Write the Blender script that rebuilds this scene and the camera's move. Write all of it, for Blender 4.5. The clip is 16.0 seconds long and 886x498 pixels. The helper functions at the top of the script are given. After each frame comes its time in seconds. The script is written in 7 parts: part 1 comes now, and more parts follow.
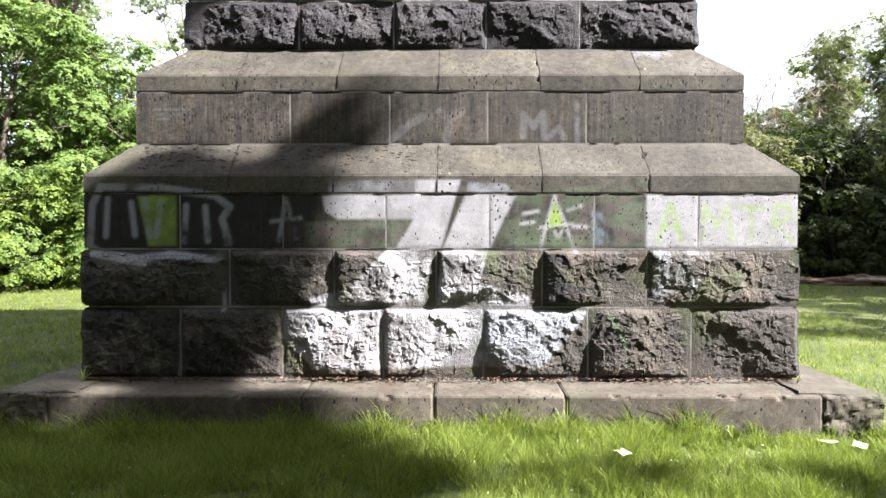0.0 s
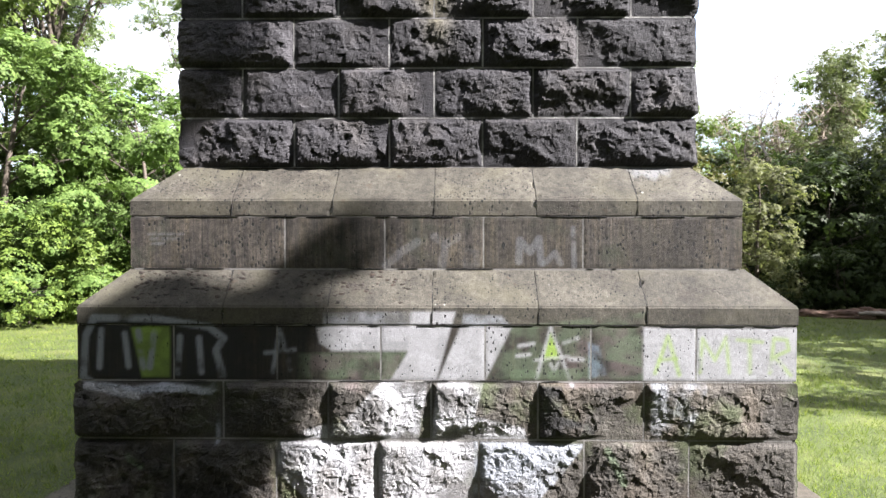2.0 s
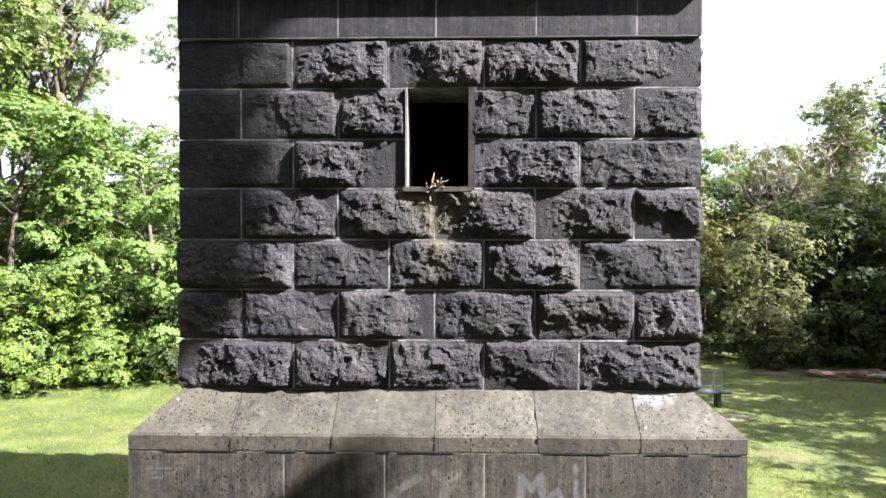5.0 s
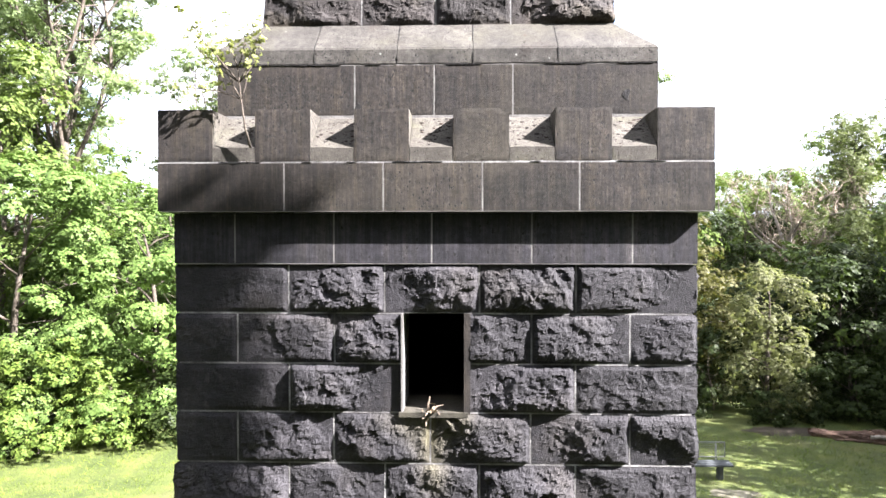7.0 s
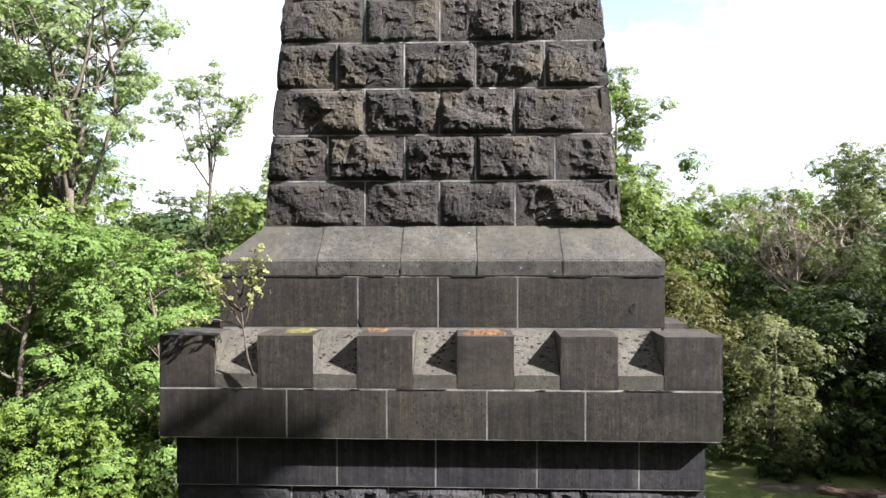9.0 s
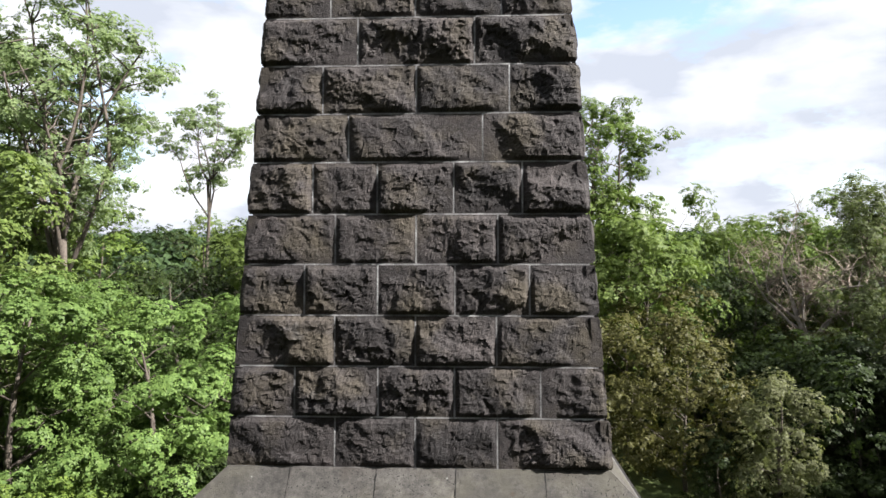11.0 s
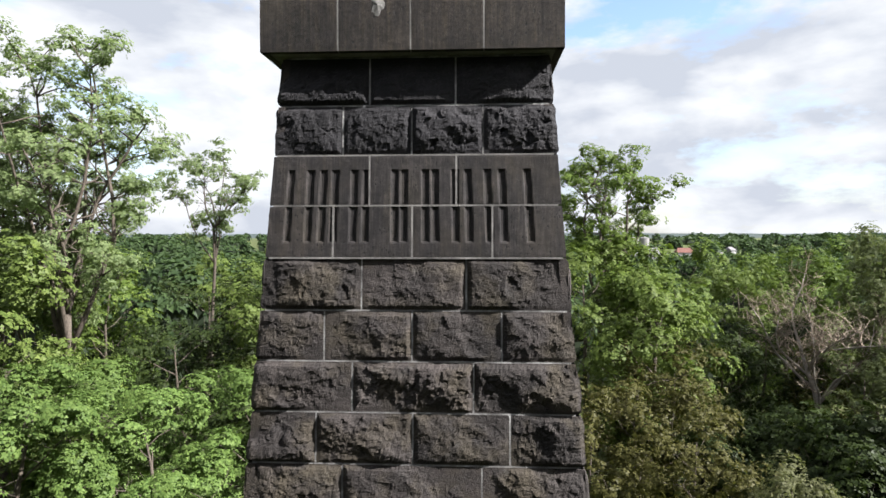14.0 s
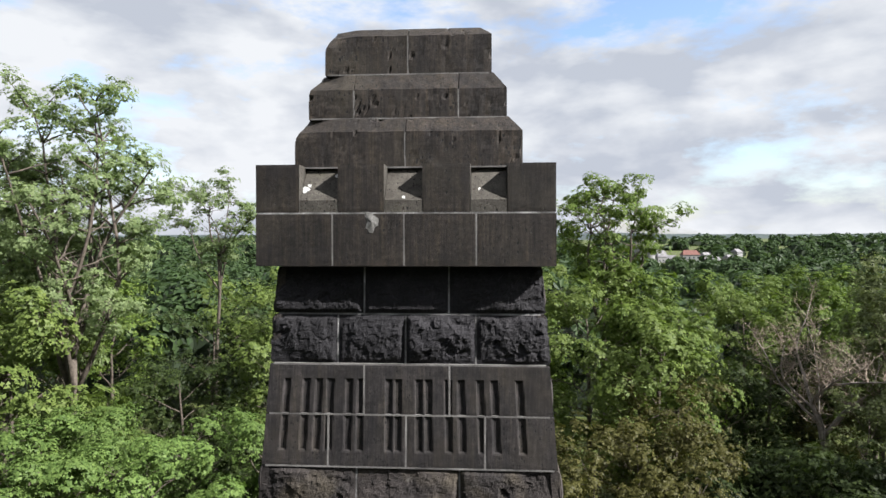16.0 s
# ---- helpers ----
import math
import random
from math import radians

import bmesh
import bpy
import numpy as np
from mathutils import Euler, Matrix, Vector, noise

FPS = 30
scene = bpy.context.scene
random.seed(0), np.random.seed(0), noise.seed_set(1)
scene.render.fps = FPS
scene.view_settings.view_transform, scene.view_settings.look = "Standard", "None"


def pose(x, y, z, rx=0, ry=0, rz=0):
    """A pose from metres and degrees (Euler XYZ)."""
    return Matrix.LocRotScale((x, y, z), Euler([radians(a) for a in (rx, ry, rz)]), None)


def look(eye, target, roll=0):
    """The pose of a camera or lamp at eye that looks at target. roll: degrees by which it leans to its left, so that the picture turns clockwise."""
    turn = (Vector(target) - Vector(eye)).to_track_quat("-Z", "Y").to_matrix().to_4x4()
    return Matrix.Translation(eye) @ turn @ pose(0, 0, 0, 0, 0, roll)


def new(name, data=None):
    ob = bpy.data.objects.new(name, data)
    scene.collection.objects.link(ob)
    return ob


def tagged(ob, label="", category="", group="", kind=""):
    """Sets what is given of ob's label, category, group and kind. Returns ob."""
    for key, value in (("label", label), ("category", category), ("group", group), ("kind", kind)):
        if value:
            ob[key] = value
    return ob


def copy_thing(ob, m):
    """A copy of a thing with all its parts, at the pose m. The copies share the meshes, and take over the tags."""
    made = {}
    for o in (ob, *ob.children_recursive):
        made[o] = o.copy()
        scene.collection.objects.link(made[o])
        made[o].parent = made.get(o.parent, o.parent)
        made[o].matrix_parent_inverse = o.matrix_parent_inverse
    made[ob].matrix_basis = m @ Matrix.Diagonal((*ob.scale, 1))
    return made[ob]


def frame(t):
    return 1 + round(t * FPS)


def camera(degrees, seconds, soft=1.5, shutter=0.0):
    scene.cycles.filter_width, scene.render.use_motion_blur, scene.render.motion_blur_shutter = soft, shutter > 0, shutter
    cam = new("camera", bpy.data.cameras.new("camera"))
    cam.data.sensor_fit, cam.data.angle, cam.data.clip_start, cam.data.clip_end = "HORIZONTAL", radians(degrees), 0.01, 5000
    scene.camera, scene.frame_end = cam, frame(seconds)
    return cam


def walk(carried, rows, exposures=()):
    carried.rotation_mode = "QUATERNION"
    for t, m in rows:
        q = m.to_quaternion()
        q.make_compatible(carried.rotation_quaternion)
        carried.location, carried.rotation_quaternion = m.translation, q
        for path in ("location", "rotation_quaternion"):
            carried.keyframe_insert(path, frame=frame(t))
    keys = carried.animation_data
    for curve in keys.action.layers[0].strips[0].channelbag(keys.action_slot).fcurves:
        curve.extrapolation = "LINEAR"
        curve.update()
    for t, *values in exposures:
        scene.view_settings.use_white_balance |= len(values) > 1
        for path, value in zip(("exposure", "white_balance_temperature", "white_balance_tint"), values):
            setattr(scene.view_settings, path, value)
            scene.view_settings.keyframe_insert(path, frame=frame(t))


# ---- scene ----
cam = camera(69.9, 16.0)
METRES, EYE, TILT, LEAN, TURN = 14.0, 1.7, -1.3, 0.0, 0.5
ROWS = [
    (0.0, 0.0, 0.0, 0.0, -0.0, -0.0, -0.0),
    (0.5, 0.0011, 0.0011, 0.0113, 0.09, 0.03, -0.01),
    (1.0, 0.0023, 0.0039, 0.0316, 0.18, 0.07, -0.05),
    (1.5, 0.0039, 0.0048, 0.0538, 0.28, 0.09, -0.06),
    (2.0, 0.005, 0.0028, 0.0748, 0.35, 0.08, -0.05),
    (2.5, 0.0045, 0.0036, 0.0929, 0.42, 0.11, -0.05),
    (3.0, 0.0008, 0.005, 0.1091, 0.51, 0.15, -0.02),
    (3.5, 0.0013, 0.0084, 0.1278, 0.58, 0.21, -0.06),
    (4.0, 0.0032, 0.008, 0.1564, 0.67, 0.24, -0.05),
    (6.5, 0.0131, 0.0047, 0.3112, 1.15, 0.38, -0.04),
    (7.0, 0.0134, 0.0052, 0.3526, 1.25, 0.35, -0.02),
    (7.5, 0.0126, 0.0059, 0.3875, 1.34, 0.35, -0.01),
    (8.0, 0.0127, 0.0061, 0.4209, 1.45, 0.33, 0.0),
    (8.5, 0.0128, 0.0059, 0.4564, 1.55, 0.31, 0.04),
    (9.0, 0.0135, 0.0084, 0.49, 1.63, 0.27, 0.05),
    (9.5, 0.0164, 0.0241, 0.5248, 1.74, 0.25, 0.08),
    (10.0, 0.0216, 0.032, 0.5631, 1.85, 0.19, 0.08),
    (12.5, 0.0354, 0.0606, 0.7547, 2.34, 0.25, 0.04),
    (13.0, 0.0353, 0.0646, 0.7904, 2.46, 0.23, 0.03),
    (13.5, 0.034, 0.0626, 0.8255, 2.58, 0.22, 0.0),
    (14.0, 0.0358, 0.0591, 0.8589, 2.72, 0.22, -0.01),
    (14.5, 0.0389, 0.0571, 0.8905, 2.82, 0.22, -0.02),
    (15.0, 0.0412, 0.0535, 0.9258, 2.95, 0.22, -0.02),
    (15.5, 0.0427, 0.0521, 0.9602, 3.07, 0.23, -0.0),
    (16.0, 0.0436, 0.0538, 0.9896, 3.21, 0.23, 0.02),
]
EXPOSURES = [(0.0, 3.0, 6300, 15), (2.0, 2.88, 6250, 15), (4.0, 3.0, 6200, 16), (6.4, 3.43, 6200, 17), (7.2, 3.53, 6200, 17), (8.3, 2.87, 6200, 15), (9.2, 2.5, 6250, 13), (10.0, 2.25, 6250, 13), (12.5, 1.9, 6300, 12), (14.0, 1.86, 6300, 12), (16.0, 1.62, 6250, 12)]
walk(cam, [(t, pose(0, 0, EYE, TILT, LEAN, TURN) @ pose(METRES * x, METRES * y, METRES * z, 90 + pitch, roll, yaw)) for t, x, y, z, yaw, pitch, roll in ROWS], EXPOSURES)

# ---- light ----
SUN_AZ, SUN_EL = 20.0, 40.0      # degrees in front of the tower's face, degrees up
SUN = Vector((math.cos(radians(SUN_AZ)) * math.cos(radians(SUN_EL)), -math.sin(radians(SUN_AZ)) * math.cos(radians(SUN_EL)), math.sin(radians(SUN_EL))))
sun = new("sun", bpy.data.lights.new("sun", "SUN"))
sun.data.energy, sun.data.angle, sun.data.color = 5.0, radians(0.55), (1.0, 0.965, 0.91)
sun.matrix_world = look(SUN * 60, (0, 0, 0))


def make_world():
    world = bpy.data.worlds.new("sky")
    world.use_nodes = True
    scene.world = world
    nt = world.node_tree
    nt.nodes.clear()
    N, L = nt.nodes.new, nt.links.new
    sky = N("ShaderNodeTexSky")
    sky.sky_type, sky.sun_disc = "NISHITA", False
    sky.sun_elevation, sky.sun_rotation = radians(SUN_EL), radians(90 + SUN_AZ)
    sky.air_density, sky.dust_density = 1.0, 1.5
    skyb = N("ShaderNodeBackground")
    skyb.inputs["Strength"].default_value = 0.085
    L(sky.outputs[0], skyb.inputs["Color"])
    # clouds: layered noise on the directions of the sky, flattened towards the horizon
    co = N("ShaderNodeTexCoord")
    mp = N("ShaderNodeMapping")
    mp.inputs["Scale"].default_value = (1.0, 1.0, 2.6)
    mp.inputs["Location"].default_value = (3.1, 0.7, 0.3)
    L(co.outputs["Generated"], mp.inputs["Vector"])
    big = N("ShaderNodeTexNoise")
    big.inputs["Scale"].default_value, big.inputs["Detail"].default_value, big.inputs["Roughness"].default_value = 3.4, 10.0, 0.6
    L(mp.outputs[0], big.inputs["Vector"])
    cover = N("ShaderNodeMapRange")
    cover.inputs["From Min"].default_value, cover.inputs["From Max"].default_value = 0.33, 0.46
    L(big.outputs["Fac"], cover.inputs["Value"])
    shade = N("ShaderNodeTexNoise")
    shade.inputs["Scale"].default_value, shade.inputs["Detail"].default_value, shade.inputs["Distortion"].default_value = 4.6, 7.0, 0.1
    mp2 = N("ShaderNodeMapping")
    mp2.inputs["Scale"].default_value = (1.0, 1.0, 2.4)
    mp2.inputs["Location"].default_value = (0.4, 5.2, 1.9)
    L(co.outputs["Generated"], mp2.inputs["Vector"])
    L(mp2.outputs[0], shade.inputs["Vector"])
    tone = N("ShaderNodeValToRGB")
    tone.color_ramp.elements[0].position, tone.color_ramp.elements[0].color = 0.39, (0.62, 0.66, 0.72, 1)
    tone.color_ramp.elements[1].position, tone.color_ramp.elements[1].color = 0.57, (0.985, 1.0, 0.995, 1)
    L(shade.outputs["Fac"], tone.inputs["Fac"])
    cloud = N("ShaderNodeBackground")
    cloud.inputs["Strength"].default_value = 0.30
    L(tone.outputs[0], cloud.inputs["Color"])
    mix = N("ShaderNodeMixShader")
    L(cover.outputs[0], mix.inputs[0])
    L(skyb.outputs[0], mix.inputs[1])
    L(cloud.outputs[0], mix.inputs[2])
    out = N("ShaderNodeOutputWorld")
    L(mix.outputs[0], out.inputs["Surface"])


make_world()

# ---- materials ----
def surface(name, stops, scale=3.0, detail=6.0, rough=0.85, bump=0.3, fine=60.0, fine_amount=0.35, coat=None, spread=0.0, stain=None, pits=None, streak=False, spots=None, paint=False, per=None, depth=0.02, mottle=0.0, crust=None):
    """A two-scale procedural surface: a ramp of colours over broad noise, fine grain, pits, streaks, stains and relief."""
    m = bpy.data.materials.new(name)
    m.use_nodes = True
    nt = m.node_tree
    N, L = nt.nodes.new, nt.links.new
    b = nt.nodes["Principled BSDF"]
    b.inputs["Roughness"].default_value = rough
    b.inputs["Specular IOR Level"].default_value = 0.35
    co = N("ShaderNodeTexCoord")
    where = co.outputs["Object"]

    def noise_tex(sc, det, vec=where, ro=0.6):
        n = N("ShaderNodeTexNoise")
        n.inputs["Scale"].default_value, n.inputs["Detail"].default_value, n.inputs["Roughness"].default_value = sc, det, ro
        L(vec, n.inputs["Vector"])
        return n.outputs["Fac"]

    def mixed(kind, fac, a, bcol):
        n = N("ShaderNodeMix")
        n.data_type, n.blend_type = "RGBA", kind
        for sock, v in ((n.inputs[0], fac), (n.inputs[6], a), (n.inputs[7], bcol)):
            if isinstance(v, bpy.types.NodeSocket):
                L(v, sock)
            else:
                sock.default_value = v
        return n.outputs[2]

    def ranged(v, a, c, lo=0.0, hi=1.0):
        n = N("ShaderNodeMapRange")
        n.inputs["From Min"].default_value, n.inputs["From Max"].default_value = a, c
        n.inputs["To Min"].default_value, n.inputs["To Max"].default_value = lo, hi
        L(v, n.inputs["Value"])
        return n.outputs[0]

    def grey(v):
        n = N("ShaderNodeCombineColor")
        for s in n.inputs:
            L(v, s)
        return n.outputs[0]

    ramp = N("ShaderNodeValToRGB")
    els = ramp.color_ramp.elements
    while len(els) < len(stops):
        els.new(0.5)
    for e, (p, c) in zip(els, stops):
        e.position, e.color = p, (*c, 1)
    L(noise_tex(scale, detail), ramp.inputs["Fac"])
    col = ramp.outputs[0]
    grain = noise_tex(fine, 4.0)
    col = mixed("MULTIPLY", 1.0, col, grey(ranged(grain, 0.25, 0.75, 1 - fine_amount, 1 + fine_amount)))
    if mottle:
        col = mixed("MULTIPLY", 1.0, col, grey(ranged(noise_tex(17.0, 8.0, ro=0.72), 0.3, 0.7, 1 - mottle, 1 + mottle)))
    if streak:
        mp = N("ShaderNodeMapping")
        mp.inputs["Scale"].default_value = (64.0, 64.0, 2.0)
        L(where, mp.inputs["Vector"])
        s = noise_tex(1.0, 3.0, mp.outputs[0])
        col = mixed("MULTIPLY", 1.0, col, grey(ranged(s, 0.3, 0.7, 0.52, 1.5)))
        broad = N("ShaderNodeMapping")
        broad.inputs["Scale"].default_value = (13.0, 13.0, 1.1)
        L(where, broad.inputs["Vector"])
        wash = noise_tex(1.0, 2.0, broad.outputs[0])
        col = mixed("MULTIPLY", ranged(wash, 0.50, 0.66), col, (1.27, 1.24, 1.06, 1))
        col = mixed("MULTIPLY", ranged(wash, 0.46, 0.33), col, (0.60, 0.60, 0.64, 1))
    if per:
        src = N("ShaderNodeObjectInfo").outputs["Random"] if per == "object" else N("ShaderNodeNewGeometry").outputs["Random Per Island"]
        col = mixed("MULTIPLY", 1.0, col, grey(ranged(src, 0, 1, 1 - spread, 1 + spread)))
    for entry in stain or ():
        sc, lo, hi, c, most = entry
        col = mixed("MIX", ranged(noise_tex(sc, 5.0), lo, hi, 0.0, most), col, (*c, 1))
    height = mixed("MIX", 0.4, grey(noise_tex(scale * 5, 6.0)), grey(grain))
    if spots:
        v = N("ShaderNodeTexVoronoi")
        v.inputs["Scale"].default_value = spots
        L(where, v.inputs["Vector"])
        mult = N("ShaderNodeMath")
        mult.operation = "MULTIPLY"
        L(ranged(v.outputs["Distance"], 0.05, 0.11, 1.0, 0.0), mult.inputs[0])
        L(ranged(noise_tex(spots * 0.3, 2.0), 0.60, 0.62), mult.inputs[1])
        col = mixed("MIX", mult.outputs[0], col, (0.17, 0.17, 0.155, 1))
    if paint:
        at = N("ShaderNodeAttribute")
        at.attribute_name = "paint"
        col = mixed("MIX", at.outputs["Alpha"], col, mixed("MULTIPLY", 0.9, at.outputs["Color"], grey(ranged(grain, 0.2, 0.6, 0.55, 1.1))))
    for size, lo, hi, c in crust or ():
        mult = N("ShaderNodeMath")
        mult.operation = "MULTIPLY"
        L(ranged(noise_tex(size * 0.06, 2.0), lo, lo + 0.1), mult.inputs[0])
        L(ranged(noise_tex(size, 3.0), hi, hi + 0.035), mult.inputs[1])
        col = mixed("MIX", mult.outputs[0], col, (*c, 1))
        height = mixed("MIX", mult.outputs[0], height, (-1.2, -1.2, -1.2, 1))
    if pits:
        sparse = ranged(noise_tex(pits * 0.07, 3.0), 0.36, 0.46)
        squash = N("ShaderNodeMapping")
        squash.inputs["Scale"].default_value = (1.35, 1.35, 0.75)
        L(where, squash.inputs["Vector"])
        warp = N("ShaderNodeTexNoise")
        warp.inputs["Scale"].default_value, warp.inputs["Detail"].default_value = pits * 1.6, 3.0
        L(where, warp.inputs["Vector"])
        shift = N("ShaderNodeVectorMath")
        shift.operation = "MULTIPLY_ADD"
        shift.inputs[1].default_value = (0.9 / pits, 0.9 / pits, 0.9 / pits)
        L(warp.outputs["Color"], shift.inputs[0])
        L(squash.outputs[0], shift.inputs[2])
        cells = N("ShaderNodeTexVoronoi")
        cells.inputs["Scale"].default_value = pits
        L(shift.outputs[0], cells.inputs["Vector"])
        pick = N("ShaderNodeSeparateColor")
        L(cells.outputs["Color"], pick.inputs[0])
        porous = N("ShaderNodeMath")      # some stones are more porous than others
        porous.operation = "ADD"
        L(pick.outputs[0], porous.inputs[0])
        L(ranged(N("ShaderNodeObjectInfo").outputs["Random"], 0, 1, -0.16, 0.12), porous.inputs[1])
        gone = N("ShaderNodeMath")
        gone.operation = "SUBTRACT"
        L(ranged(porous.outputs[0], 0.60, 1.0, 0.02, 0.46), gone.inputs[0])
        L(cells.outputs["Distance"], gone.inputs[1])
        hole = ranged(gone.outputs[0], 0.0, 0.03)
        mult = N("ShaderNodeMath")
        mult.operation = "MULTIPLY"
        L(sparse, mult.inputs[0])
        L(hole, mult.inputs[1])
        col = mixed("MIX", mult.outputs[0], col, (0.0035, 0.003, 0.0028, 1))
        height = mixed("MIX", mult.outputs[0], height, (-3.0, -3.0, -3.0, 1))
    L(col, b.inputs["Base Color"])
    bp = N("ShaderNodeBump")
    bp.inputs["Strength"].default_value, bp.inputs["Distance"].default_value = bump, depth
    L(height, bp.inputs["Height"])
    L(bp.outputs[0], b.inputs["Normal"])
    return m


def leaf_surface(name, dark, light, through_light=0.45):
    m = bpy.data.materials.new(name)
    m.use_nodes = True
    nt = m.node_tree
    N, L = nt.nodes.new, nt.links.new
    b = nt.nodes["Principled BSDF"]
    ramp = N("ShaderNodeValToRGB")
    ramp.color_ramp.elements[0].color, ramp.color_ramp.elements[1].color = (*dark, 1), (*light, 1)
    L(N("ShaderNodeNewGeometry").outputs["Random Per Island"], ramp.inputs["Fac"])
    tree = N("ShaderNodeMapRange")      # each plant has its own green
    tree.inputs["To Min"].default_value, tree.inputs["To Max"].default_value = 0.86, 1.14
    L(N("ShaderNodeObjectInfo").outputs["Random"], tree.inputs["Value"])
    tint = N("ShaderNodeVectorMath")
    tint.operation = "SCALE"
    L(ramp.outputs[0], tint.inputs[0])
    L(tree.outputs[0], tint.inputs["Scale"])
    leaf = tint.outputs["Vector"]
    b.inputs["Roughness"].default_value = 0.5
    b.inputs["Specular IOR Level"].default_value = 0.10
    L(leaf, b.inputs["Base Color"])
    tr = N("ShaderNodeBsdfTranslucent")
    bright = N("ShaderNodeMix")
    bright.data_type, bright.blend_type = "RGBA", "MULTIPLY"
    bright.inputs[0].default_value = 1.0
    bright.inputs[7].default_value = (1.32, 1.45, 0.85, 1)
    L(leaf, bright.inputs[6])
    L(bright.outputs[2], tr.inputs["Color"])
    mix = N("ShaderNodeMixShader")
    mix.inputs[0].default_value = through_light
    L(b.outputs[0], mix.inputs[1])
    L(tr.outputs[0], mix.inputs[2])
    L(mix.outputs[0], nt.nodes["Material Output"].inputs["Surface"])
    return m


ROCK_STOPS = ((0.3, (0.0086, 0.0080, 0.0096)), (0.5, (0.0160, 0.0149, 0.0171)), (0.7, (0.0300, 0.0280, 0.0304)))
ASHLAR_STOPS = ((0.3, (0.0092, 0.0073, 0.0059)), (0.5, (0.0157, 0.0126, 0.0102)), (0.72, (0.0260, 0.0210, 0.0167)))
ROCK_BROWN_STOPS = ((0.3, (0.0104, 0.0086, 0.0081)), (0.5, (0.0192, 0.0159, 0.0147)), (0.7, (0.0352, 0.0293, 0.0268)))
# darker copy of the rock colour, for the shade under the upper parapet
SHADE_STOPS = ((0.3, (0.0052, 0.0048, 0.0060)), (0.5, (0.0098, 0.0090, 0.0106)), (0.7, (0.0190, 0.0176, 0.0194)))
ROCK_SHADE = surface("rock_faced_shade_basalt", SHADE_STOPS, scale=2.2, bump=1.0, fine=75, fine_amount=0.45, per="object", spread=0.2, mottle=0.35, depth=0.02)
PANEL = surface("sooty_inscribed_basalt", ((0.3, (0.0088, 0.0076, 0.0076)), (0.5, (0.0148, 0.0128, 0.0124)), (0.72, (0.0245, 0.0212, 0.0200))), scale=1.8, bump=0.5, fine=110, fine_amount=0.4, per="object", spread=0.14,
                pits=38, streak=True, mottle=0.6, stain=((1.1, 0.54, 0.72, (0.034, 0.027, 0.019), 0.5),), depth=0.014)
ROCK = surface("rock_faced_basalt", ROCK_STOPS, scale=2.2, bump=1.0, fine=75, fine_amount=0.45, per="object", spread=0.22,
               mottle=0.35, stain=((1.1, 0.55, 0.75, (0.042, 0.035, 0.028), 0.45), (6.0, 0.62, 0.74, (0.085, 0.082, 0.082), 0.45)), depth=0.02)
ROCK_RUN = surface("rock_faced_basalt_lime_run", ROCK_STOPS, scale=2.2, bump=1.0, fine=75, fine_amount=0.45, per="object", spread=0.22, mottle=0.35, paint=True,
                   stain=((1.1, 0.55, 0.75, (0.042, 0.035, 0.028), 0.45), (6.0, 0.62, 0.74, (0.085, 0.082, 0.082), 0.45)), depth=0.02)
ROCK_UP = surface("rock_faced_brown_basalt", ROCK_BROWN_STOPS, scale=2.2, bump=1.0, fine=75, fine_amount=0.5, per="object", spread=0.25, mottle=0.35,
                  stain=((2.0, 0.48, 0.66, (0.052, 0.042, 0.026), 0.65), (6.0, 0.62, 0.74, (0.075, 0.071, 0.066), 0.5)), depth=0.022)
ROCK_LOW = surface("rock_faced_basalt_low", ((0.3, (0.018, 0.016, 0.0134)), (0.5, (0.036, 0.032, 0.027)), (0.7, (0.074, 0.067, 0.056))), scale=2.2, bump=0.9, fine=75, fine_amount=0.45, per="object", spread=0.15, paint=True, mottle=0.4,
                   stain=((1.3, 0.48, 0.66, (0.076, 0.058, 0.040), 0.6), (2.7, 0.54, 0.68, (0.040, 0.052, 0.020), 0.7)), depth=0.02)
ASHLAR = surface("dressed_basalt", ASHLAR_STOPS, scale=1.6, bump=0.7, fine=140, fine_amount=0.6, per="object", spread=0.2, pits=44, streak=True, mottle=0.6,
                 stain=((0.9, 0.52, 0.72, (0.05, 0.043, 0.030), 0.55), (3.5, 0.60, 0.72, (0.012, 0.010, 0.010), 0.6)), depth=0.014)
ASHLAR_TOP = surface("dressed_basalt_windswept", ((0.3, (0.0086, 0.0066, 0.0053)), (0.5, (0.0144, 0.0112, 0.0089)), (0.72, (0.0238, 0.0186, 0.0145))), scale=1.6, bump=0.7, fine=140, fine_amount=0.6, per="object", spread=0.2,
                     pits=33, streak=True, mottle=0.6, stain=((0.9, 0.52, 0.72, (0.040, 0.034, 0.024), 0.55), (3.5, 0.60, 0.72, (0.012, 0.010, 0.010), 0.6)), depth=0.014)
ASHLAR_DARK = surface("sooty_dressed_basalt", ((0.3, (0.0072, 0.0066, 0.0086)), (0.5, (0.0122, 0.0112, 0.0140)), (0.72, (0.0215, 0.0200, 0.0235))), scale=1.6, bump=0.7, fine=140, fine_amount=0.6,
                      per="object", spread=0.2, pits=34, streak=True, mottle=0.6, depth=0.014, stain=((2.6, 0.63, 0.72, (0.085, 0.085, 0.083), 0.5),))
ASHLAR_PAINTED = surface("dressed_basalt_painted", ASHLAR_STOPS, scale=1.6, bump=0.7, fine=140, fine_amount=0.6, per="object", spread=0.14, pits=46, paint=True, streak=True, mottle=0.35,
                         stain=((0.9, 0.50, 0.70, (0.040, 0.032, 0.022), 0.5),), depth=0.014)
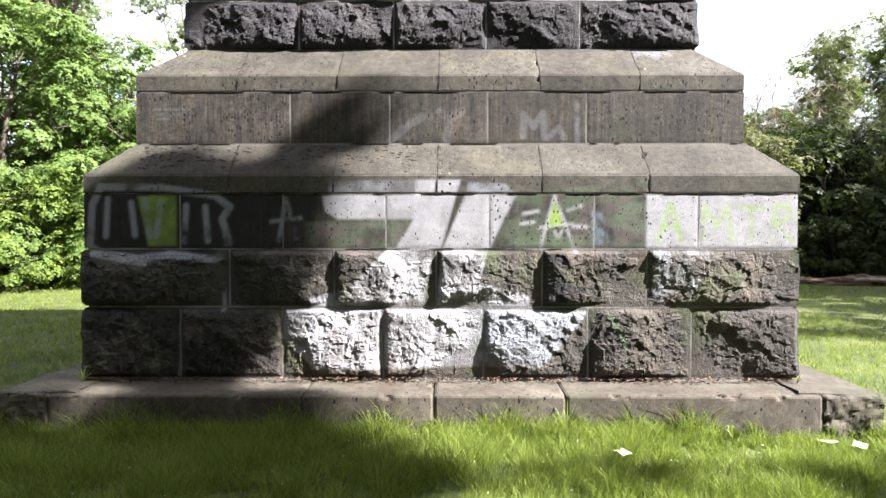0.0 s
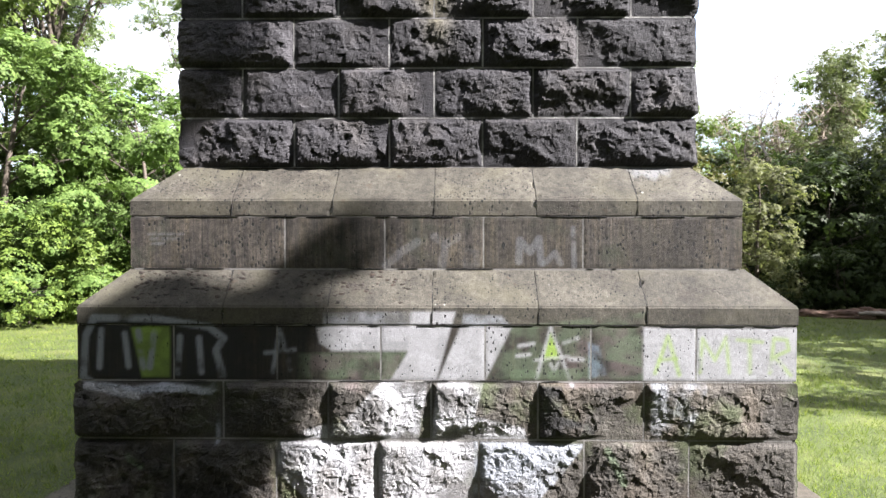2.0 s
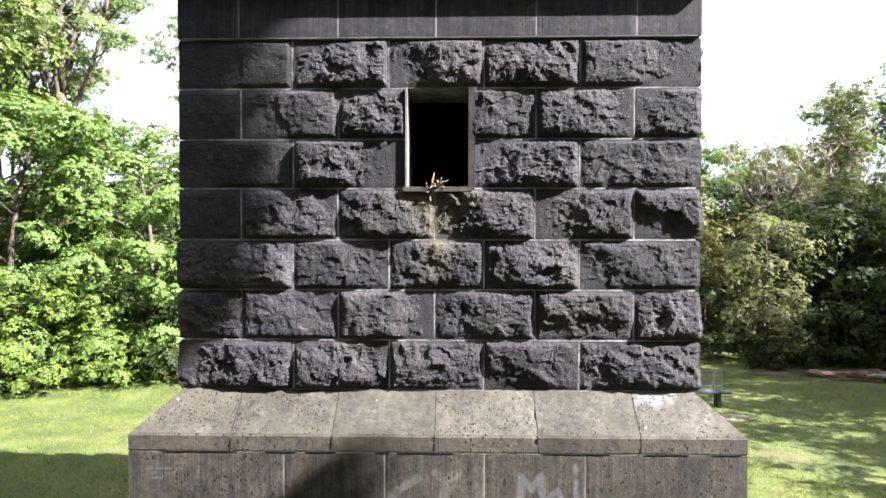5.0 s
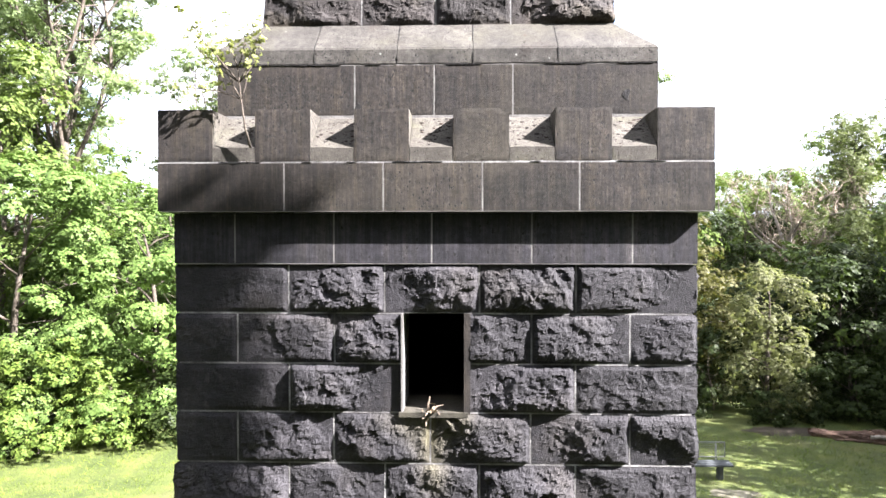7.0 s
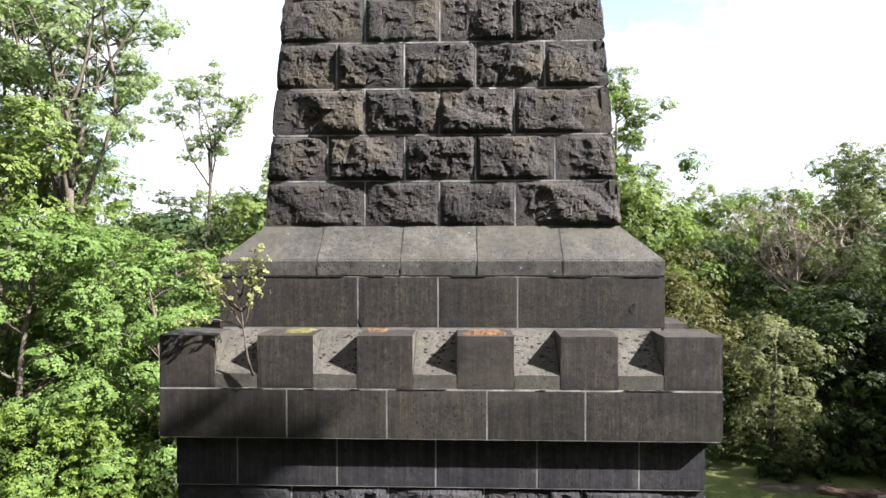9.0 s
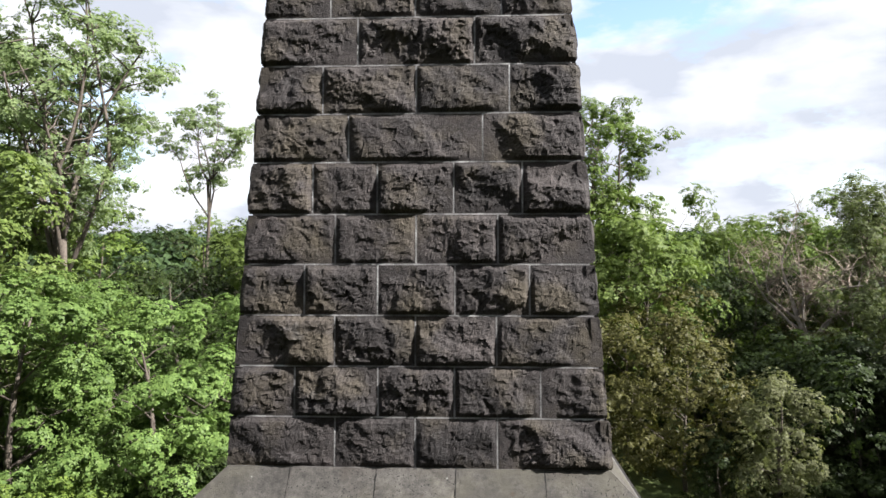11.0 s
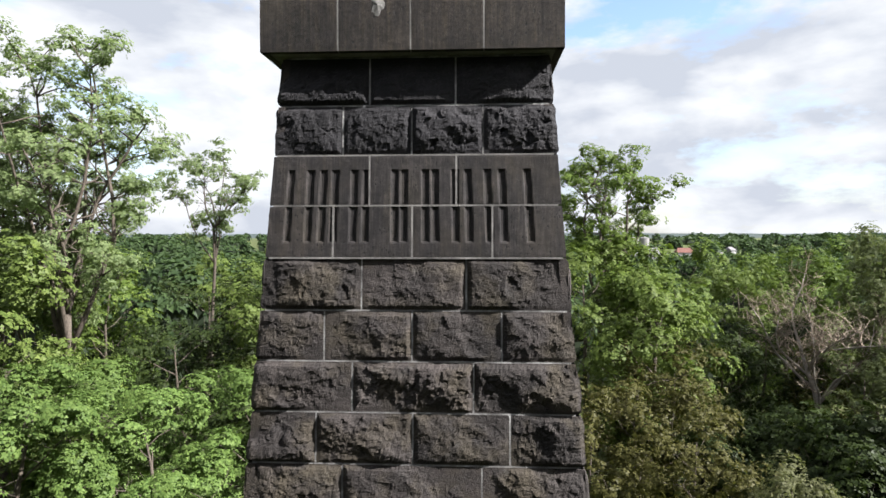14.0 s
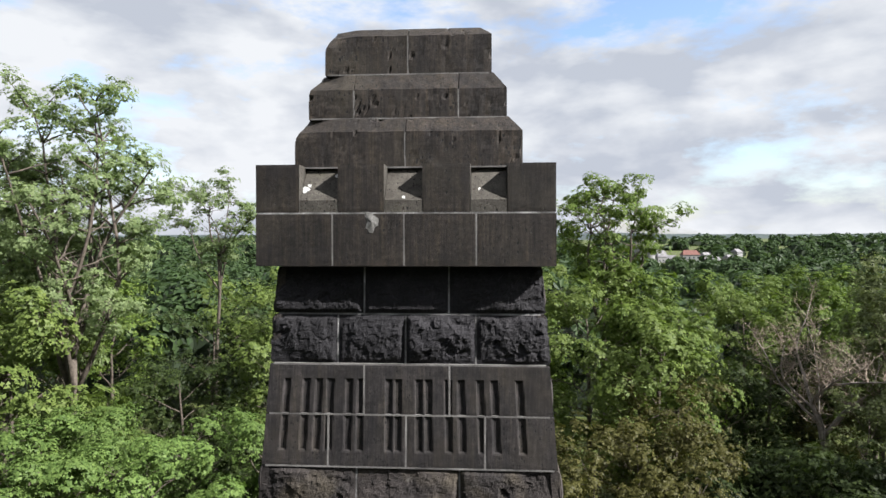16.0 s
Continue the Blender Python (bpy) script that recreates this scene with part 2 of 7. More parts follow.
ASHLAR_FAINT = surface("dressed_basalt_faint_paint", ((0.3, (0.0150, 0.0124, 0.0101)), (0.5, (0.0256, 0.0213, 0.0171)), (0.72, (0.0425, 0.0358, 0.0282))), scale=1.6, bump=0.7, fine=140, fine_amount=0.6, per="object", spread=0.14, pits=33, paint=True, streak=True, mottle=0.6,
                       stain=((0.9, 0.50, 0.70, (0.046, 0.040, 0.029), 0.55), (2.2, 0.56, 0.70, (0.024, 0.028, 0.016), 0.6)), depth=0.016)
COPING = surface("weathered_coping_stone", ((0.3, (0.0215, 0.0192, 0.0145)), (0.5, (0.0355, 0.0320, 0.0245)), (0.72, (0.0560, 0.0510, 0.0400))), scale=2.6, bump=0.7, fine=140,
                 fine_amount=0.6, per="object", spread=0.14, pits=36, spots=8.5, paint=True, mottle=0.55, crust=((38.0, 0.56, 0.575, (0.009, 0.006, 0.0045)),),
                 stain=((1.7, 0.50, 0.66, (0.058, 0.053, 0.032), 0.5), (2.3, 0.56, 0.70, (0.022, 0.017, 0.013), 0.65), (9.0, 0.66, 0.7, (0.035, 0.026, 0.018), 0.85)), depth=0.014)
COPING_GREY = surface("grey_coping_stone", ((0.3, (0.0220, 0.0200, 0.0172)), (0.5, (0.0360, 0.0330, 0.0285)), (0.72, (0.0565, 0.0525, 0.0460))), scale=2.6, bump=0.7, fine=140,
                 fine_amount=0.6, per="object", spread=0.14, pits=60, spots=8.5, paint=True, mottle=0.55, crust=((38.0, 0.58, 0.59, (0.009, 0.006, 0.0045)),),
                 stain=((1.7, 0.50, 0.66, (0.056, 0.052, 0.036), 0.5), (2.3, 0.56, 0.70, (0.022, 0.017, 0.013), 0.65), (9.0, 0.66, 0.7, (0.035, 0.026, 0.018), 0.85)), depth=0.014)
# pale partly by wash, partly by sun on the sills put into the colour
SILL = surface("washed_and_sunlit_sill_stone", ((0.3, (0.034, 0.030, 0.024)), (0.5, (0.050, 0.045, 0.037)), (0.72, (0.071, 0.065, 0.054))), scale=2.6, bump=0.6, fine=120,
               fine_amount=0.4, per="object", spread=0.1, pits=36, mottle=0.35, crust=((38.0, 0.40, 0.60, (0.020, 0.014, 0.009)),), stain=((2.0, 0.55, 0.70, (0.06, 0.058, 0.03), 0.5),), depth=0.014)
DROPPING = surface("chalky_droppings", ((0.3, (0.30, 0.30, 0.28)), (0.7, (0.46, 0.46, 0.44))), scale=30, bump=0.4)
MORTAR = surface("lime_mortar", ((0.3, (0.06, 0.057, 0.054)), (0.6, (0.15, 0.144, 0.136)), (0.8, (0.22, 0.212, 0.202))), scale=3.0, fine=90, bump=0.5)
MORTAR_LIGHT = surface("white_lime_mortar", ((0.32, (0.045, 0.043, 0.041)), (0.52, (0.16, 0.156, 0.152)), (0.72, (0.36, 0.355, 0.345))), scale=4.5, fine=90, bump=0.5)
DARK = surface("unlit_interior_stone", ((0.3, (0.02, 0.018, 0.017)), (0.7, (0.045, 0.04, 0.038))), scale=3.0)
BARK = surface("bark", ((0.3, (0.042, 0.033, 0.0252)), (0.7, (0.102, 0.084, 0.066))), scale=9.0, bump=0.9, fine=40, depth=0.03)
DEADWOOD = surface("bare_bleached_wood", ((0.3, (0.13, 0.112, 0.097)), (0.7, (0.27, 0.24, 0.21))), scale=7.0, bump=0.6)
GROUND = surface("meadow_soil_and_grass", ((0.3, (0.026, 0.040, 0.007)), (0.5, (0.050, 0.066, 0.012)), (0.72, (0.088, 0.098, 0.021))), scale=1.1, bump=1.0, fine=45, fine_amount=0.6, mottle=0.5,
                 stain=((0.23, 0.54, 0.68, (0.093, 0.078, 0.037), 0.45), (14.0, 0.55, 0.75, (0.022, 0.034, 0.01), 0.7)), depth=0.05)
LEAF_LIGHT = leaf_surface("leaf_light_green", (0.057, 0.097, 0.025), (0.116, 0.17, 0.046), 0.3)
LEAF_MID = leaf_surface("leaf_mid_green", (0.045, 0.075, 0.015), (0.108, 0.148, 0.031), 0.28)
# dark leaf for plants in shade; the shade is in its colour
LEAF_DARK = leaf_surface("leaf_shade_dark", (0.012, 0.02, 0.006), (0.033, 0.047, 0.013), 0.25)
LEAF_AIRY = leaf_surface("leaf_airy_green", (0.094, 0.13, 0.056), (0.162, 0.202, 0.092), 0.42)
LEAF_OLIVE = leaf_surface("leaf_olive_green", (0.043, 0.043, 0.013), (0.083, 0.079, 0.026), 0.28)
LEAF_STRAW = leaf_surface("leaf_straw_olive", (0.088, 0.094, 0.044), (0.152, 0.158, 0.080), 0.42)
LEAF_LIME = leaf_surface("leaf_yellow_green", (0.062, 0.092, 0.022), (0.12, 0.156, 0.042), 0.3)
LEAF_SAGE = leaf_surface("leaf_sage_green", (0.062, 0.076, 0.032), (0.116, 0.134, 0.058), 0.34)
LEAF_PALE = leaf_surface("leaf_pale_yellowing", (0.12, 0.135, 0.05), (0.26, 0.27, 0.11), 0.4)
BLADE = leaf_surface("grass_blade", (0.048, 0.08, 0.015), (0.196, 0.23, 0.052), 0.4)
PLINTH = surface("mossy_plinth_slab", ((0.3, (0.035, 0.029, 0.021)), (0.5, (0.057, 0.049, 0.037)), (0.72, (0.090, 0.079, 0.062))), scale=2.2, bump=0.5, fine=100, fine_amount=0.45, mottle=0.4,
                 per="object", spread=0.12, pits=32, stain=((1.6, 0.52, 0.68, (0.030, 0.036, 0.014), 0.55), (3.3, 0.58, 0.7, (0.036, 0.021, 0.012), 0.6)), depth=0.012)

# ---- building blocks ----
def part(name, verts, faces, material, parent=None, label="", smooth=False):
    """Links arrays of corners and faces as one mesh object under a thing or a part."""
    me = bpy.data.meshes.new(name)
    me.from_pydata([tuple(v) for v in verts], [], [tuple(f) for f in faces])
    me.materials.append(material)
    if smooth:
        me.polygons.foreach_set("use_smooth", [True] * len(me.polygons))
    me.update()
    ob = new(name, me)
    ob.parent = parent
    if label:
        ob["label"] = label
    return ob


def boxes(*spans):
    """Corners and faces of axis-aligned boxes (x0, x1, y0, y1, z0, z1)."""
    V, F = [], []
    for x0, x1, y0, y1, z0, z1 in spans:
        n = len(V)
        V += [(x, y, z) for z in (z0, z1) for y in (y0, y1) for x in (x0, x1)]
        F += [[n + i for i in f] for f in ((0, 2, 3, 1), (4, 5, 7, 6), (0, 1, 5, 4), (2, 6, 7, 3), (0, 4, 6, 2), (1, 3, 7, 5))]
    return V, F


def smoothstep(a, b, x):
    t = np.clip((x - a) / (b - a), 0, 1)
    return t * t * (3 - 2 * t)


def lattice(ix, iy, seed):
    h = (ix.astype(np.int64) * 374761393 + iy.astype(np.int64) * 668265263 + seed * 974634777) & 0x7FFFFFFF
    h = ((h ^ (h >> 13)) * 1274126177) & 0x7FFFFFFF
    return ((h ^ (h >> 16)) & 0xFFFF) / 65535.0


def value_noise(x, y, seed):
    ix, iy = np.floor(x), np.floor(y)
    fx, fy = x - ix, y - iy
    fx, fy = fx * fx * (3 - 2 * fx), fy * fy * (3 - 2 * fy)
    a, b = lattice(ix, iy, seed), lattice(ix + 1, iy, seed)
    c, d = lattice(ix, iy + 1, seed), lattice(ix + 1, iy + 1, seed)
    return (a * (1 - fx) + b * fx) * (1 - fy) + (c * (1 - fx) + d * fx) * fy - 0.5


def fbm(x, y, seed, octaves=4):
    return sum(value_noise(x * 2 ** k, y * 2 ** k, seed + 17 * k) / 2 ** k for k in range(octaves))


def chips(x, y, size, rng, x0, x1, y0, y1, worn=1):
    """Broken stone: each cell is a tilted facet of its own height."""
    n = max(4, int((x1 - x0) * (y1 - y0) / size ** 2))
    px, py = rng.uniform(x0, x1, n), rng.uniform(y0, y1, n)
    gx, gy, h = rng.normal(0, 0.22, n), rng.normal(-0.08, 0.24, n), rng.uniform(-0.5, 0.5, n) * size * 0.34
    best, value = np.full(x.shape, 1e9), np.zeros(x.shape)
    for k in range(n):
        d = (x - px[k]) ** 2 + (y - py[k]) ** 2 * 1.6
        v = h[k] + gx[k] * (x - px[k]) + gy[k] * (y - py[k])
        m = d < best
        best, value = np.where(m, d, best), np.where(m, v, value)
    for _ in range(worn):     # broken edges are a little worn
        p = np.pad(value, 1, mode="edge")
        value = (p[:-2, 1:-1] + p[2:, 1:-1] + p[1:-1, :-2] + p[1:-1, 2:] + 2 * value) / 6
    return value


def cleft(x, y, rng, x0, x1, y0, y1):
    """A stone split with the hammer: a few cleavage planes meet in ridges, and shells are broken out of them."""
    wide = x1 - x0
    face = np.full(x.shape, 0.12)
    for _ in range(3 + int(4 * wide)):
        px, py = rng.uniform(x0, x1), rng.uniform(y0, y1)
        face = np.minimum(face, rng.uniform(0.0, 0.02) + rng.normal(0, 0.14) * (x - px) + rng.normal(0.0, 0.17) * (y - py))
    for _ in range(6 + int(22 * wide)):
        px, py, r, turn = rng.uniform(x0, x1), rng.uniform(y0, y1), 0.035 + 0.11 * rng.rand() ** 1.6, rng.uniform(0, math.pi)
        u, v = (x - px) * math.cos(turn) + (y - py) * math.sin(turn), (y - py) * math.cos(turn) - (x - px) * math.sin(turn)
        q = np.clip(1 - (u / r) ** 2 - (v / (0.5 * r)) ** 2, 0, 1)
        face = face - rng.uniform(0.10, 0.32) * r * np.sqrt(q) * (0.55 + 0.45 * np.clip(u / r, -1, 1))
    face = face - face.mean()
    return 0.037 + np.where(face < -0.022, -0.022 + 0.3 * (face + 0.022), np.minimum(face, 0.028))


def steps_between(a, b, res, fine):
    inner = np.linspace(a + fine, b - fine, max(2, int(round((b - a - 2 * fine) / res)) + 1))
    return np.concatenate(([a], inner, [b]))


def block(u0, u1, z0, z1, rough, seed, res=0.013, gap=0.007, edge_l=False, edge_r=False, batter=0.0, carve=None, back=0.07):
    """One stone of a wall face, in (u along, w outward, z up): a rock face if rough > 0, else a dressed face with worn arrises."""
    rng = np.random.RandomState(seed)
    gap = gap + (0.001 if rough > 0 else 0)
    a, b = u0 + (0 if edge_l else gap), u1 - (0 if edge_r else gap)
    c, d = z0 + gap, z1 - gap
    us, zs = steps_between(a, b, res, 0.007), steps_between(c, d, res, 0.007)
    U, Z = np.meshgrid(us, zs)
    big = 10.0
    dl = np.full(U.shape, big) if edge_l else U - a
    dr = np.full(U.shape, big) if edge_r else b - U
    dist = np.minimum(np.minimum(dl, dr), np.minimum(Z - c, d - Z))
    if rough > 0:
        wx = U + 0.05 * fbm(U * 6, Z * 6, seed, 4)
        wz = Z + 0.05 * fbm(U * 6 + 9, Z * 6, seed + 5, 4)
        relief = cleft(wx, wz, rng, a, b, c, d) + 0.34 * chips(wx, wz, 0.085, rng, a, b, c, d, 0) + 0.52 * chips(wx + 0.02 * fbm(U * 25, Z * 25, seed + 6, 2), wz + 0.02 * fbm(U * 25 + 5, Z * 25, seed + 7, 2), 0.032, rng, a, b, c, d, 0) + 0.012 * fbm(U * 9, Z * 9, seed + 3, 4)
        margin = 0.008 + 0.026 * (0.5 + fbm(U * 7, Z * 7, seed + 40, 3))
        swell = smoothstep(0.005, np.maximum(margin, 0.02) + 0.016, dist)
        relief = relief * (0.72 + 0.28 * smoothstep(0.0, 0.09, dist))
        W = rough * swell * np.maximum(relief, 0.002)
    else:
        wear = 0.003 + 0.004 * np.maximum(0, fbm(U * 9, Z * 9, seed, 3))
        W = -wear * (1 - smoothstep(0.0, 0.012, dist)) + 0.0016 * fbm(U * 11, Z * 11, seed + 2, 4)
        chip = np.maximum(0, fbm(U * 16, Z * 16, seed + 8, 3) - 0.28) * (1 - smoothstep(0.0, 0.045, dist))
        W = np.maximum(W - 0.035 * chip, -0.0018)
    if carve is not None:
        W = W - carve(U, Z)
    if rough > 0:
        prof = rough * (0.016 + 0.026 * fbm(zs * 5, zs * 0 + 0.5, seed + 70, 4))
        top = smoothstep(0, 0.03, np.minimum(zs - c, d - zs))
        if edge_l:
            U = U - (prof * top)[:, None] * (1 - smoothstep(0, 0.12, U - a))
            W = W * (0.35 + 0.65 * smoothstep(0, 0.05, U - U[:, :1]))
        if edge_r:
            U = U + (prof * top)[:, None] * (1 - smoothstep(0, 0.12, b - U))
            W = W * (0.35 + 0.65 * smoothstep(0, 0.05, U[:, -1:] - U))
    if rough > 0:      # uneven facets
        U[1:-1, 1:-1] += rng.uniform(-0.36, 0.36, U[1:-1, 1:-1].shape) * res
        Z[1:-1, 1:-1] += rng.uniform(-0.36, 0.36, Z[1:-1, 1:-1].shape) * res
    ny, nx = U.shape
    verts = np.stack([U, W, Z], -1).reshape(-1, 3)
    i = np.arange(nx * ny).reshape(ny, nx)
    faces = np.stack([i[:-1, :-1], i[:-1, 1:], i[1:, 1:], i[1:, :-1]], -1).reshape(-1, 4).tolist()
    ring = np.concatenate([i[0, :], i[1:, -1], i[-1, -2::-1], i[-2:0:-1, 0]])
    n = len(verts)
    rim = verts[ring].copy()
    rim[:, 1] = np.where(((rim[:, 0] <= a + 0.001) & edge_l) | ((rim[:, 0] >= b - 0.001) & edge_r), -max(back, 0.12), -back)
    k = len(ring)
    faces += [[ring[(j + 1) % k], ring[j], n + j, n + (j + 1) % k] for j in range(k)]
    return np.concatenate([verts, rim]), faces


AXIS_X, AXIS_Y = -0.07, 7.90


def on_front(verts, plane, batter=0.0, z_ref=0.0):
    """(u, w, z) to the world, on the face that looks at the path; batter: how far the face leans back a metre."""
    v = np.asarray(verts)
    return np.stack([v[:, 0], plane + batter * (v[:, 2] - z_ref) - v[:, 1], v[:, 2]], -1)


def add_paint(ob, rgba):
    layer = ob.data.color_attributes.new("paint", "FLOAT_COLOR", "POINT")
    layer.data.foreach_set("color", np.asarray(rgba, dtype=np.float32).reshape(-1))


# ---- sprayed paint and painted shade ----
def stroke_cover(X, Z, pts, width, soft=0.012):
    d = np.full(X.shape, 9.0)
    P = pts
    for (x0, z0), (x1, z1) in zip(P[:-1], P[1:]):
        l2 = max((x1 - x0) ** 2 + (z1 - z0) ** 2, 1e-9)
        t = np.clip(((X - x0) * (x1 - x0) + (Z - z0) * (z1 - z0)) / l2, 0, 1)
        d = np.minimum(d, np.hypot(X - x0 - t * (x1 - x0), Z - z0 - t * (z1 - z0)))
    return 1 - smoothstep(width / 2 - soft, width / 2 + soft, d)


def area_cover(X, Z, pts, soft=0.015):
    """Inside of a convex or concave outline, with a soft sprayed edge."""
    P = pts
    inside, d = np.zeros(X.shape, bool), np.full(X.shape, 9.0)
    for (x0, z0), (x1, z1) in zip(P, P[1:] + P[:1]):
        cross = (z0 > Z) != (z1 > Z)
        inside ^= cross & (X < (x1 - x0) * (Z - z0) / (z1 - z0 + 1e-12) + x0)
        l2 = max((x1 - x0) ** 2 + (z1 - z0) ** 2, 1e-9)
        t = np.clip(((X - x0) * (x1 - x0) + (Z - z0) * (z1 - z0)) / l2, 0, 1)
        d = np.minimum(d, np.hypot(X - x0 - t * (x1 - x0), Z - z0 - t * (z1 - z0)))
    return smoothstep(-soft, soft, np.where(inside, d, -d))


WHITE, CHALK, LIME, BLACK = (0.225, 0.225, 0.234), (0.17, 0.18, 0.20), (0.168, 0.25, 0.042), (0.008, 0.008, 0.009)
GREEN, BLUE, ROSE = (0.062, 0.088, 0.050), (0.11, 0.15, 0.20), (0.085, 0.066, 0.064)
BAND = [(-0.258, 2.140), (0.095, 2.140), (-0.059, 1.589), (-0.425, 1.589), (-0.281, 1.824)]
AREAS = [  # colour, strength, mottling, outline
    (BLACK, 0.88, 0.4, [(-2.860, 2.077), (-2.294, 2.068), (-1.796, 1.995), (-1.819, 1.535), (-2.249, 1.562), (-2.837, 1.562)]),
    (BLACK, 0.75, 0.7, [(-1.796, 2.018), (-1.072, 2.018), (-1.163, 1.589), (-1.796, 1.589)]),
    (GREEN, 0.55, 0.9, [(-1.163, 1.806), (-0.281, 1.824), (-0.416, 1.589), (-1.163, 1.598)]),
    (GREEN, 0.5, 1.0, [(0.489, 2.018), (1.588, 2.140), (1.588, 1.598), (0.330, 1.598)]),
    (ROSE, 0.5, 1.0, [(-1.072, 1.792), (-0.348, 1.792), (-0.439, 1.454), (-1.072, 1.589)]),
    (ROSE, 0.5, 1.0, [(0.964, 2.018), (1.588, 2.018), (1.588, 1.544), (0.964, 1.544)]),
    (BLUE, 0.5, 1.0, [(1.150, 1.900), (1.230, 1.870), (1.300, 1.640), (1.160, 1.612)]),
    (GREEN, 0.6, 1.0, [(1.250, 1.980), (1.560, 1.960), (1.580, 1.700), (1.300, 1.760)]),
]
AREAS += [
    (WHITE, 0.95, 0.25, [(-1.018, 2.018), (-0.235, 2.018), (-0.267, 1.824), (-0.891, 1.824), (-0.991, 1.887)]),
    (CHALK, 0.7, 0.7, [(-0.959, 2.131), (-0.122, 2.140), (-0.122, 2.027), (-0.959, 2.027)]),
    (WHITE, 0.97, 0.2, BAND),
    (CHALK, 0.75, 0.6, [(0.158, 2.122), (0.466, 2.104), (0.543, 2.018), (0.140, 2.018)]),
    (WHITE, 0.95, 0.25, [(0.131, 2.018), (0.543, 2.018), (0.330, 1.589), (-0.045, 1.589)]),
    (WHITE, 0.97, 0.75, [(-0.484, 1.589), (-0.122, 1.589), (-0.204, 1.115), (-1.095, 1.102), (-1.118, 1.192), (-0.801, 1.264), (-0.620, 1.454)]),
    (WHITE, 0.97, 0.7, [(-0.045, 1.589), (0.321, 1.589), (0.240, 1.318), (0.647, 1.205), (0.670, 1.115), (-0.100, 1.115)]),
]
AREAS += [
    # tree shade on the left rock-faced courses, deepened with black in their colour
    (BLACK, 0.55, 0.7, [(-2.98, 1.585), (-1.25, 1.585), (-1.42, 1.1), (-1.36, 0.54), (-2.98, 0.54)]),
    (WHITE, 0.97, 0.5, [(-1.321, 1.102), (0.240, 1.102), (0.240, 0.641), (-1.072, 0.619), (-1.344, 0.867)]),
    (CHALK, 0.95, 0.75, [(0.240, 1.102), (1.122, 1.084), (0.919, 0.822), (0.738, 0.641), (0.240, 0.641)]),
    (CHALK, 0.6, 1.0, [(1.643, 1.589), (2.095, 1.589), (1.914, 1.115), (1.643, 1.138)]),
    (BLACK, 0.9, 0.4, [(0.760, 1.553), (0.932, 1.553), (0.932, 1.327), (1.199, 1.228), (1.190, 1.115), (0.747, 1.115)]),
    (WHITE, 0.97, 0.12, [(1.584, 2.018), (2.801, 2.018), (2.801, 1.594), (1.584, 1.594)]),
    (LIME, 0.75, 0.3, [(-2.507, 2.009), (-2.195, 2.027), (-2.195, 1.607), (-2.421, 1.607)]),
    (LIME, 0.9, 0.3, [(0.851, 1.986), (0.923, 1.770), (0.783, 1.752)]),
]
STROKES = [  # colour, width, strength, line
    (CHALK, 0.058, 0.9, [(-2.801, 2.086), (-2.294, 2.077), (-1.878, 2.014), (-1.760, 1.923), (-1.824, 1.824), (-1.769, 1.625), (-1.869, 1.499), (-2.249, 1.544)]),
    (CHALK, 0.058, 0.9, [(-2.801, 2.086), (-2.873, 1.941), (-2.896, 1.607), (-2.792, 1.544), (-2.475, 1.508), (-2.249, 1.535), (-1.887, 1.499)]),
    (WHITE, 0.05, 0.8, [(-2.860, 1.544), (-2.588, 1.490), (-2.421, 1.472)]),
    (CHALK, 0.05, 0.95, [(-2.747, 1.986), (-2.765, 1.688)]), (CHALK, 0.05, 0.95, [(-2.557, 1.959), (-2.529, 1.698)]),
    (CHALK, 0.05, 0.95, [(-2.448, 1.977), (-2.412, 1.688)]), (CHALK, 0.05, 0.95, [(-2.321, 1.968), (-2.357, 1.688)]),
    (CHALK, 0.05, 0.95, [(-2.113, 1.932), (-2.131, 1.643)]), (CHALK, 0.05, 0.95, [(-1.959, 1.923), (-1.941, 1.652)]),
]
STROKES += [
    (CHALK, 0.035, 0.85, [(-1.367, 1.652), (-1.308, 1.995), (-1.226, 1.679)]), (CHALK, 0.035, 0.8, [(-1.425, 1.806), (-1.190, 1.833)]),
    (WHITE, 0.028, 0.75, [(0.738, 1.607), (0.851, 2.014), (1.018, 1.562)]), (WHITE, 0.024, 0.7, [(0.729, 1.756), (0.991, 1.788)]),
    (WHITE, 0.03, 0.8, [(0.602, 1.869), (0.715, 1.887)]), (WHITE, 0.03, 0.8, [(0.584, 1.788), (0.683, 1.801)]), (WHITE, 0.03, 0.8, [(0.955, 1.896), (1.063, 1.932)]),
    (WHITE, 0.03, 0.8, [(1.000, 1.765), (1.109, 1.761)]), (WHITE, 0.025, 0.7, [(0.851, 1.725), (0.882, 1.670), (0.910, 1.734)]),
    (LIME, 0.034, 0.58, [(1.679, 1.657), (1.778, 1.950), (1.869, 1.643)]), (LIME, 0.030, 0.52, [(1.715, 1.761), (1.846, 1.770)]),
]
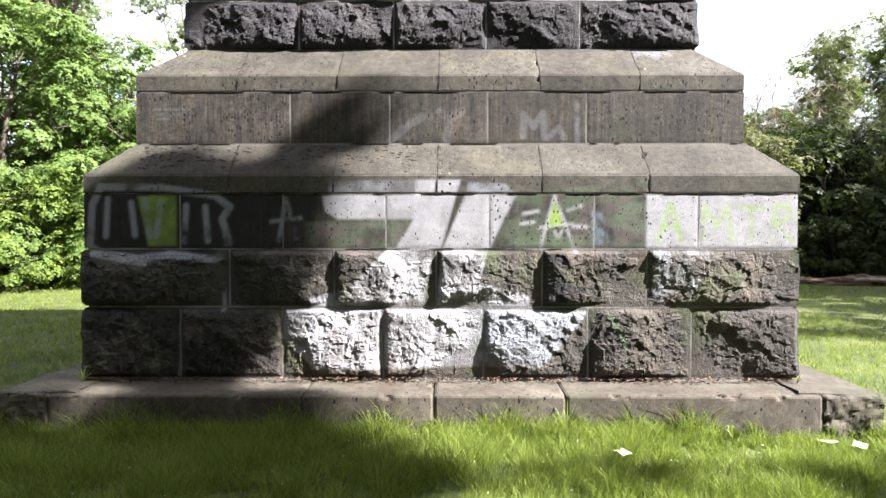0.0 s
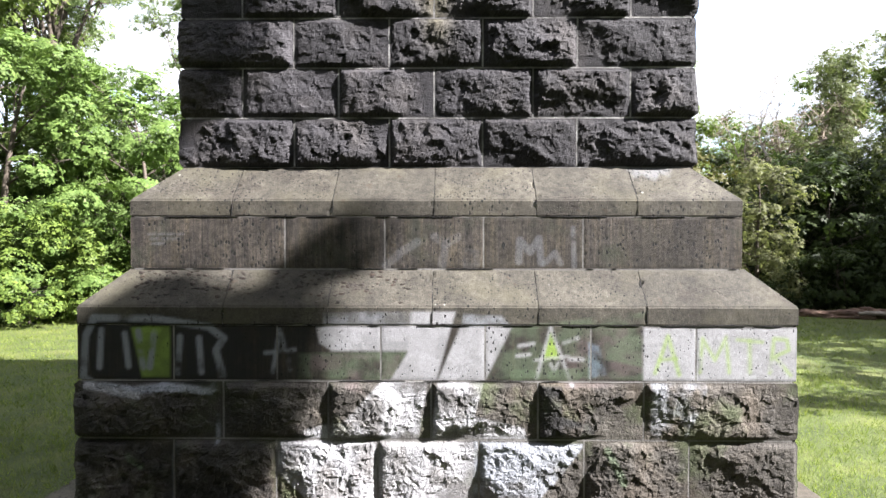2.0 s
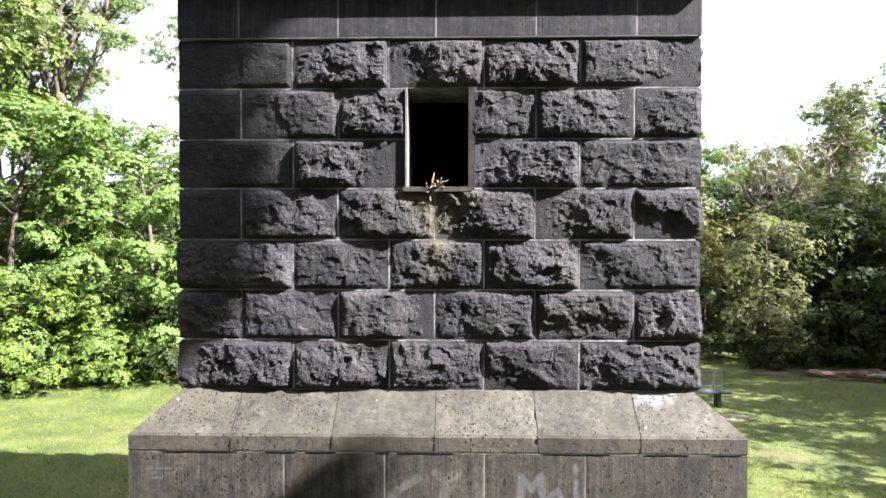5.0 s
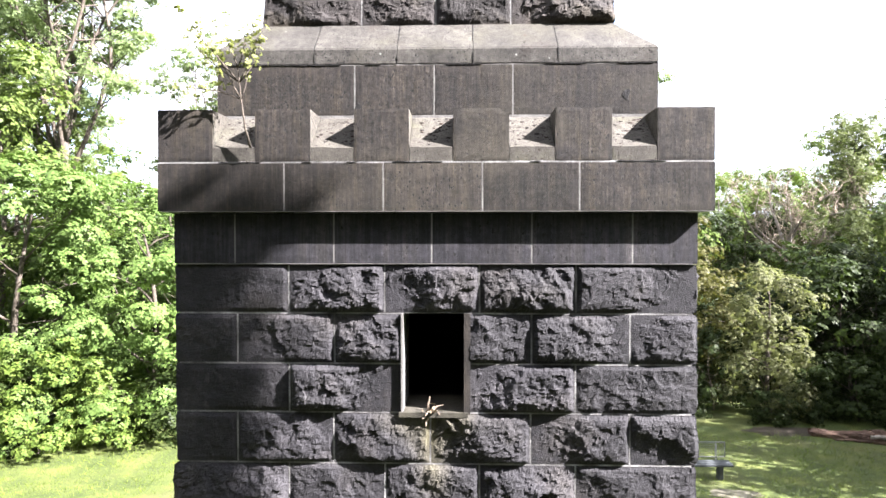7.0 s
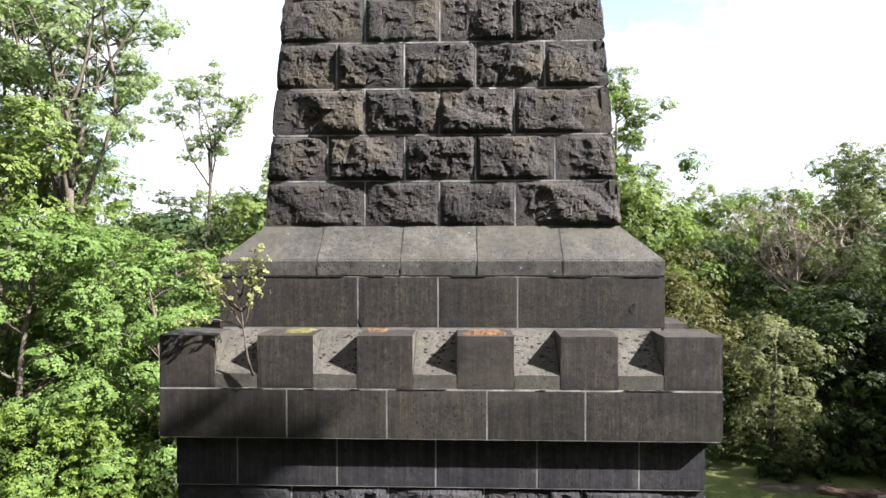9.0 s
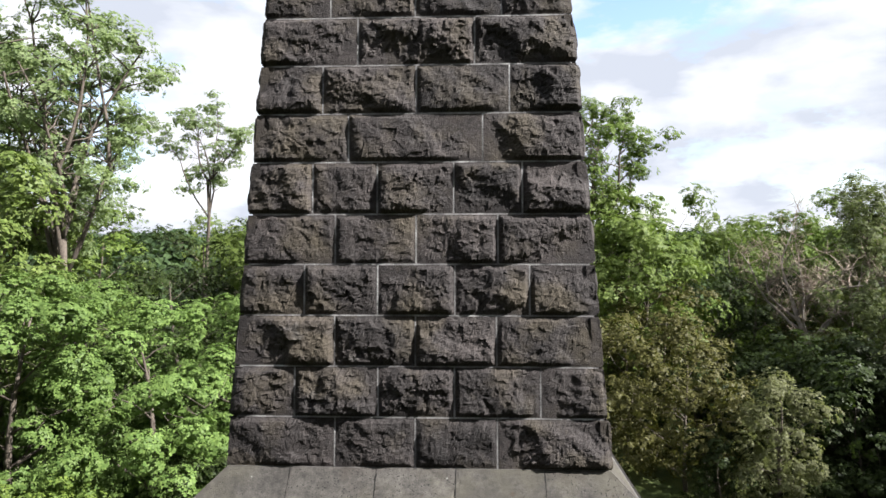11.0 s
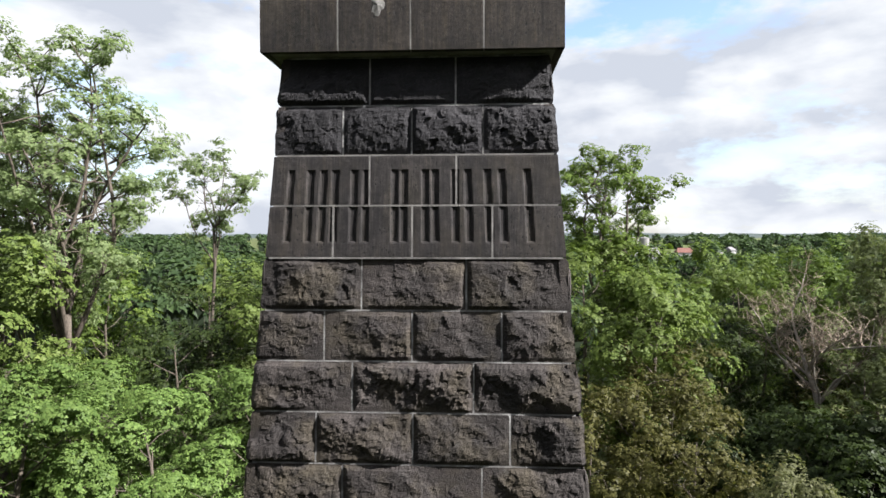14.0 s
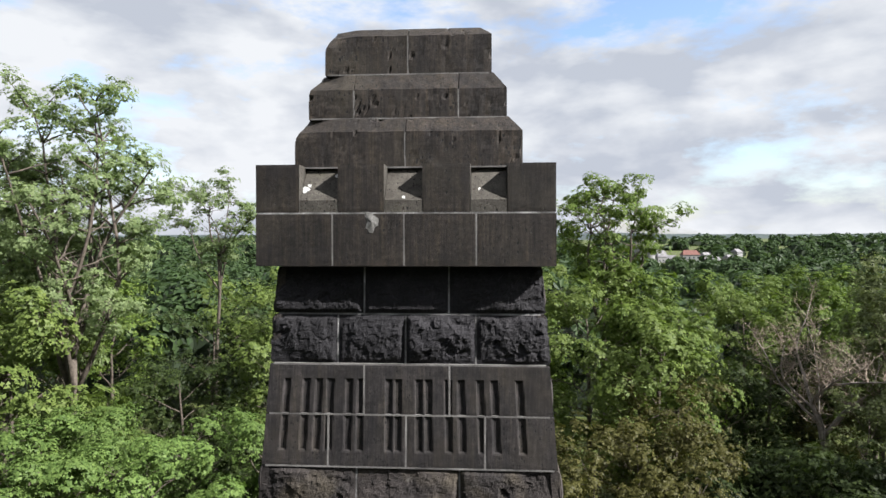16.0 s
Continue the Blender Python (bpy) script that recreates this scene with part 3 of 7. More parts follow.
STROKES += [
    (LIME, 0.030, 0.54, [(2.032, 1.661), (2.050, 1.932), (2.149, 1.761), (2.235, 1.941), (2.262, 1.661)]),
    (LIME, 0.032, 0.47, [(2.321, 1.923), (2.520, 1.905)]), (LIME, 0.032, 0.42, [(2.421, 1.914), (2.425, 1.661)]),
    (LIME, 0.032, 0.56, [(2.584, 1.661), (2.611, 1.932), (2.710, 1.923), (2.729, 1.842), (2.611, 1.788), (2.747, 1.643)]),
    (LIME, 0.06, 0.55, [(-2.385, 1.995), (-2.294, 1.986)]),
    (GREEN, 0.10, 0.6, [(0.579, 1.634), (0.715, 1.625)]), (GREEN, 0.10, 0.6, [(0.873, 1.634), (1.054, 1.643)]),
]
STROKES += [
    (CHALK, 0.034, 0.9, [(-1.81, 1.30), (-1.805, 1.20), (-1.81, 1.10)]), (CHALK, 0.014, 0.6, [(-2.155, 1.08), (-2.175, 0.95), (-2.17, 0.72), (-2.18, 0.56)]),
    (GREEN, 0.05, 0.7, [(-2.52, 0.99), (-2.42, 0.90)]), (GREEN, 0.06, 0.6, [(1.30, 1.04), (1.42, 0.80)]),
]
SCRATCHED = [(CHALK, 0.016, 0.22, [(x, z), (x + w, z + 0.004)]) for z, row in ((2.755, (-2.49, -2.40, -2.33, -2.24)), (2.715, (-2.47, -2.37, -2.29)), (2.675, (-2.46, -2.40))) for x, w in zip(row, (0.06, 0.045, 0.07, 0.05))]
FAINT = [(CHALK, 0.06, 0.24, [(0.624, 2.528), (0.633, 2.709), (0.719, 2.609), (0.792, 2.718), (0.810, 2.519)]), (CHALK, 0.05, 0.2, [(0.837, 2.510), (0.928, 2.605), (0.973, 2.510)]),
         (CHALK, 0.07, 0.14, [(-0.484, 2.492), (-0.371, 2.600), (-0.222, 2.691)]), (CHALK, 0.07, 0.15, [(-0.077, 2.736), (0.014, 2.673), (0.113, 2.736)]), (CHALK, 0.07, 0.15, [(0.014, 2.673), (-0.018, 2.492)]),
         (CHALK, 0.05, 0.13, [(0.176, 2.600), (0.267, 2.609), (0.276, 2.501), (0.176, 2.492), (0.176, 2.600)]), (CHALK, 0.04, 0.25, [(1.077, 2.808), (1.086, 2.465)])]


def paint_colours(X, Z, areas, strokes, seed=3):
    rgb, al = np.zeros((*X.shape, 3)), np.zeros(X.shape)
    worn = 0.5 + fbm(X * 7, Z * 7, seed, 5)

    def lay(colour, a):
        nonlocal rgb, al
        keep = al * (1 - a)
        out = a + keep
        rgb = (np.asarray(colour) * a[..., None] + rgb * keep[..., None]) / np.maximum(out, 1e-6)[..., None]
        al = out
    for colour, strength, mottle, pts in areas:
        lay(colour, area_cover(X, Z, pts) * strength * (1 - mottle * (1 - smoothstep(0.18, 0.75, worn))))
        worn = 0.5 + fbm(X * 7 + 221 * pts[0][0], Z * 7, seed, 5)
    worn = 0.5 + fbm(X * 7 + 985, Z * 7, seed, 5)
    for colour, width, strength, pts in strokes:
        lay(colour, stroke_cover(X, Z, pts, width) * strength * smoothstep(-0.1, 0.45, worn))
    return np.concatenate([rgb, al[..., None]], -1)


# ---- the tower ----
tower = tagged(new("stone_tower"), "tiered dark basalt memorial tower with sprayed paint on its base", "monument")
tower.location = (AXIS_X, AXIS_Y, 0.2)
tower_inverse = Matrix.Translation((-AXIS_X, -AXIS_Y, -0.2))


def tier(name, verts, faces, label="", material=None):
    ob = part(name, verts, faces, material or MORTAR, tower, label)
    ob.matrix_parent_inverse = tower_inverse
    return ob


def course(under, z0, z1, cuts, plane, rough, material, seed, batter=0.0, z_ref=0.0, half=None, hole=None, paint=None, carve=None, res=0.0152, name="block", soft_first=0.0):
    """A row of stones between the joints in cuts; the outer two turn the corner."""
    n = len(cuts) - 1
    for k in range(n):
        if hole and abs(cuts[k] - hole[0]) < 0.02:
            continue
        amount = rough
        if rough > 0:
            amount = rough * (0.6 + 0.65 * lattice(np.array(seed), np.array(k), 11))
            if k == 0 and soft_first:
                amount = rough * soft_first
        v, f = block(cuts[k], cuts[k + 1], z0, z1, float(amount), seed * 31 + k, edge_l=k == 0, edge_r=k == n - 1, res=res if (rough > 0 or paint or carve) else 0.05, carve=carve)
        if half:
            # the outer ends follow the taper
            z = v[:, 2]
            if k == 0:
                v[:, 0] += (1 - smoothstep(0, 0.25, v[:, 0] - cuts[0])) * (half[1] * (z - z0))
            if k == n - 1:
                v[:, 0] -= (1 - smoothstep(0, 0.25, cuts[-1] - v[:, 0])) * (half[1] * (z - z0))
        w = on_front(v, plane, batter, z_ref)
        ob = part(name, w, f, material, under)
        if paint:
            add_paint(ob, paint(w[:, 0], w[:, 2]))


def coping(under, cuts, plane, z0, z1, z2, back_plane, seed, end_in, paint=None, name="coping_stone", material=COPING):
    """Weathered coping stones: an upright front from z0 to z1, then a slope back to z2; hipped ends."""
    n = len(cuts) - 1
    for k in range(n):
        a, b = cuts[k] + (0 if k == 0 else 0.003), cuts[k + 1] - (0 if k == n - 1 else 0.003)
        us = steps_between(a, b, 0.02, 0.005)
        depth = back_plane - plane
        prof = [(-0.003, z0 + 0.003)] + [(0.0, z) for z in np.linspace(z0 + 0.012, z1 - 0.008, 7)] + [(0.006, z1)]
        prof += [(depth * s, z1 + (z2 - z1) * s) for s in np.linspace(0.04, 1.0, 14)]
        prof = [(abs(p), z) for p, z in prof]
        P, Zp = np.array([p for p, _ in prof]), np.array([z for _, z in prof])
        U, Y = np.meshgrid(us, P)
        Zg = np.repeat(Zp[:, None], len(us), 1)
        s = np.clip(Y / depth, 0, 1)
        if k == 0:
            U = np.maximum(U, cuts[0] + end_in * s)
        if k == n - 1:
            U = np.minimum(U, cuts[-1] - end_in * s)
        sd = seed * 13 + k
        jag = 0.004 * fbm(U * 14, (Y + Zg) * 14, sd, 4)
        edge = np.minimum(np.where(k == 0, 9, U - a), np.where(k == n - 1, 9, b - U))
        dip = 0.0012 * (1 - smoothstep(0, 0.008, edge)) + 0.07 * np.maximum(0, fbm(U * 13, (Y + Zg) * 13, sd + 4, 3) - 0.3) * (1 - smoothstep(0, 0.05, edge))
        Yw = plane + Y + dip * 0.6 + jag * 0.5
        Zw = Zg - dip * 0.7 + jag * 0.4
        ny, nx = U.shape
        V = np.stack([U, Yw, Zw], -1).reshape(-1, 3)
        i = np.arange(nx * ny).reshape(ny, nx)
        F = np.stack([i[:-1, :-1], i[:-1, 1:], i[1:, 1:], i[1:, :-1]], -1).reshape(-1, 4).tolist()
        m = len(V)
        low = V.copy()
        low[:, 1] += 0.05
        low[:, 2] = np.minimum(low[:, 2], z2) - 0.03 * (V[:, 2] > z0 + 0.1)
        V = np.concatenate([V, low])
        for col, flip in ((i[:, 0], False), (i[:, -1], True)):
            for p, q in zip(col[:-1], col[1:]):
                F.append([p, q, m + q, m + p] if not flip else [q, p, m + p, m + q])
        for rowi, flip in ((i[0], True), (i[-1], False)):
            for p, q in zip(rowi[:-1], rowi[1:]):
                F.append([p, q, m + q, m + p] if not flip else [q, p, m + p, m + q])
        ob = part(name, V, F, material, under)
        add_paint(ob, paint(V[:, 0], V[:, 2]) if paint else np.zeros((len(V), 4)))


def hip(x0, x1, y0, y1, z0, dx, dy, z1):
    """A block whose four sides lean in from z0 to z1."""
    V = [(x0, y0, z0), (x1, y0, z0), (x1, y1, z0), (x0, y1, z0), (x0 + dx, y0 + dy, z1), (x1 - dx, y0 + dy, z1), (x1 - dx, y1 - dy, z1), (x0 + dx, y1 - dy, z1)]
    return V, [(3, 2, 1, 0), (4, 5, 6, 7), (0, 1, 5, 4), (1, 2, 6, 5), (2, 3, 7, 6), (3, 0, 4, 7)]


def joined(*pieces):
    V, F = [], []
    for v, f in pieces:
        n = len(V)
        V += [tuple(p) for p in v]
        F += [[n + i for i in q] for q in f]
    return V, F


def other_sides(under, rows, rough, material, name="side_masonry"):
    """The three faces that turn away from the path, stone by stone, one mesh a face. rows: z0, z1, left, right, front plane, lean."""
    for face in range(3):
        pieces = []
        for r, (z0, z1, xl, xr, plane, lean) in enumerate(rows):
            hx, hy = (xr - xl) / 2, AXIS_Y - plane
            span = hx if face == 1 else hy
            n = max(2, int(round(2 * span / 0.85)))
            cuts = [-span + 2 * span * (k + (0.5 if r % 2 and 0 < k < n else 0.0)) / n for k in range(n)] + [span]
            for k in range(n):
                v, f = block(cuts[k], cuts[k + 1], z0, z1, rough * (0.5 + 0.3 * lattice(np.array(r), np.array(k), face)), 900 + face * 311 + r * 17 + k, res=0.08)
                out = (hy if face == 1 else hx) - lean * (v[:, 2] - z0)
                cx = (xl + xr) / 2
                if face == 0:
                    w = np.stack([cx + out + v[:, 1], AXIS_Y + v[:, 0], v[:, 2]], -1)
                elif face == 1:
                    w = np.stack([cx - v[:, 0], AXIS_Y + out + v[:, 1], v[:, 2]], -1)
                else:
                    w = np.stack([cx - out - v[:, 1], AXIS_Y - v[:, 0], v[:, 2]], -1)
                pieces.append((w, f))
        V, F = joined(*pieces)
        tagged(part(name, V, F, material, under), kind="stuff")


# base: two rock-faced courses, a dressed course, coping, a dressed wall and a second coping
BX0, BX1 = -2.94, 2.79
base = tier("base", *boxes((BX0 + 0.03, BX1 - 0.03, 5.092, 10.68, 0.2, 1.58)), material=MORTAR)
part("core", *boxes((BX0 + 0.03, BX1 - 0.03, 5.0965, 10.68, 1.57, 2.16)), MORTAR, base)
part("core", *hip(BX0 + 0.02, BX1 - 0.02, 5.115, 10.7, 2.15, 0.3, 0.28, 2.455), SILL, base)
part("core", *boxes((-2.61, 2.45, 5.3655, 10.4, 2.3, 3.03)), MORTAR, base)
part("core", *hip(-2.61, 2.45, 5.385, 10.42, 3.02, 0.31, 0.3, 3.335), SILL, base)


def low_paint(x, z):
    return paint_colours(x, z, AREAS, STROKES)


def faint_paint(x, z):
    return paint_colours(x, z, [], FAINT + SCRATCHED)


def lime_wash(x, z):
    """White lime washed out of the shaft's corner joint."""
    return paint_colours(x, z, [(CHALK, 0.38, 0.9, [(1.58, 3.36), (2.02, 3.36), (1.95, 3.25), (1.88, 3.29), (1.80, 3.20), (1.72, 3.28), (1.64, 3.24)])], [])


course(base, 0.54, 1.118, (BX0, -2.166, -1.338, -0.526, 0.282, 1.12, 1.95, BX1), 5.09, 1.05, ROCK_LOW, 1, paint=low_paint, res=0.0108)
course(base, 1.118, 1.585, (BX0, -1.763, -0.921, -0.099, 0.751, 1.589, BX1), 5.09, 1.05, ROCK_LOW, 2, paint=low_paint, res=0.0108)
course(base, 1.585, 2.032, (BX0, -2.163, -1.331, -0.501, 0.331, 1.17, 2.001, BX1), 5.0935, 0, ASHLAR_PAINTED, 3, paint=low_paint)
coping(base, (BX0, -1.77, -0.925, -0.091, 0.754, 1.613, BX1 + 0.01), 5.09, 2.032, 2.178, 2.467, 5.375, 4, 0.3, paint=low_paint)
course(base, 2.465, 2.905, (-2.64, -1.335, -0.496, 0.33, 1.159, 2.475), 5.3625, 0, ASHLAR_FAINT, 5, paint=faint_paint)
coping(base, (-2.64, -1.781, -0.933, -0.083, 0.769, 1.609, 2.475), 5.36, 2.905, 3.042, 3.346, 5.69, 6, 0.32, paint=lime_wash)
other_sides(base, [(0.54, 1.118, BX0, BX1, 5.09, 0), (1.118, 1.585, BX0, BX1, 5.09, 0)], 1.0, ROCK)
other_sides(base, [(1.585, 2.15, BX0, BX1, 5.1, 0), (2.465, 3.03, -2.64, 2.475, 5.37, 0)], 0, ASHLAR)

# plinth: a low kerb of long slabs round the foot
plinth = tier("plinth", *boxes((-3.34, 3.15, 4.74, 11.05, 0.0, 0.47)))
PLINTH_CUTS = (-3.40, -2.98, -1.09, -0.11, 0.87, 2.76, 3.22)


def slab(a, b, plane, top, bottom, rough, seed):
    us = np.linspace(a + 0.005, b - 0.005, max(6, int((b - a) / 0.018)))
    prof = [(0.0, z) for z in np.linspace(bottom + 0.12, top - 0.02, 20)] + [(0.006, top - 0.007), (0.02, top)] + [(y, top + 0.03 * y) for y in np.linspace(0.05, 0.62, 16)]
    P, Zp = np.array([p for p, _ in prof]), np.array([z for _, z in prof])
    U, Y = np.meshgrid(us, P)
    Zg = np.repeat(Zp[:, None], len(us), 1)
    n1 = fbm(U * 10, (Y * 1.3 + Zg) * 10, seed, 5)
    edge = np.minimum(U - a, b - U)
    worn = (1 - smoothstep(0, 0.02, edge)) * 0.012 + 0.12 * np.maximum(0, fbm(U * 9, (Y + Zg) * 9, seed + 3, 3) - 0.27) * (1 - smoothstep(0.0, 0.06, np.minimum(edge, np.abs(Zg - top) + np.abs(Y - 0.01))))
    hewn = fbm(U * 5, Zg * 6, seed + 9, 4) + 0.5 * np.abs(fbm(U * 11, Zg * 11, seed + 12, 2))
    Yw = plane + Y + worn - (hewn * rough if rough else 0.004 * n1) * (Y < 0.03)
    Zw = Zg - worn * 0.7 + 0.004 * n1 * (Y > 0.03)
    ny, nx = U.shape
    V = np.stack([U, Yw, Zw], -1).reshape(-1, 3)
    i = np.arange(nx * ny).reshape(ny, nx)
    F = np.stack([i[:-1, :-1], i[:-1, 1:], i[1:, 1:], i[1:, :-1]], -1).reshape(-1, 4).tolist()
    m = len(V)
    low = np.stack([U, np.full(U.shape, plane + 0.1), np.full(U.shape, bottom)], -1).reshape(-1, 3)
    V = np.concatenate([V, low])
    for col, flip in ((i[:, 0], False), (i[:, -1], True)):
        for p, q in zip(col[:-1], col[1:]):
            F.append([p, q, m + q, m + p] if not flip else [q, p, m + p, m + q])
    return V, F


for k in range(6):
    v, f = slab(PLINTH_CUTS[k], PLINTH_CUTS[k + 1], 4.66 + (0.02 if k in (0, 5) else 0), 0.512, 0.0, 0.05 if k in (0, 5) else 0.0, 60 + k)
    part("slab", v, f, PLINTH, plinth)
for side in (-1, 1):
    for k in range(4):
        v, f = slab(-3.22 + 1.6 * k, -1.62 + 1.6 * k, 0.0, 0.515, 0.0, 0.02, 80 + k + side)
        x0 = 3.23 if side > 0 else -3.41
        w = np.stack([x0 - side * v[:, 1], AXIS_Y + 0.02 + v[:, 0], v[:, 2]], -1)
        part("slab", w, f if side > 0 else [q[::-1] for q in f], PLINTH, plinth)

# shaft with its dark opening
SX0, SX1, SY = -2.335, 2.195, 5.695
WX0, WX1, WZ0, WZ1 = -0.335, 0.205, 5.112, 5.981
SB = 5.697


def pierced_slab(x0, x1, z0, z1, hx0, hx1, hz0, hz1, y0, y1):
    """A slab with a rectangular opening right through it."""
    V, F = [], []
    for y in (y0, y1):
        V += [(x, y, z) for z in (z0, hz0, hz1, z1) for x in (x0, hx0, hx1, x1)]
    for r in range(3):
        for c in range(3):
            if (r, c) != (1, 1):
                q = [r * 4 + c, r * 4 + c + 1, r * 4 + c + 5, r * 4 + c + 4]
                F += [q, [16 + k for k in q[::-1]]]
    for ring in ((0, 1, 2, 3, 7, 11, 15, 14, 13, 12, 8, 4), (5, 9, 10, 6)):
        for p, q in zip(ring, ring[1:] + ring[:1]):
            F.append([q, p, 16 + p, 16 + q])
    return V, F


shaft = tier("shaft", *pierced_slab(SX0 + 0.03, SX1 - 0.03, 3.2, 6.415, WX0, WX1, WZ0 - 0.012, WZ1, SB, 6.3), material=MORTAR_LIGHT)
part("core_wall", *boxes((SX0 + 0.03, SX1 - 0.03, 5.6675, 6.3, 6.412, 6.85)), MORTAR, shaft)
part("core_wall", *boxes((SX0 + 0.03, -1.7, 6.3, 10.08, 3.2, 6.85)), MORTAR, shaft)
part("core_wall", *boxes((1.56, SX1 - 0.03, 6.3, 10.08, 3.2, 6.85)), MORTAR, shaft)
part("core_wall", *boxes((-1.7, 1.56, 9.5, 10.08, 3.2, 6.85)), MORTAR, shaft)
for span in ((-1.7, 1.56, 6.305, 6.33, 4.8, WZ0 - 0.02), (-1.69, -1.66, 6.32, 9.5, 4.8, 6.8), (1.52, 1.55, 6.32, 9.5, 4.8, 6.8), (-1.7, 1.56, 9.46, 9.49, 4.8, 6.8), (-1.7, 1.56, 6.32, 9.5, 6.80, 6.84), (-1.7, 1.56, 6.32, 9.5, 4.78, 4.81)):
    part("inner_lining", *boxes(span), DARK, shaft)
ODD, EVEN = (SX0, -1.335, -0.49, 0.335, 1.168, SX1), (SX0, -1.793, -0.94, -0.092, 0.78, 1.636, SX1)


def runoff(x, z):
    """Pale lime and algae washed down from the sill."""
    a = 0.85 * np.exp(-((x + 0.07) / (0.13 + 0.16 * smoothstep(4.7, 5.1, z))) ** 2) * smoothstep(4.15, 5.0, z) * (0.7 + fbm(x * 9, z * 4, 6, 4))
    return np.stack([0 * x + 0.105, 0 * x + 0.094, 0 * x + 0.055, np.clip(a, 0, 1)], -1)


SHAFT_Z = (3.346, 3.786, 4.226, 4.664, 5.112, 5.540, 5.981, 6.411)
for r in range(7):
    z0, z1 = SHAFT_Z[r], SHAFT_Z[r + 1]
    cuts, gone = (ODD if r % 2 == 0 else EVEN), None
    if r == 4:
        cuts, gone = (SX0, -1.332, WX0, WX1, 1.167, SX1), (WX0,)
    if r == 5:
        cuts, gone = (SX0, -1.79, -0.933, WX0, WX1, 0.786, 1.635, SX1), (WX0,)
    course(shaft, z0, z1, cuts, SY, 1.0, ROCK_RUN if r in (2, 3) else ROCK, 20 + r, hole=gone, soft_first=0.35 if r >= 3 else 0.0, paint=runoff if r in (2, 3) else None)
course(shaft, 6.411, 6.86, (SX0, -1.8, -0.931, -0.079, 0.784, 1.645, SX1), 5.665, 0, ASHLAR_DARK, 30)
other_sides(shaft, [(SHAFT_Z[r], SHAFT_Z[r + 1], SX0, SX1, SY, 0) for r in range(7)], 1.0, ROCK)
# dressed jambs and sill of the opening
part("jamb", *boxes((WX0 - 0.012, WX0 + 0.006, 5.66, 6.28, WZ0, WZ1)), MORTAR, shaft, "pale limewashed jamb")
part("jamb", *boxes((WX1 - 0.004, WX1 + 0.05, 5.66, 6.28, WZ0, WZ1)), ASHLAR, shaft)
part("window_sill", *boxes((WX0 - 0.03, WX1 + 0.03, 5.645, 6.28, WZ0 - 0.03, WZ0 + 0.012)), COPING, shaft)
add_paint(bpy.data.objects["window_sill"], np.zeros((8, 4)))

# first battlement: a projecting course, merlons with sloped sills between them
PX0, PX1, PY = -2.425, 2.295, 5.55
parapet = tier("parapet", *boxes((PX0 + 0.02, PX1 - 0.02, PY + 0.0025, 2 * AXIS_Y - PY - 0.03, 6.862, 7.275)))
course(parapet, 6.86, 7.281, (PX0, -1.333, -0.484, 0.356, 1.172, PX1), PY, 0, ASHLAR, 40)
other_sides(parapet, [(6.86, 7.281, PX0, PX1, PY, 0)], 0, ASHLAR)


def merlon(under, x0, x1, front, deep, z0, z1, seed, turn=0, centre=(0, 0), material=ASHLAR):
    v, f = block(x0, x1, z0, z1, 0, seed, res=0.05 if turn else 0.02, gap=0.003, back=deep)
    top_n = len(v)
    w = on_front(v, front)
    lid = [(x0 + 0.003, front + 0.01, z1 - 0.006), (x1 - 0.003, front + 0.01, z1 - 0.006), (x1 - 0.003, front + deep, z1 - 0.004), (x0 + 0.003, front + deep, z1 - 0.004)]
    V = np.concatenate([w, np.array(lid)])
    F = list(f) + [[top_n, top_n + 1, top_n + 2, top_n + 3]]
    if turn:
        c, s = math.cos(turn), math.sin(turn)
        dx, dy = V[:, 0] - centre[0], V[:, 1] - centre[1]
        V = np.stack([centre[0] + c * dx - s * dy, centre[1] + s * dx + c * dy, V[:, 2]], -1)
    ob = part("merlon", V, F, material, under)
    # sides get the pale sill stone: sunlight put into their colour
    ob.data.materials.append(SILL)
    for p in ob.data.polygons:
        if abs(p.normal.x if abs(math.sin(turn)) < 0.5 else p.normal.y) > 0.9:
            p.material_index = 1
    return ob


def sloped_sill(under, x0, x1, front, deep, z0, zlip, z1, turn=0, centre=(0, 0), seed=0):
    us, ss = np.linspace(x0 + 0.002, x1 - 0.002, 14), np.linspace(0, 1, 14)
    U, S = np.meshgrid(us, ss)
    Y, Z = front + deep * S, zlip + (z1 - zlip) * S + 0.008 * fbm(U * 9, S * 4, seed, 4)
    V = np.stack([U, Y, Z], -1).reshape(-1, 3)
    i = np.arange(196).reshape(14, 14)
    F = np.stack([i[:-1, :-1], i[:-1, 1:], i[1:, 1:], i[1:, :-1]], -1).reshape(-1, 4).tolist()
    n = len(V)
    V = np.concatenate([V, np.array([(u, front, z0) for u in us])])
    F += [[i[0, k + 1], i[0, k], n + k, n + k + 1] for k in range(13)]
    if turn:
        c, s = math.cos(turn), math.sin(turn)
        dx, dy = V[:, 0] - centre[0], V[:, 1] - centre[1]
        V = np.stack([centre[0] + c * dx - s * dy, centre[1] + s * dx + c * dy, V[:, 2]], -1)
    return part("sloped_sill", V, F, SILL, under)


part("mortar_bed", *boxes((PX0 + 0.01, PX1 - 0.01, PY + 0.003, PY + 0.3, 7.268, 7.2895)), MORTAR_LIGHT, parapet)
part("walkway", *boxes((PX0 + 0.38, PX1 - 0.38, PY + 0.42, 2 * AXIS_Y - PY - 0.42, 7.26, 7.292)), SILL, parapet)
MERLONS = (PX0, -1.943, -1.583, -1.103, -0.737, -0.263, 0.104, 0.583, 0.964, 1.442, 1.815, PX1)
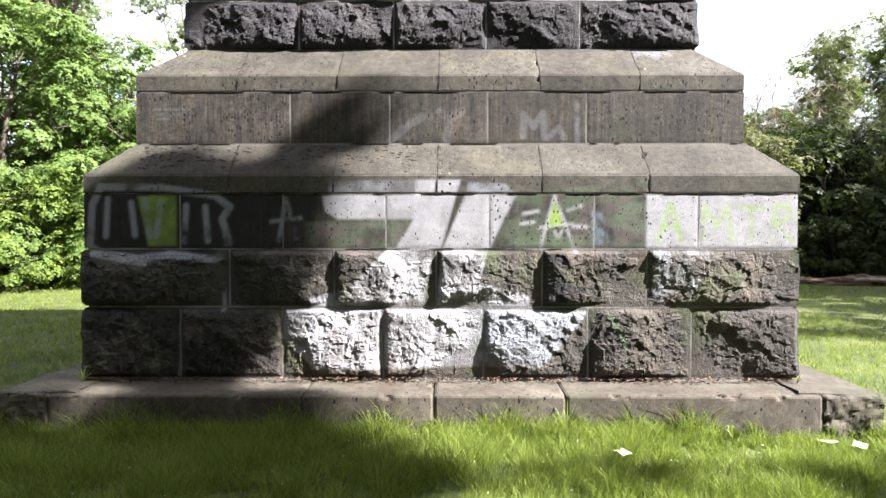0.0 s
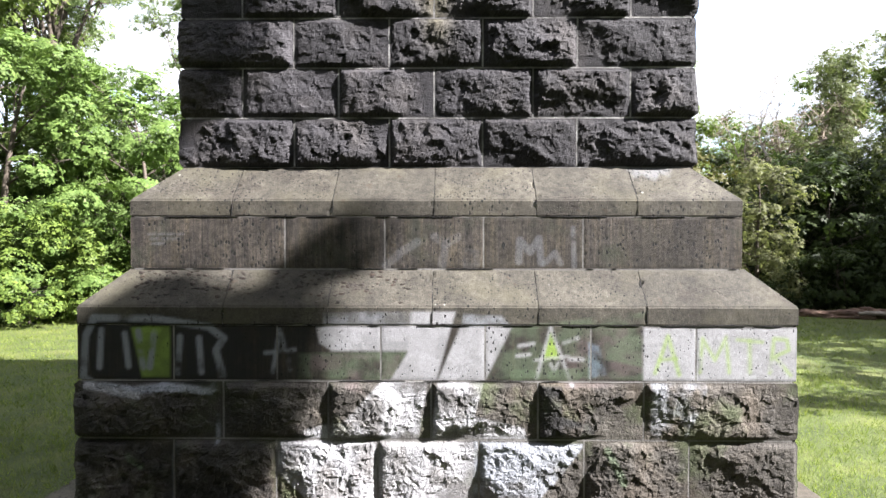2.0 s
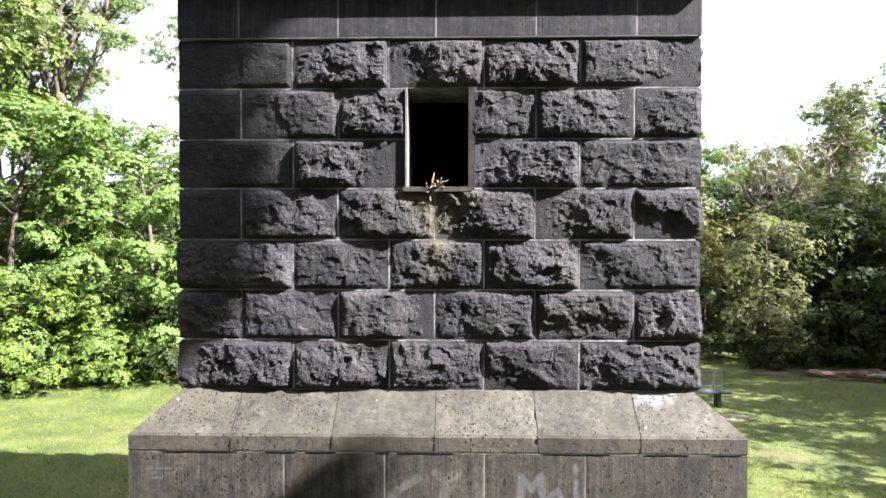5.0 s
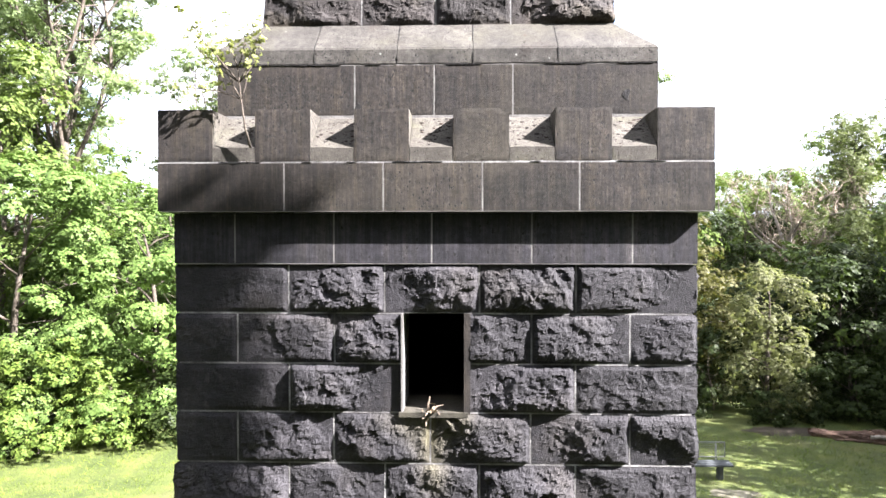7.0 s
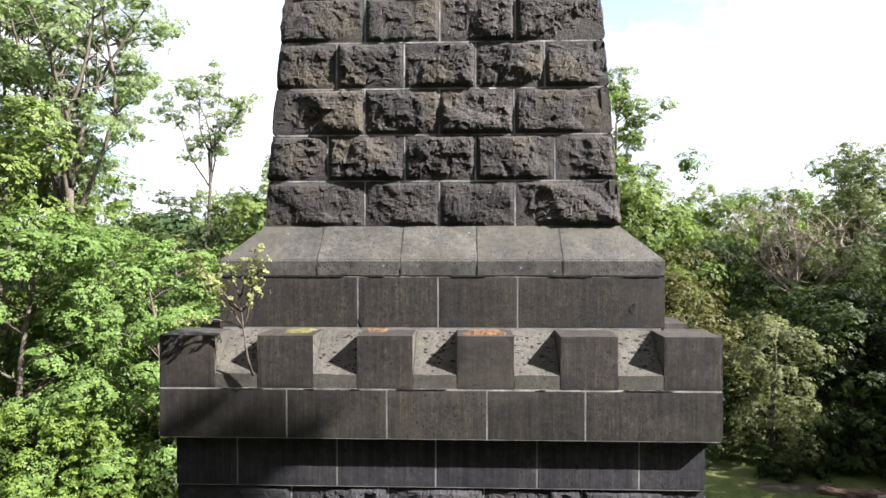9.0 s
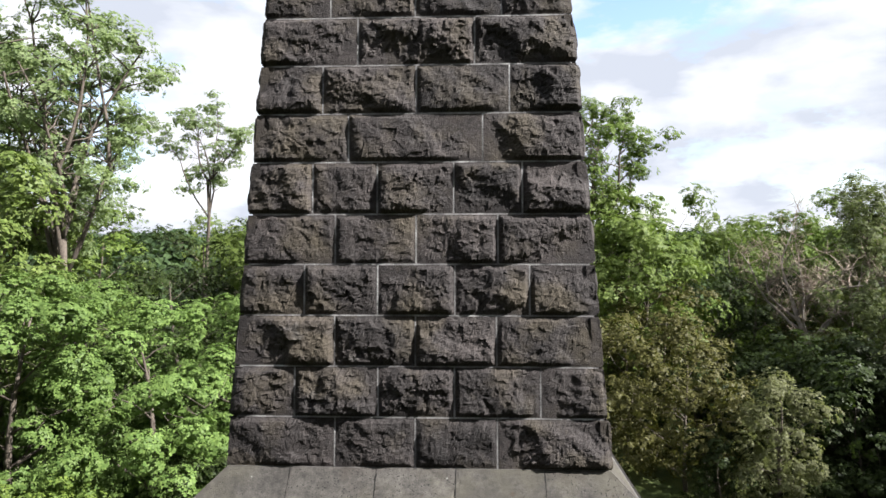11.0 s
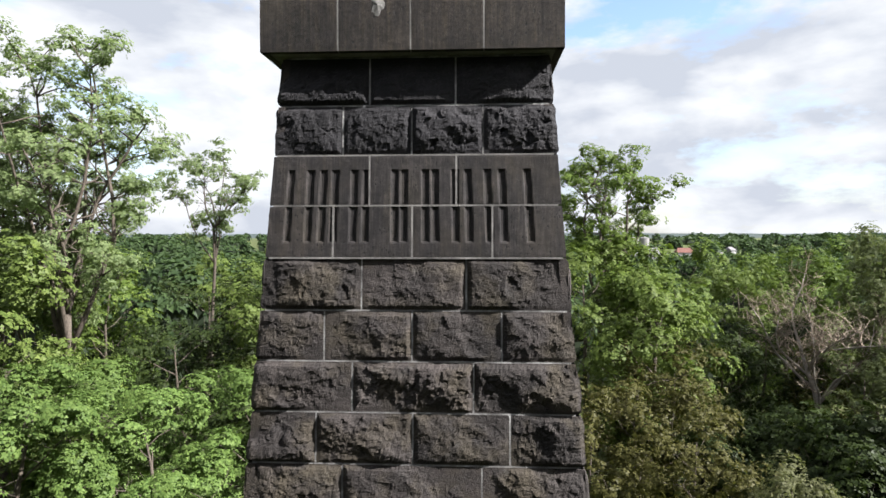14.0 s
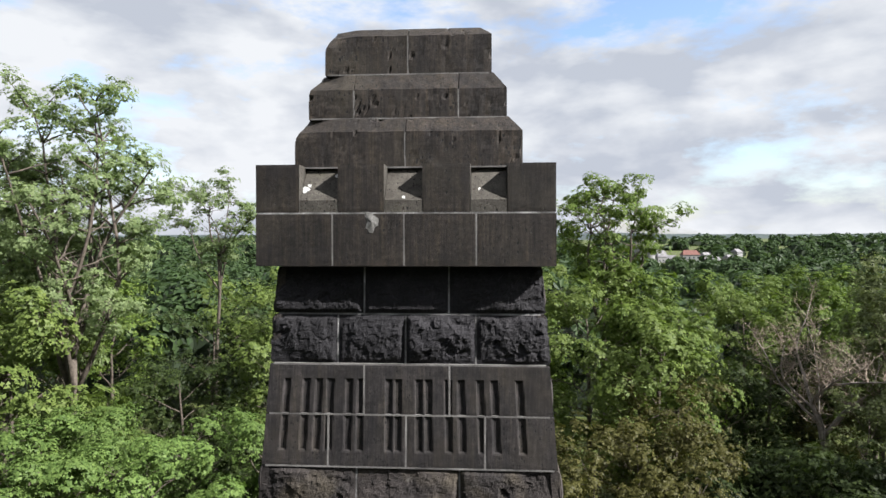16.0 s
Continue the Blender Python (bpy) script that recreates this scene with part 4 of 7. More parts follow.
for k in range(6):
    merlon(parapet, MERLONS[2 * k], MERLONS[2 * k + 1], PY, 0.40, 7.286, 7.735, 300 + k)
    if k < 5:
        sloped_sill(parapet, MERLONS[2 * k + 1], MERLONS[2 * k + 2], PY + 0.004, 0.40, 7.283, 7.407, 7.74, seed=k)
for face, (turn, off) in enumerate(((math.pi / 2, PX1), (-math.pi / 2, PX0), (math.pi, 0))):
    hub = (AXIS_X, AXIS_Y)
    reach = abs(off - AXIS_X) if face < 2 else AXIS_Y - PY
    for k in range(6):
        a, b = MERLONS[2 * k] if k else MERLONS[0] + 0.42, MERLONS[2 * k + 1] if k < 5 else PX1 - 0.42
        if b - a > 0.05:
            merlon(parapet, a, b, AXIS_Y - reach, 0.40, 7.281, 7.735, 320 + k, turn, hub)
        if k < 5:
            sloped_sill(parapet, MERLONS[2 * k + 1], MERLONS[2 * k + 2], AXIS_Y - reach + 0.004, 0.36, 7.283, 7.407, 7.7, turn, hub, seed=9 + k)

# pedestal of the obelisk
UX0, UX1, UY = -2.05, 1.935, 5.93
pedestal = tier("pedestal", *boxes((UX0 + 0.03, UX1 - 0.03, UY + 0.0055, 2 * AXIS_Y - UY - 0.03, 7.25, 8.34)))
part("core", *hip(UX0 + 0.03, UX1 - 0.03, UY + 0.025, 2 * AXIS_Y - UY, 8.33, 0.3, 0.28, 8.65), SILL, pedestal)
course(pedestal, 7.745, 8.208, (UX0, -0.79, -0.068, 0.642, UX1), UY + 0.0025, 0, ASHLAR, 50)
coping(pedestal, (UX0, -1.16, -0.405, 0.282, 1.044, UX1), UY, 8.208, 8.352, 8.662, 6.24, 51, 0.33, material=COPING_GREY)
other_sides(pedestal, [(7.3, 8.34, UX0, UX1, UY, 0)], 0, ASHLAR)

# the tapering obelisk
OZ0, OY0, BATTER = 8.657, 6.245, 0.064
OB_Z = (8.657, 9.092, 9.532, 9.976, 10.423, 10.865, 11.328, 11.762, 12.199, 12.634, 13.07, 13.522)
OB_CUTS = ((-0.775, -0.069, 0.644), (-1.135, -0.398, 0.271, 1.018), (-0.782, -0.071, 0.638), (-1.057, -0.405, 0.276, 0.927), (-0.785, -0.066, 0.651),
           (-0.99, -0.413, 0.264, 0.867), (-0.674, 0.521), (-0.907, -0.07, 0.758), (-0.595, 0.45), (-0.843, -0.079, 0.689), (-0.52, 0.386))


def ob_left(z):
    return -1.725 + 0.0742 * (z - OZ0)


def ob_right(z):
    return 1.615 - 0.0782 * (z - OZ0)


def ob_plane(z):
    return OY0 + BATTER * (z - OZ0)


core_v = [(ob_left(z) + 0.03 if sx_ < 0 else ob_right(z) - 0.03, ob_plane(z) + 0.002 if sy_ < 0 else 2 * AXIS_Y - ob_plane(z) - 0.03, z)
          for z in (8.5, 15.4) for sx_, sy_ in ((-1, -1), (1, -1), (1, 1), (-1, 1))]
obelisk = tier("obelisk", core_v, [(3, 2, 1, 0), (4, 5, 6, 7), (0, 1, 5, 4), (1, 2, 6, 5), (2, 3, 7, 6), (3, 0, 4, 7)], material=MORTAR_LIGHT)
for r in range(11):
    z0, z1 = OB_Z[r], OB_Z[r + 1]
    course(obelisk, z0, z1, (ob_left(z0), *OB_CUTS[r], ob_right(z0)), OY0, 1.0, ROCK_UP, 100 + r, BATTER, OZ0, half=(0, 0.076))

# the inscribed panel: two dressed courses with sunk bars in place of the lettering
BAR_X = ((-1.165, -0.985), (-0.87, None), (-0.765, -0.595), (-0.49, -0.235), (-0.155, 0.03), (0.115, 0.29), (0.405, 0.575), (0.70, 0.92))


def sunk_bars(U, Z):
    deep = np.zeros(U.shape)
    rise = (Z - 13.62) / 0.67
    for pair in BAR_X:
        for x in pair:
            if x is not None:
                c = -0.07 + (x + 0.07) * (1.02 - 0.04 * rise)
                d = np.maximum(np.abs(U - c) - 0.030, np.maximum(13.66 - Z, Z - 14.28))
                deep = np.maximum(deep, 0.018 * (1 - smoothstep(-0.010, 0.008, d)))
    return deep


course(obelisk, 13.522, 13.975, (ob_left(13.522), -0.771, -0.081, 0.609, ob_right(13.522)), OY0 - 0.03, 0, PANEL, 120, BATTER, OZ0, half=(0, 0.076), carve=sunk_bars, res=0.012, name="inscribed_block")
course(obelisk, 13.975, 14.413, (ob_left(13.975), -0.454, 0.299, ob_right(13.975)), OY0 - 0.03, 0, PANEL, 121, BATTER, OZ0, half=(0, 0.076), carve=sunk_bars, res=0.012, name="inscribed_block")
for z0, z1, cuts in ((13.522, 13.975, (-0.771, -0.081, 0.609)), (13.975, 14.413, (-0.454, 0.299))):
    for c in cuts:
        part("mortar_joint", [(c + s * 0.008, ob_plane(z) - 0.0285 + d, z) for z in (z0, z1) for d in (0, 0.04) for s in (-1, 1)], boxes((0, 1, 0, 1, 0, 1))[1], MORTAR, obelisk)
for z in (13.522, 13.975, 14.413):
    part("mortar_joint", *boxes((ob_left(z) + 0.03, ob_right(z) - 0.03, ob_plane(z) - 0.0285, ob_plane(z) + 0.02, z - 0.008, z + 0.008)), MORTAR, obelisk)
# the parapet's shade over these two courses is put into a darker stone colour
course(obelisk, 14.413, 14.854, (ob_left(14.413), -0.695, -0.091, 0.53, ob_right(14.413)), OY0, 0.85, ROCK_SHADE, 122, BATTER, OZ0, half=(0, 0.076))
course(obelisk, 14.854, 15.28, (ob_left(14.854), -0.462, 0.291, ob_right(14.854)), OY0, 0.8, ROCK_SHADE, 123, BATTER, OZ0, half=(0, 0.076))
other_sides(obelisk, [(OB_Z[r], OB_Z[r + 1], ob_left(OB_Z[r]), ob_right(OB_Z[r]), ob_plane(OB_Z[r]), 0.07) for r in range(11)]
            + [(a, b, ob_left(a), ob_right(a), ob_plane(a), 0.07) for a, b in ((13.522, 13.975), (13.975, 14.413), (14.413, 14.854), (14.854, 15.28))], 0.9, ROCK_UP)

# second battlement and the stepped cap
TX0, TX1, TY = -1.378, 1.21, 6.465
crown = tier("upper_parapet", *boxes((TX0 + 0.02, TX1 - 0.02, TY + 0.0025, 2 * AXIS_Y - TY - 0.03, 15.29, 15.735)))
course(crown, 15.278, 15.741, (TX0, -0.705, -0.083, 0.536, TX1), TY, 0, ASHLAR_TOP, 130)
other_sides(crown, [(15.278, 15.741, TX0, TX1, TY, 0)], 0, ASHLAR_TOP)
TM = (TX0, -0.99, -0.659, -0.252, 0.073, 0.487, 0.798, TX1)
for k in range(4):
    merlon(crown, TM[2 * k], TM[2 * k + 1], TY, 0.24, 15.746, 16.165, 340 + k, material=ASHLAR_TOP)
    if k < 3:
        sloped_sill(crown, TM[2 * k + 1], TM[2 * k + 2], TY + 0.004, 0.24, 15.743, 15.855, 16.16, seed=30 + k)
for face, (turn, reach) in enumerate(((math.pi / 2, TX1 - AXIS_X), (-math.pi / 2, AXIS_X - TX0), (math.pi, AXIS_Y - TY))):
    for k in range(4):
        merlon(crown, TM[2 * k] + (0.25 if k == 0 else 0), TM[2 * k + 1] - (0.25 if k == 3 else 0), AXIS_Y - reach, 0.24, 15.741, 16.165, 350 + k, turn, (AXIS_X, AXIS_Y), ASHLAR_TOP)
        if k < 3:
            sloped_sill(crown, TM[2 * k + 1], TM[2 * k + 2], AXIS_Y - reach + 0.004, 0.24, 15.743, 15.855, 16.15, turn, (AXIS_X, AXIS_Y), seed=40 + k)

cap = tier("stepped_cap", *boxes((-1.04, 0.90, 6.70, 9.1, 15.7, 16.45), (-0.95, 0.77, 6.82, 8.98, 16.4, 16.85), (-0.82, 0.63, 6.95, 8.85, 16.8, 17.36)))


def cap_stone(x0, x1, y0, z0, z1, z2, run, left_end, right_end, seed, worn_left):
    """A stone of the stepped cap: upright front, bevelled top; the outer ends are bevelled too, one is broken round."""
    us = steps_between(x0 + (0 if left_end else 0.003), x1 - (0 if right_end else 0.003), 0.02, 0.006)
    prof = [(0.0, z) for z in np.linspace(z0, z1 - 0.01, 9)] + [(run * s, z1 + (z2 - z1) * s) for s in np.linspace(0, 1, 8)] + [(run + 0.3, z2), (run + 0.8, z2)]
    P, Zp = np.array([p for p, _ in prof]), np.array([z for _, z in prof])
    U, Y = np.meshgrid(us, P)
    Zg = np.repeat(Zp[:, None], len(us), 1)
    s = np.clip(Y / run, 0, 1)
    if left_end:
        if worn_left:
            t = smoothstep(z0 + 0.45 * (z2 - z0), z2 + 0.02, Zg)
            U = np.maximum(U, x0 + t * (0.085 + 0.04 * fbm(Zg * 9, Y * 4, seed, 3)))
            Y = Y + 0.10 * smoothstep(0.0, 1.0, t) * (1 - smoothstep(0, 0.34, U - x0))
        else:
            U = np.maximum(U, x0 + run * s)
    if right_end:
        U = np.minimum(U, x1 - run * s)
    edge = np.minimum(np.where(left_end, 9, U - x0), np.where(right_end, 9, x1 - U))
    dip = 0.003 * (1 - smoothstep(0, 0.010, edge)) + 0.014 * np.maximum(0, fbm(U * 8, Zg * 8, seed, 4)) + 0.10 * np.maximum(0, fbm(U * 15, Zg * 15, seed + 5, 3) - 0.45)
    V = np.stack([U, y0 + Y + dip, Zg - 0.5 * dip], -1).reshape(-1, 3)
    ny, nx = U.shape
    i = np.arange(nx * ny).reshape(ny, nx)
    F = np.stack([i[:-1, :-1], i[:-1, 1:], i[1:, 1:], i[1:, :-1]], -1).reshape(-1, 4).tolist()
    m = len(V)
    back = V.copy()
    back[:, 1] = np.maximum(back[:, 1] + 0.05, y0 + 0.8)
    V = np.concatenate([V, back])
    for col, flip in ((i[:, 0], False), (i[:, -1], True)):
        for p, q in zip(col[:-1], col[1:]):
            F.append([p, q, m + q, m + p] if not flip else [q, p, m + p, m + q])
    part("cap_stone", V, F, ASHLAR_TOP, cap)


for x0, x1, le, re in ((-1.084, -0.096, 1, 0), (-0.096, 0.937, 0, 1)):
    cap_stone(x0, x1, 6.65, 16.15, 16.47, 16.612, 0.12, le, re, 140 + re, True)
for k, (x0, x1, le, re) in enumerate(((-0.99, -0.577, 1, 0), (-0.577, 0.371, 0, 0), (0.371, 0.804, 0, 1))):
    cap_stone(x0, x1, 6.77, 16.605, 16.87, 17.035, 0.12, le, re, 150 + k, True)
for x0, x1, le, re in ((-0.866, -0.097, 1, 0), (-0.097, 0.67, 0, 1)):
    cap_stone(x0, x1, 6.89, 17.03, 17.385, 17.475, 0.10, le, re, 160 + re, True)
for x, y, z0, z1 in ((-0.096, 6.652, 16.16, 16.46), (-0.577, 6.772, 16.61, 16.86), (0.371, 6.772, 16.61, 16.86), (-0.097, 6.892, 17.035, 17.38)):
    part("mortar_joint", *boxes((x - 0.007, x + 0.007, y, y + 0.05, z0, z1)), MORTAR, cap)
for x0, x1, y, z in ((-1.06, 0.915, 6.652, 16.152), (-0.97, 0.785, 6.773, 16.606), (-0.845, 0.65, 6.893, 17.031)):
    part("mortar_bed", *boxes((x0, x1, y - 0.006, y + 0.04, z - 0.006, z + 0.007)), MORTAR, cap)
part("mortar_bed", *boxes((TX0 + 0.01, TX1 - 0.01, TY + 0.003, TY + 0.2, 15.733, 15.749)), MORTAR_LIGHT, crown)
part("cap_rear", *joined(hip(-1.08, 0.935, 7.5, 9.15, 16.15, 0.1, 0.1, 16.61), hip(-0.98, 0.80, 7.6, 9.03, 16.6, 0.1, 0.1, 17.03), hip(-0.86, 0.665, 7.7, 8.9, 17.02, 0.08, 0.08, 17.47)), ASHLAR, cap)


def open_joint(under, points, facing, width, seed, kept=0.5, proud=0.0018):
    """Stretches of a joint whose mortar has fallen out: ragged dark slits with chipped lips along a line."""
    pts, facing = np.array(points, float), np.array(facing, float)
    run = np.concatenate([[0], np.cumsum(np.linalg.norm(np.diff(pts, axis=0), axis=1))])
    s = np.arange(0, run[-1], 0.008)
    P = np.stack([np.interp(s, run, pts[:, c]) for c in range(3)], 1)
    way = np.gradient(P, axis=0)
    way /= np.linalg.norm(way, axis=1)[:, None]
    across = np.cross(facing, way)
    worn = fbm(s * 3.2, s * 0 + seed, seed, 3)
    there = np.clip((worn - np.quantile(worn, 1 - kept)) * 6, 0, 1)
    chip = np.maximum(0, fbm(s * 17.0, s * 0, seed + 1, 2) - 0.18) * 3.0
    chip_low = np.maximum(0, fbm(s * 17.0, s * 0 + 9, seed + 2, 2) - 0.22) * 3.0
    wide = width * there * (0.55 + 0.5 * np.abs(fbm(s * 60.0, s * 0, seed + 3, 2)))
    top, low = wide * (1 + 2.2 * chip), wide * (1 + 2.2 * chip_low)
    drift = 0.004 * fbm(s * 9.0, s * 0, seed + 4, 3)
    up, down = P + across * (drift + top)[:, None], P + across * (drift - low)[:, None]
    n = len(s)
    V = np.concatenate([up + facing * proud, down + facing * proud, up - facing * 0.006, down - facing * 0.006])
    F = []
    for k in range(n - 1):
        if wide[k] + wide[k + 1] > 0.0008:
            F += [[k, n + k, n + k + 1, k + 1], [2 * n + k, k, k + 1, 2 * n + k + 1], [n + k, 3 * n + k, 3 * n + k + 1, n + k + 1]]
    part("open_joint", V, F, OPEN_JOINT, under)


OPEN_JOINT = surface("empty_dark_joint", ((0.3, (0.0022, 0.0020, 0.0019)), (0.7, (0.0065, 0.0055, 0.0048))), scale=40, bump=0.6)
FRONT = (0, -1, 0)
for k, (under, x0, x1, y, z, width, kept) in enumerate(((base, BX0 + 0.05, BX1 - 0.05, 5.0885, 2.033, 0.0042, 0.75), (base, -2.6, 2.44, 5.3585, 2.906, 0.0048, 0.6), (base, -2.6, 2.44, 5.3595, 2.467, 0.0040, 0.4),
                                                        (base, BX0 + 0.05, BX1 - 0.05, 5.0885, 1.586, 0.0040, 0.35), (pedestal, UX0 + 0.03, UX1 - 0.03, UY - 0.0015, 8.209, 0.0045, 0.6), (shaft, SX0 + 0.05, SX1 - 0.05, 5.6635, 6.86, 0.0040, 0.4),
                                                        (parapet, PX0 + 0.03, PX1 - 0.03, PY - 0.0015, 7.283, 0.0042, 0.35))):
    open_joint(under, [(x0, y, z), (x1, y, z)], FRONT, width, 300 + 11 * k, kept)
for k, (under, x, y0, y1, z0, z1, z2) in enumerate([(base, x, 5.09, 5.372, 2.04, 2.178, 2.463) for x in (-1.77, -0.925, -0.091, 0.754, 1.613)] + [(base, x, 5.36, 5.685, 2.91, 3.042, 3.34) for x in (-1.781, -0.933, -0.083, 0.769, 1.609)]
                                                   + [(pedestal, x, UY, 6.235, 8.215, 8.352, 8.658) for x in (-1.16, -0.405, 0.282, 1.044)]):
    slope = Vector((0, -(z2 - z1), y1 - y0)).normalized()
    open_joint(under, [(x, y0 - 0.002, z0), (x, y0 - 0.002, z1)], FRONT, 0.0040, 500 + 7 * k, 0.8)
    open_joint(under, [(x, y0 + 0.004, z1), (x, y1, z2)], slope, 0.0040, 700 + 7 * k, 0.85)


def mortar_patch(x, y, z, rx, rz, seed):
    """A smear of repair mortar on a dressed face."""
    n = 22
    V, F = [(x, y - 0.012, z)], []
    for k in range(n):
        t = 2 * math.pi * k / n
        r = 1 + 0.7 * float(fbm(np.array(math.cos(t) * 1.6), np.array(math.sin(t) * 1.6), seed, 3))
        V.append((x + rx * r * math.cos(t), y + 0.001, z + rz * r * math.sin(t)))
    F = [[0, 1 + (k + 1) % n, 1 + k] for k in range(n)]
    part("mortar_patch", V, [f[::-1] for f in F], MORTAR_PALE, crown, "pale grey smear of repair mortar")


MORTAR_PALE = surface("pale_repair_mortar", ((0.3, (0.10, 0.096, 0.090)), (0.7, (0.17, 0.165, 0.155))), scale=8, fine=60)
mortar_patch(-0.36, TY, 15.66, 0.062, 0.085, 4)


def blot(under, x, y, z, rx, ry, tilt, material, seed, name, label, proud=0.004):
    """A small uneven crust or hollow lying on a face that leans back by tilt (rise a metre)."""
    n = 14
    V = [(x, y, z + proud + 0.004)]
    for k in range(n):
        t = 2 * math.pi * k / n
        r = 1 + 0.8 * float(fbm(np.array(math.cos(t) * 1.5), np.array(math.sin(t) * 1.5), seed, 3))
        V.append((x + rx * r * math.cos(t), y + ry * r * math.sin(t), z + proud + tilt * ry * r * math.sin(t)))
    part(name, V, [[0, 1 + k, 1 + (k + 1) % n] for k in range(n)], material, under, label)


# bird droppings on the washed sills
for k, (x, s, rx, ry) in enumerate(((-0.69, 0.72, 0.032, 0.03), (-0.60, 0.88, 0.02, 0.016), (-1.20, 0.12, 0.02, 0.02), (0.17, 0.8, 0.018, 0.014))):
    blot(parapet, x, PY + 0.004 + 0.40 * s, 7.407 + 0.333 * s, rx, ry, 0.8325, DROPPING, 70 + k, "dropping", "chalky white bird dropping")
for k, (x, s, rx, ry) in enumerate(((-0.955, 0.30, 0.030, 0.022), (-0.93, 0.42, 0.016, 0.012), (-0.70, 0.72, 0.02, 0.012), (-0.09, 0.06, 0.016, 0.010), (0.56, 0.3, 0.011, 0.009))):
    blot(crown, x, TY + 0.004 + 0.24 * s, 15.855 + 0.305 * s, rx, ry, 1.27, DROPPING, 80 + k, "dropping", "chalky white bird dropping")


def broken_hole(under, x, y, z, w, h, seed):
    """A chipped hollow in a dressed face: a flat ragged patch, shade painted black."""
    n, V, F = 12, [], []
    for ring, out in ((1.1, -0.0012), (1.0, -0.0025), (0.75, -0.0025), (0.0, -0.002)):
        for k in range(n):
            t = 2 * math.pi * k / n
            r = ring * (1 + 0.6 * float(fbm(np.array(math.cos(t) * 1.7), np.array(math.sin(t) * 1.7), seed, 2)))
            V.append((x + w * r * math.cos(t) * (0.6 + 0.4 * math.cos(t - 2.2)), y + out, z + h * r * math.sin(t)))
    for q in range(3):
        F += [[q * n + k, q * n + (k + 1) % n, (q + 1) * n + (k + 1) % n, (q + 1) * n + k] for k in range(n)]
    part("chipped_hollow", V, F, HOLLOW_SHADE, under, "chipped hollow with its shade painted black")


HOLLOW_SHADE = surface("hollow_shade_black", ((0.3, (0.0015, 0.0014, 0.0013)), (0.7, (0.005, 0.0045, 0.004))), scale=20, bump=0.8)
broken_hole(pedestal, 1.66, UY + 0.0025, 7.92, 0.04, 0.05, 3)
broken_hole(pedestal, -0.755, UY + 0.0025, 7.80, 0.04, 0.05, 5)
broken_hole(base, 0.50, 5.3625, 2.66, 0.022, 0.03, 8)

# ---- ground ----
def ground_height(x, y):
    near = np.exp(-((x + 0.07) ** 2 + (y - 7.9) ** 2) / 110.0)
    far = np.interp(np.hypot(x, y - 8), (0, 55, 180, 300, 560, 1300, 2200, 5000), (0, 0, -4.0, -7.5, -6.5, 7, 16, 16))
    return far + 0.26 * near - 0.02 + 0.05 * fbm(x * 0.35, y * 0.35, 5, 3) * np.clip(1 - np.hypot(x, y - 8) / 60, 0, 1)


def make_ground():
    def spread(c):
        near = np.linspace(-26, 26, 105)
        far = np.array([34, 48, 70, 110, 150, 200, 260, 320, 450, 600, 850, 1100, 1500, 2000, 3000, 4200])
        return np.concatenate([-far[::-1], near, far]) + c
    X, Y = np.meshgrid(spread(0.0), spread(8.0))
    Z = ground_height(X, Y)
    V = np.stack([X, Y, Z], -1).reshape(-1, 3)
    ny, nx = X.shape
    i = np.arange(nx * ny).reshape(ny, nx)
    F = np.stack([i[:-1, :-1], i[:-1, 1:], i[1:, 1:], i[1:, :-1]], -1).reshape(-1, 4)
    tagged(part("ground", V, F.tolist(), GROUND, smooth=True), "mown meadow ground running out under the woods to the horizon", "ground", kind="structure")


make_ground()


def leaf_mesh(centres, along, side, length, width, fold=0.25):
    """Four-cornered leaves: tips along, edges aside, a little folded."""
    n = len(centres)
    nrm = np.cross(along, side)
    L, W = np.asarray(length).reshape(-1, 1), np.asarray(width).reshape(-1, 1)
    V = np.stack([centres - along * L * 0.5, centres + side * W * 0.5 + nrm * W * fold, centres + along * L * 0.5, centres - side * W * 0.5 + nrm * W * fold], 1).reshape(-1, 3)
    return V, np.arange(4 * n).reshape(n, 4)


def unit(v):
    return v / np.maximum(np.linalg.norm(v, axis=-1, keepdims=True), 1e-9)


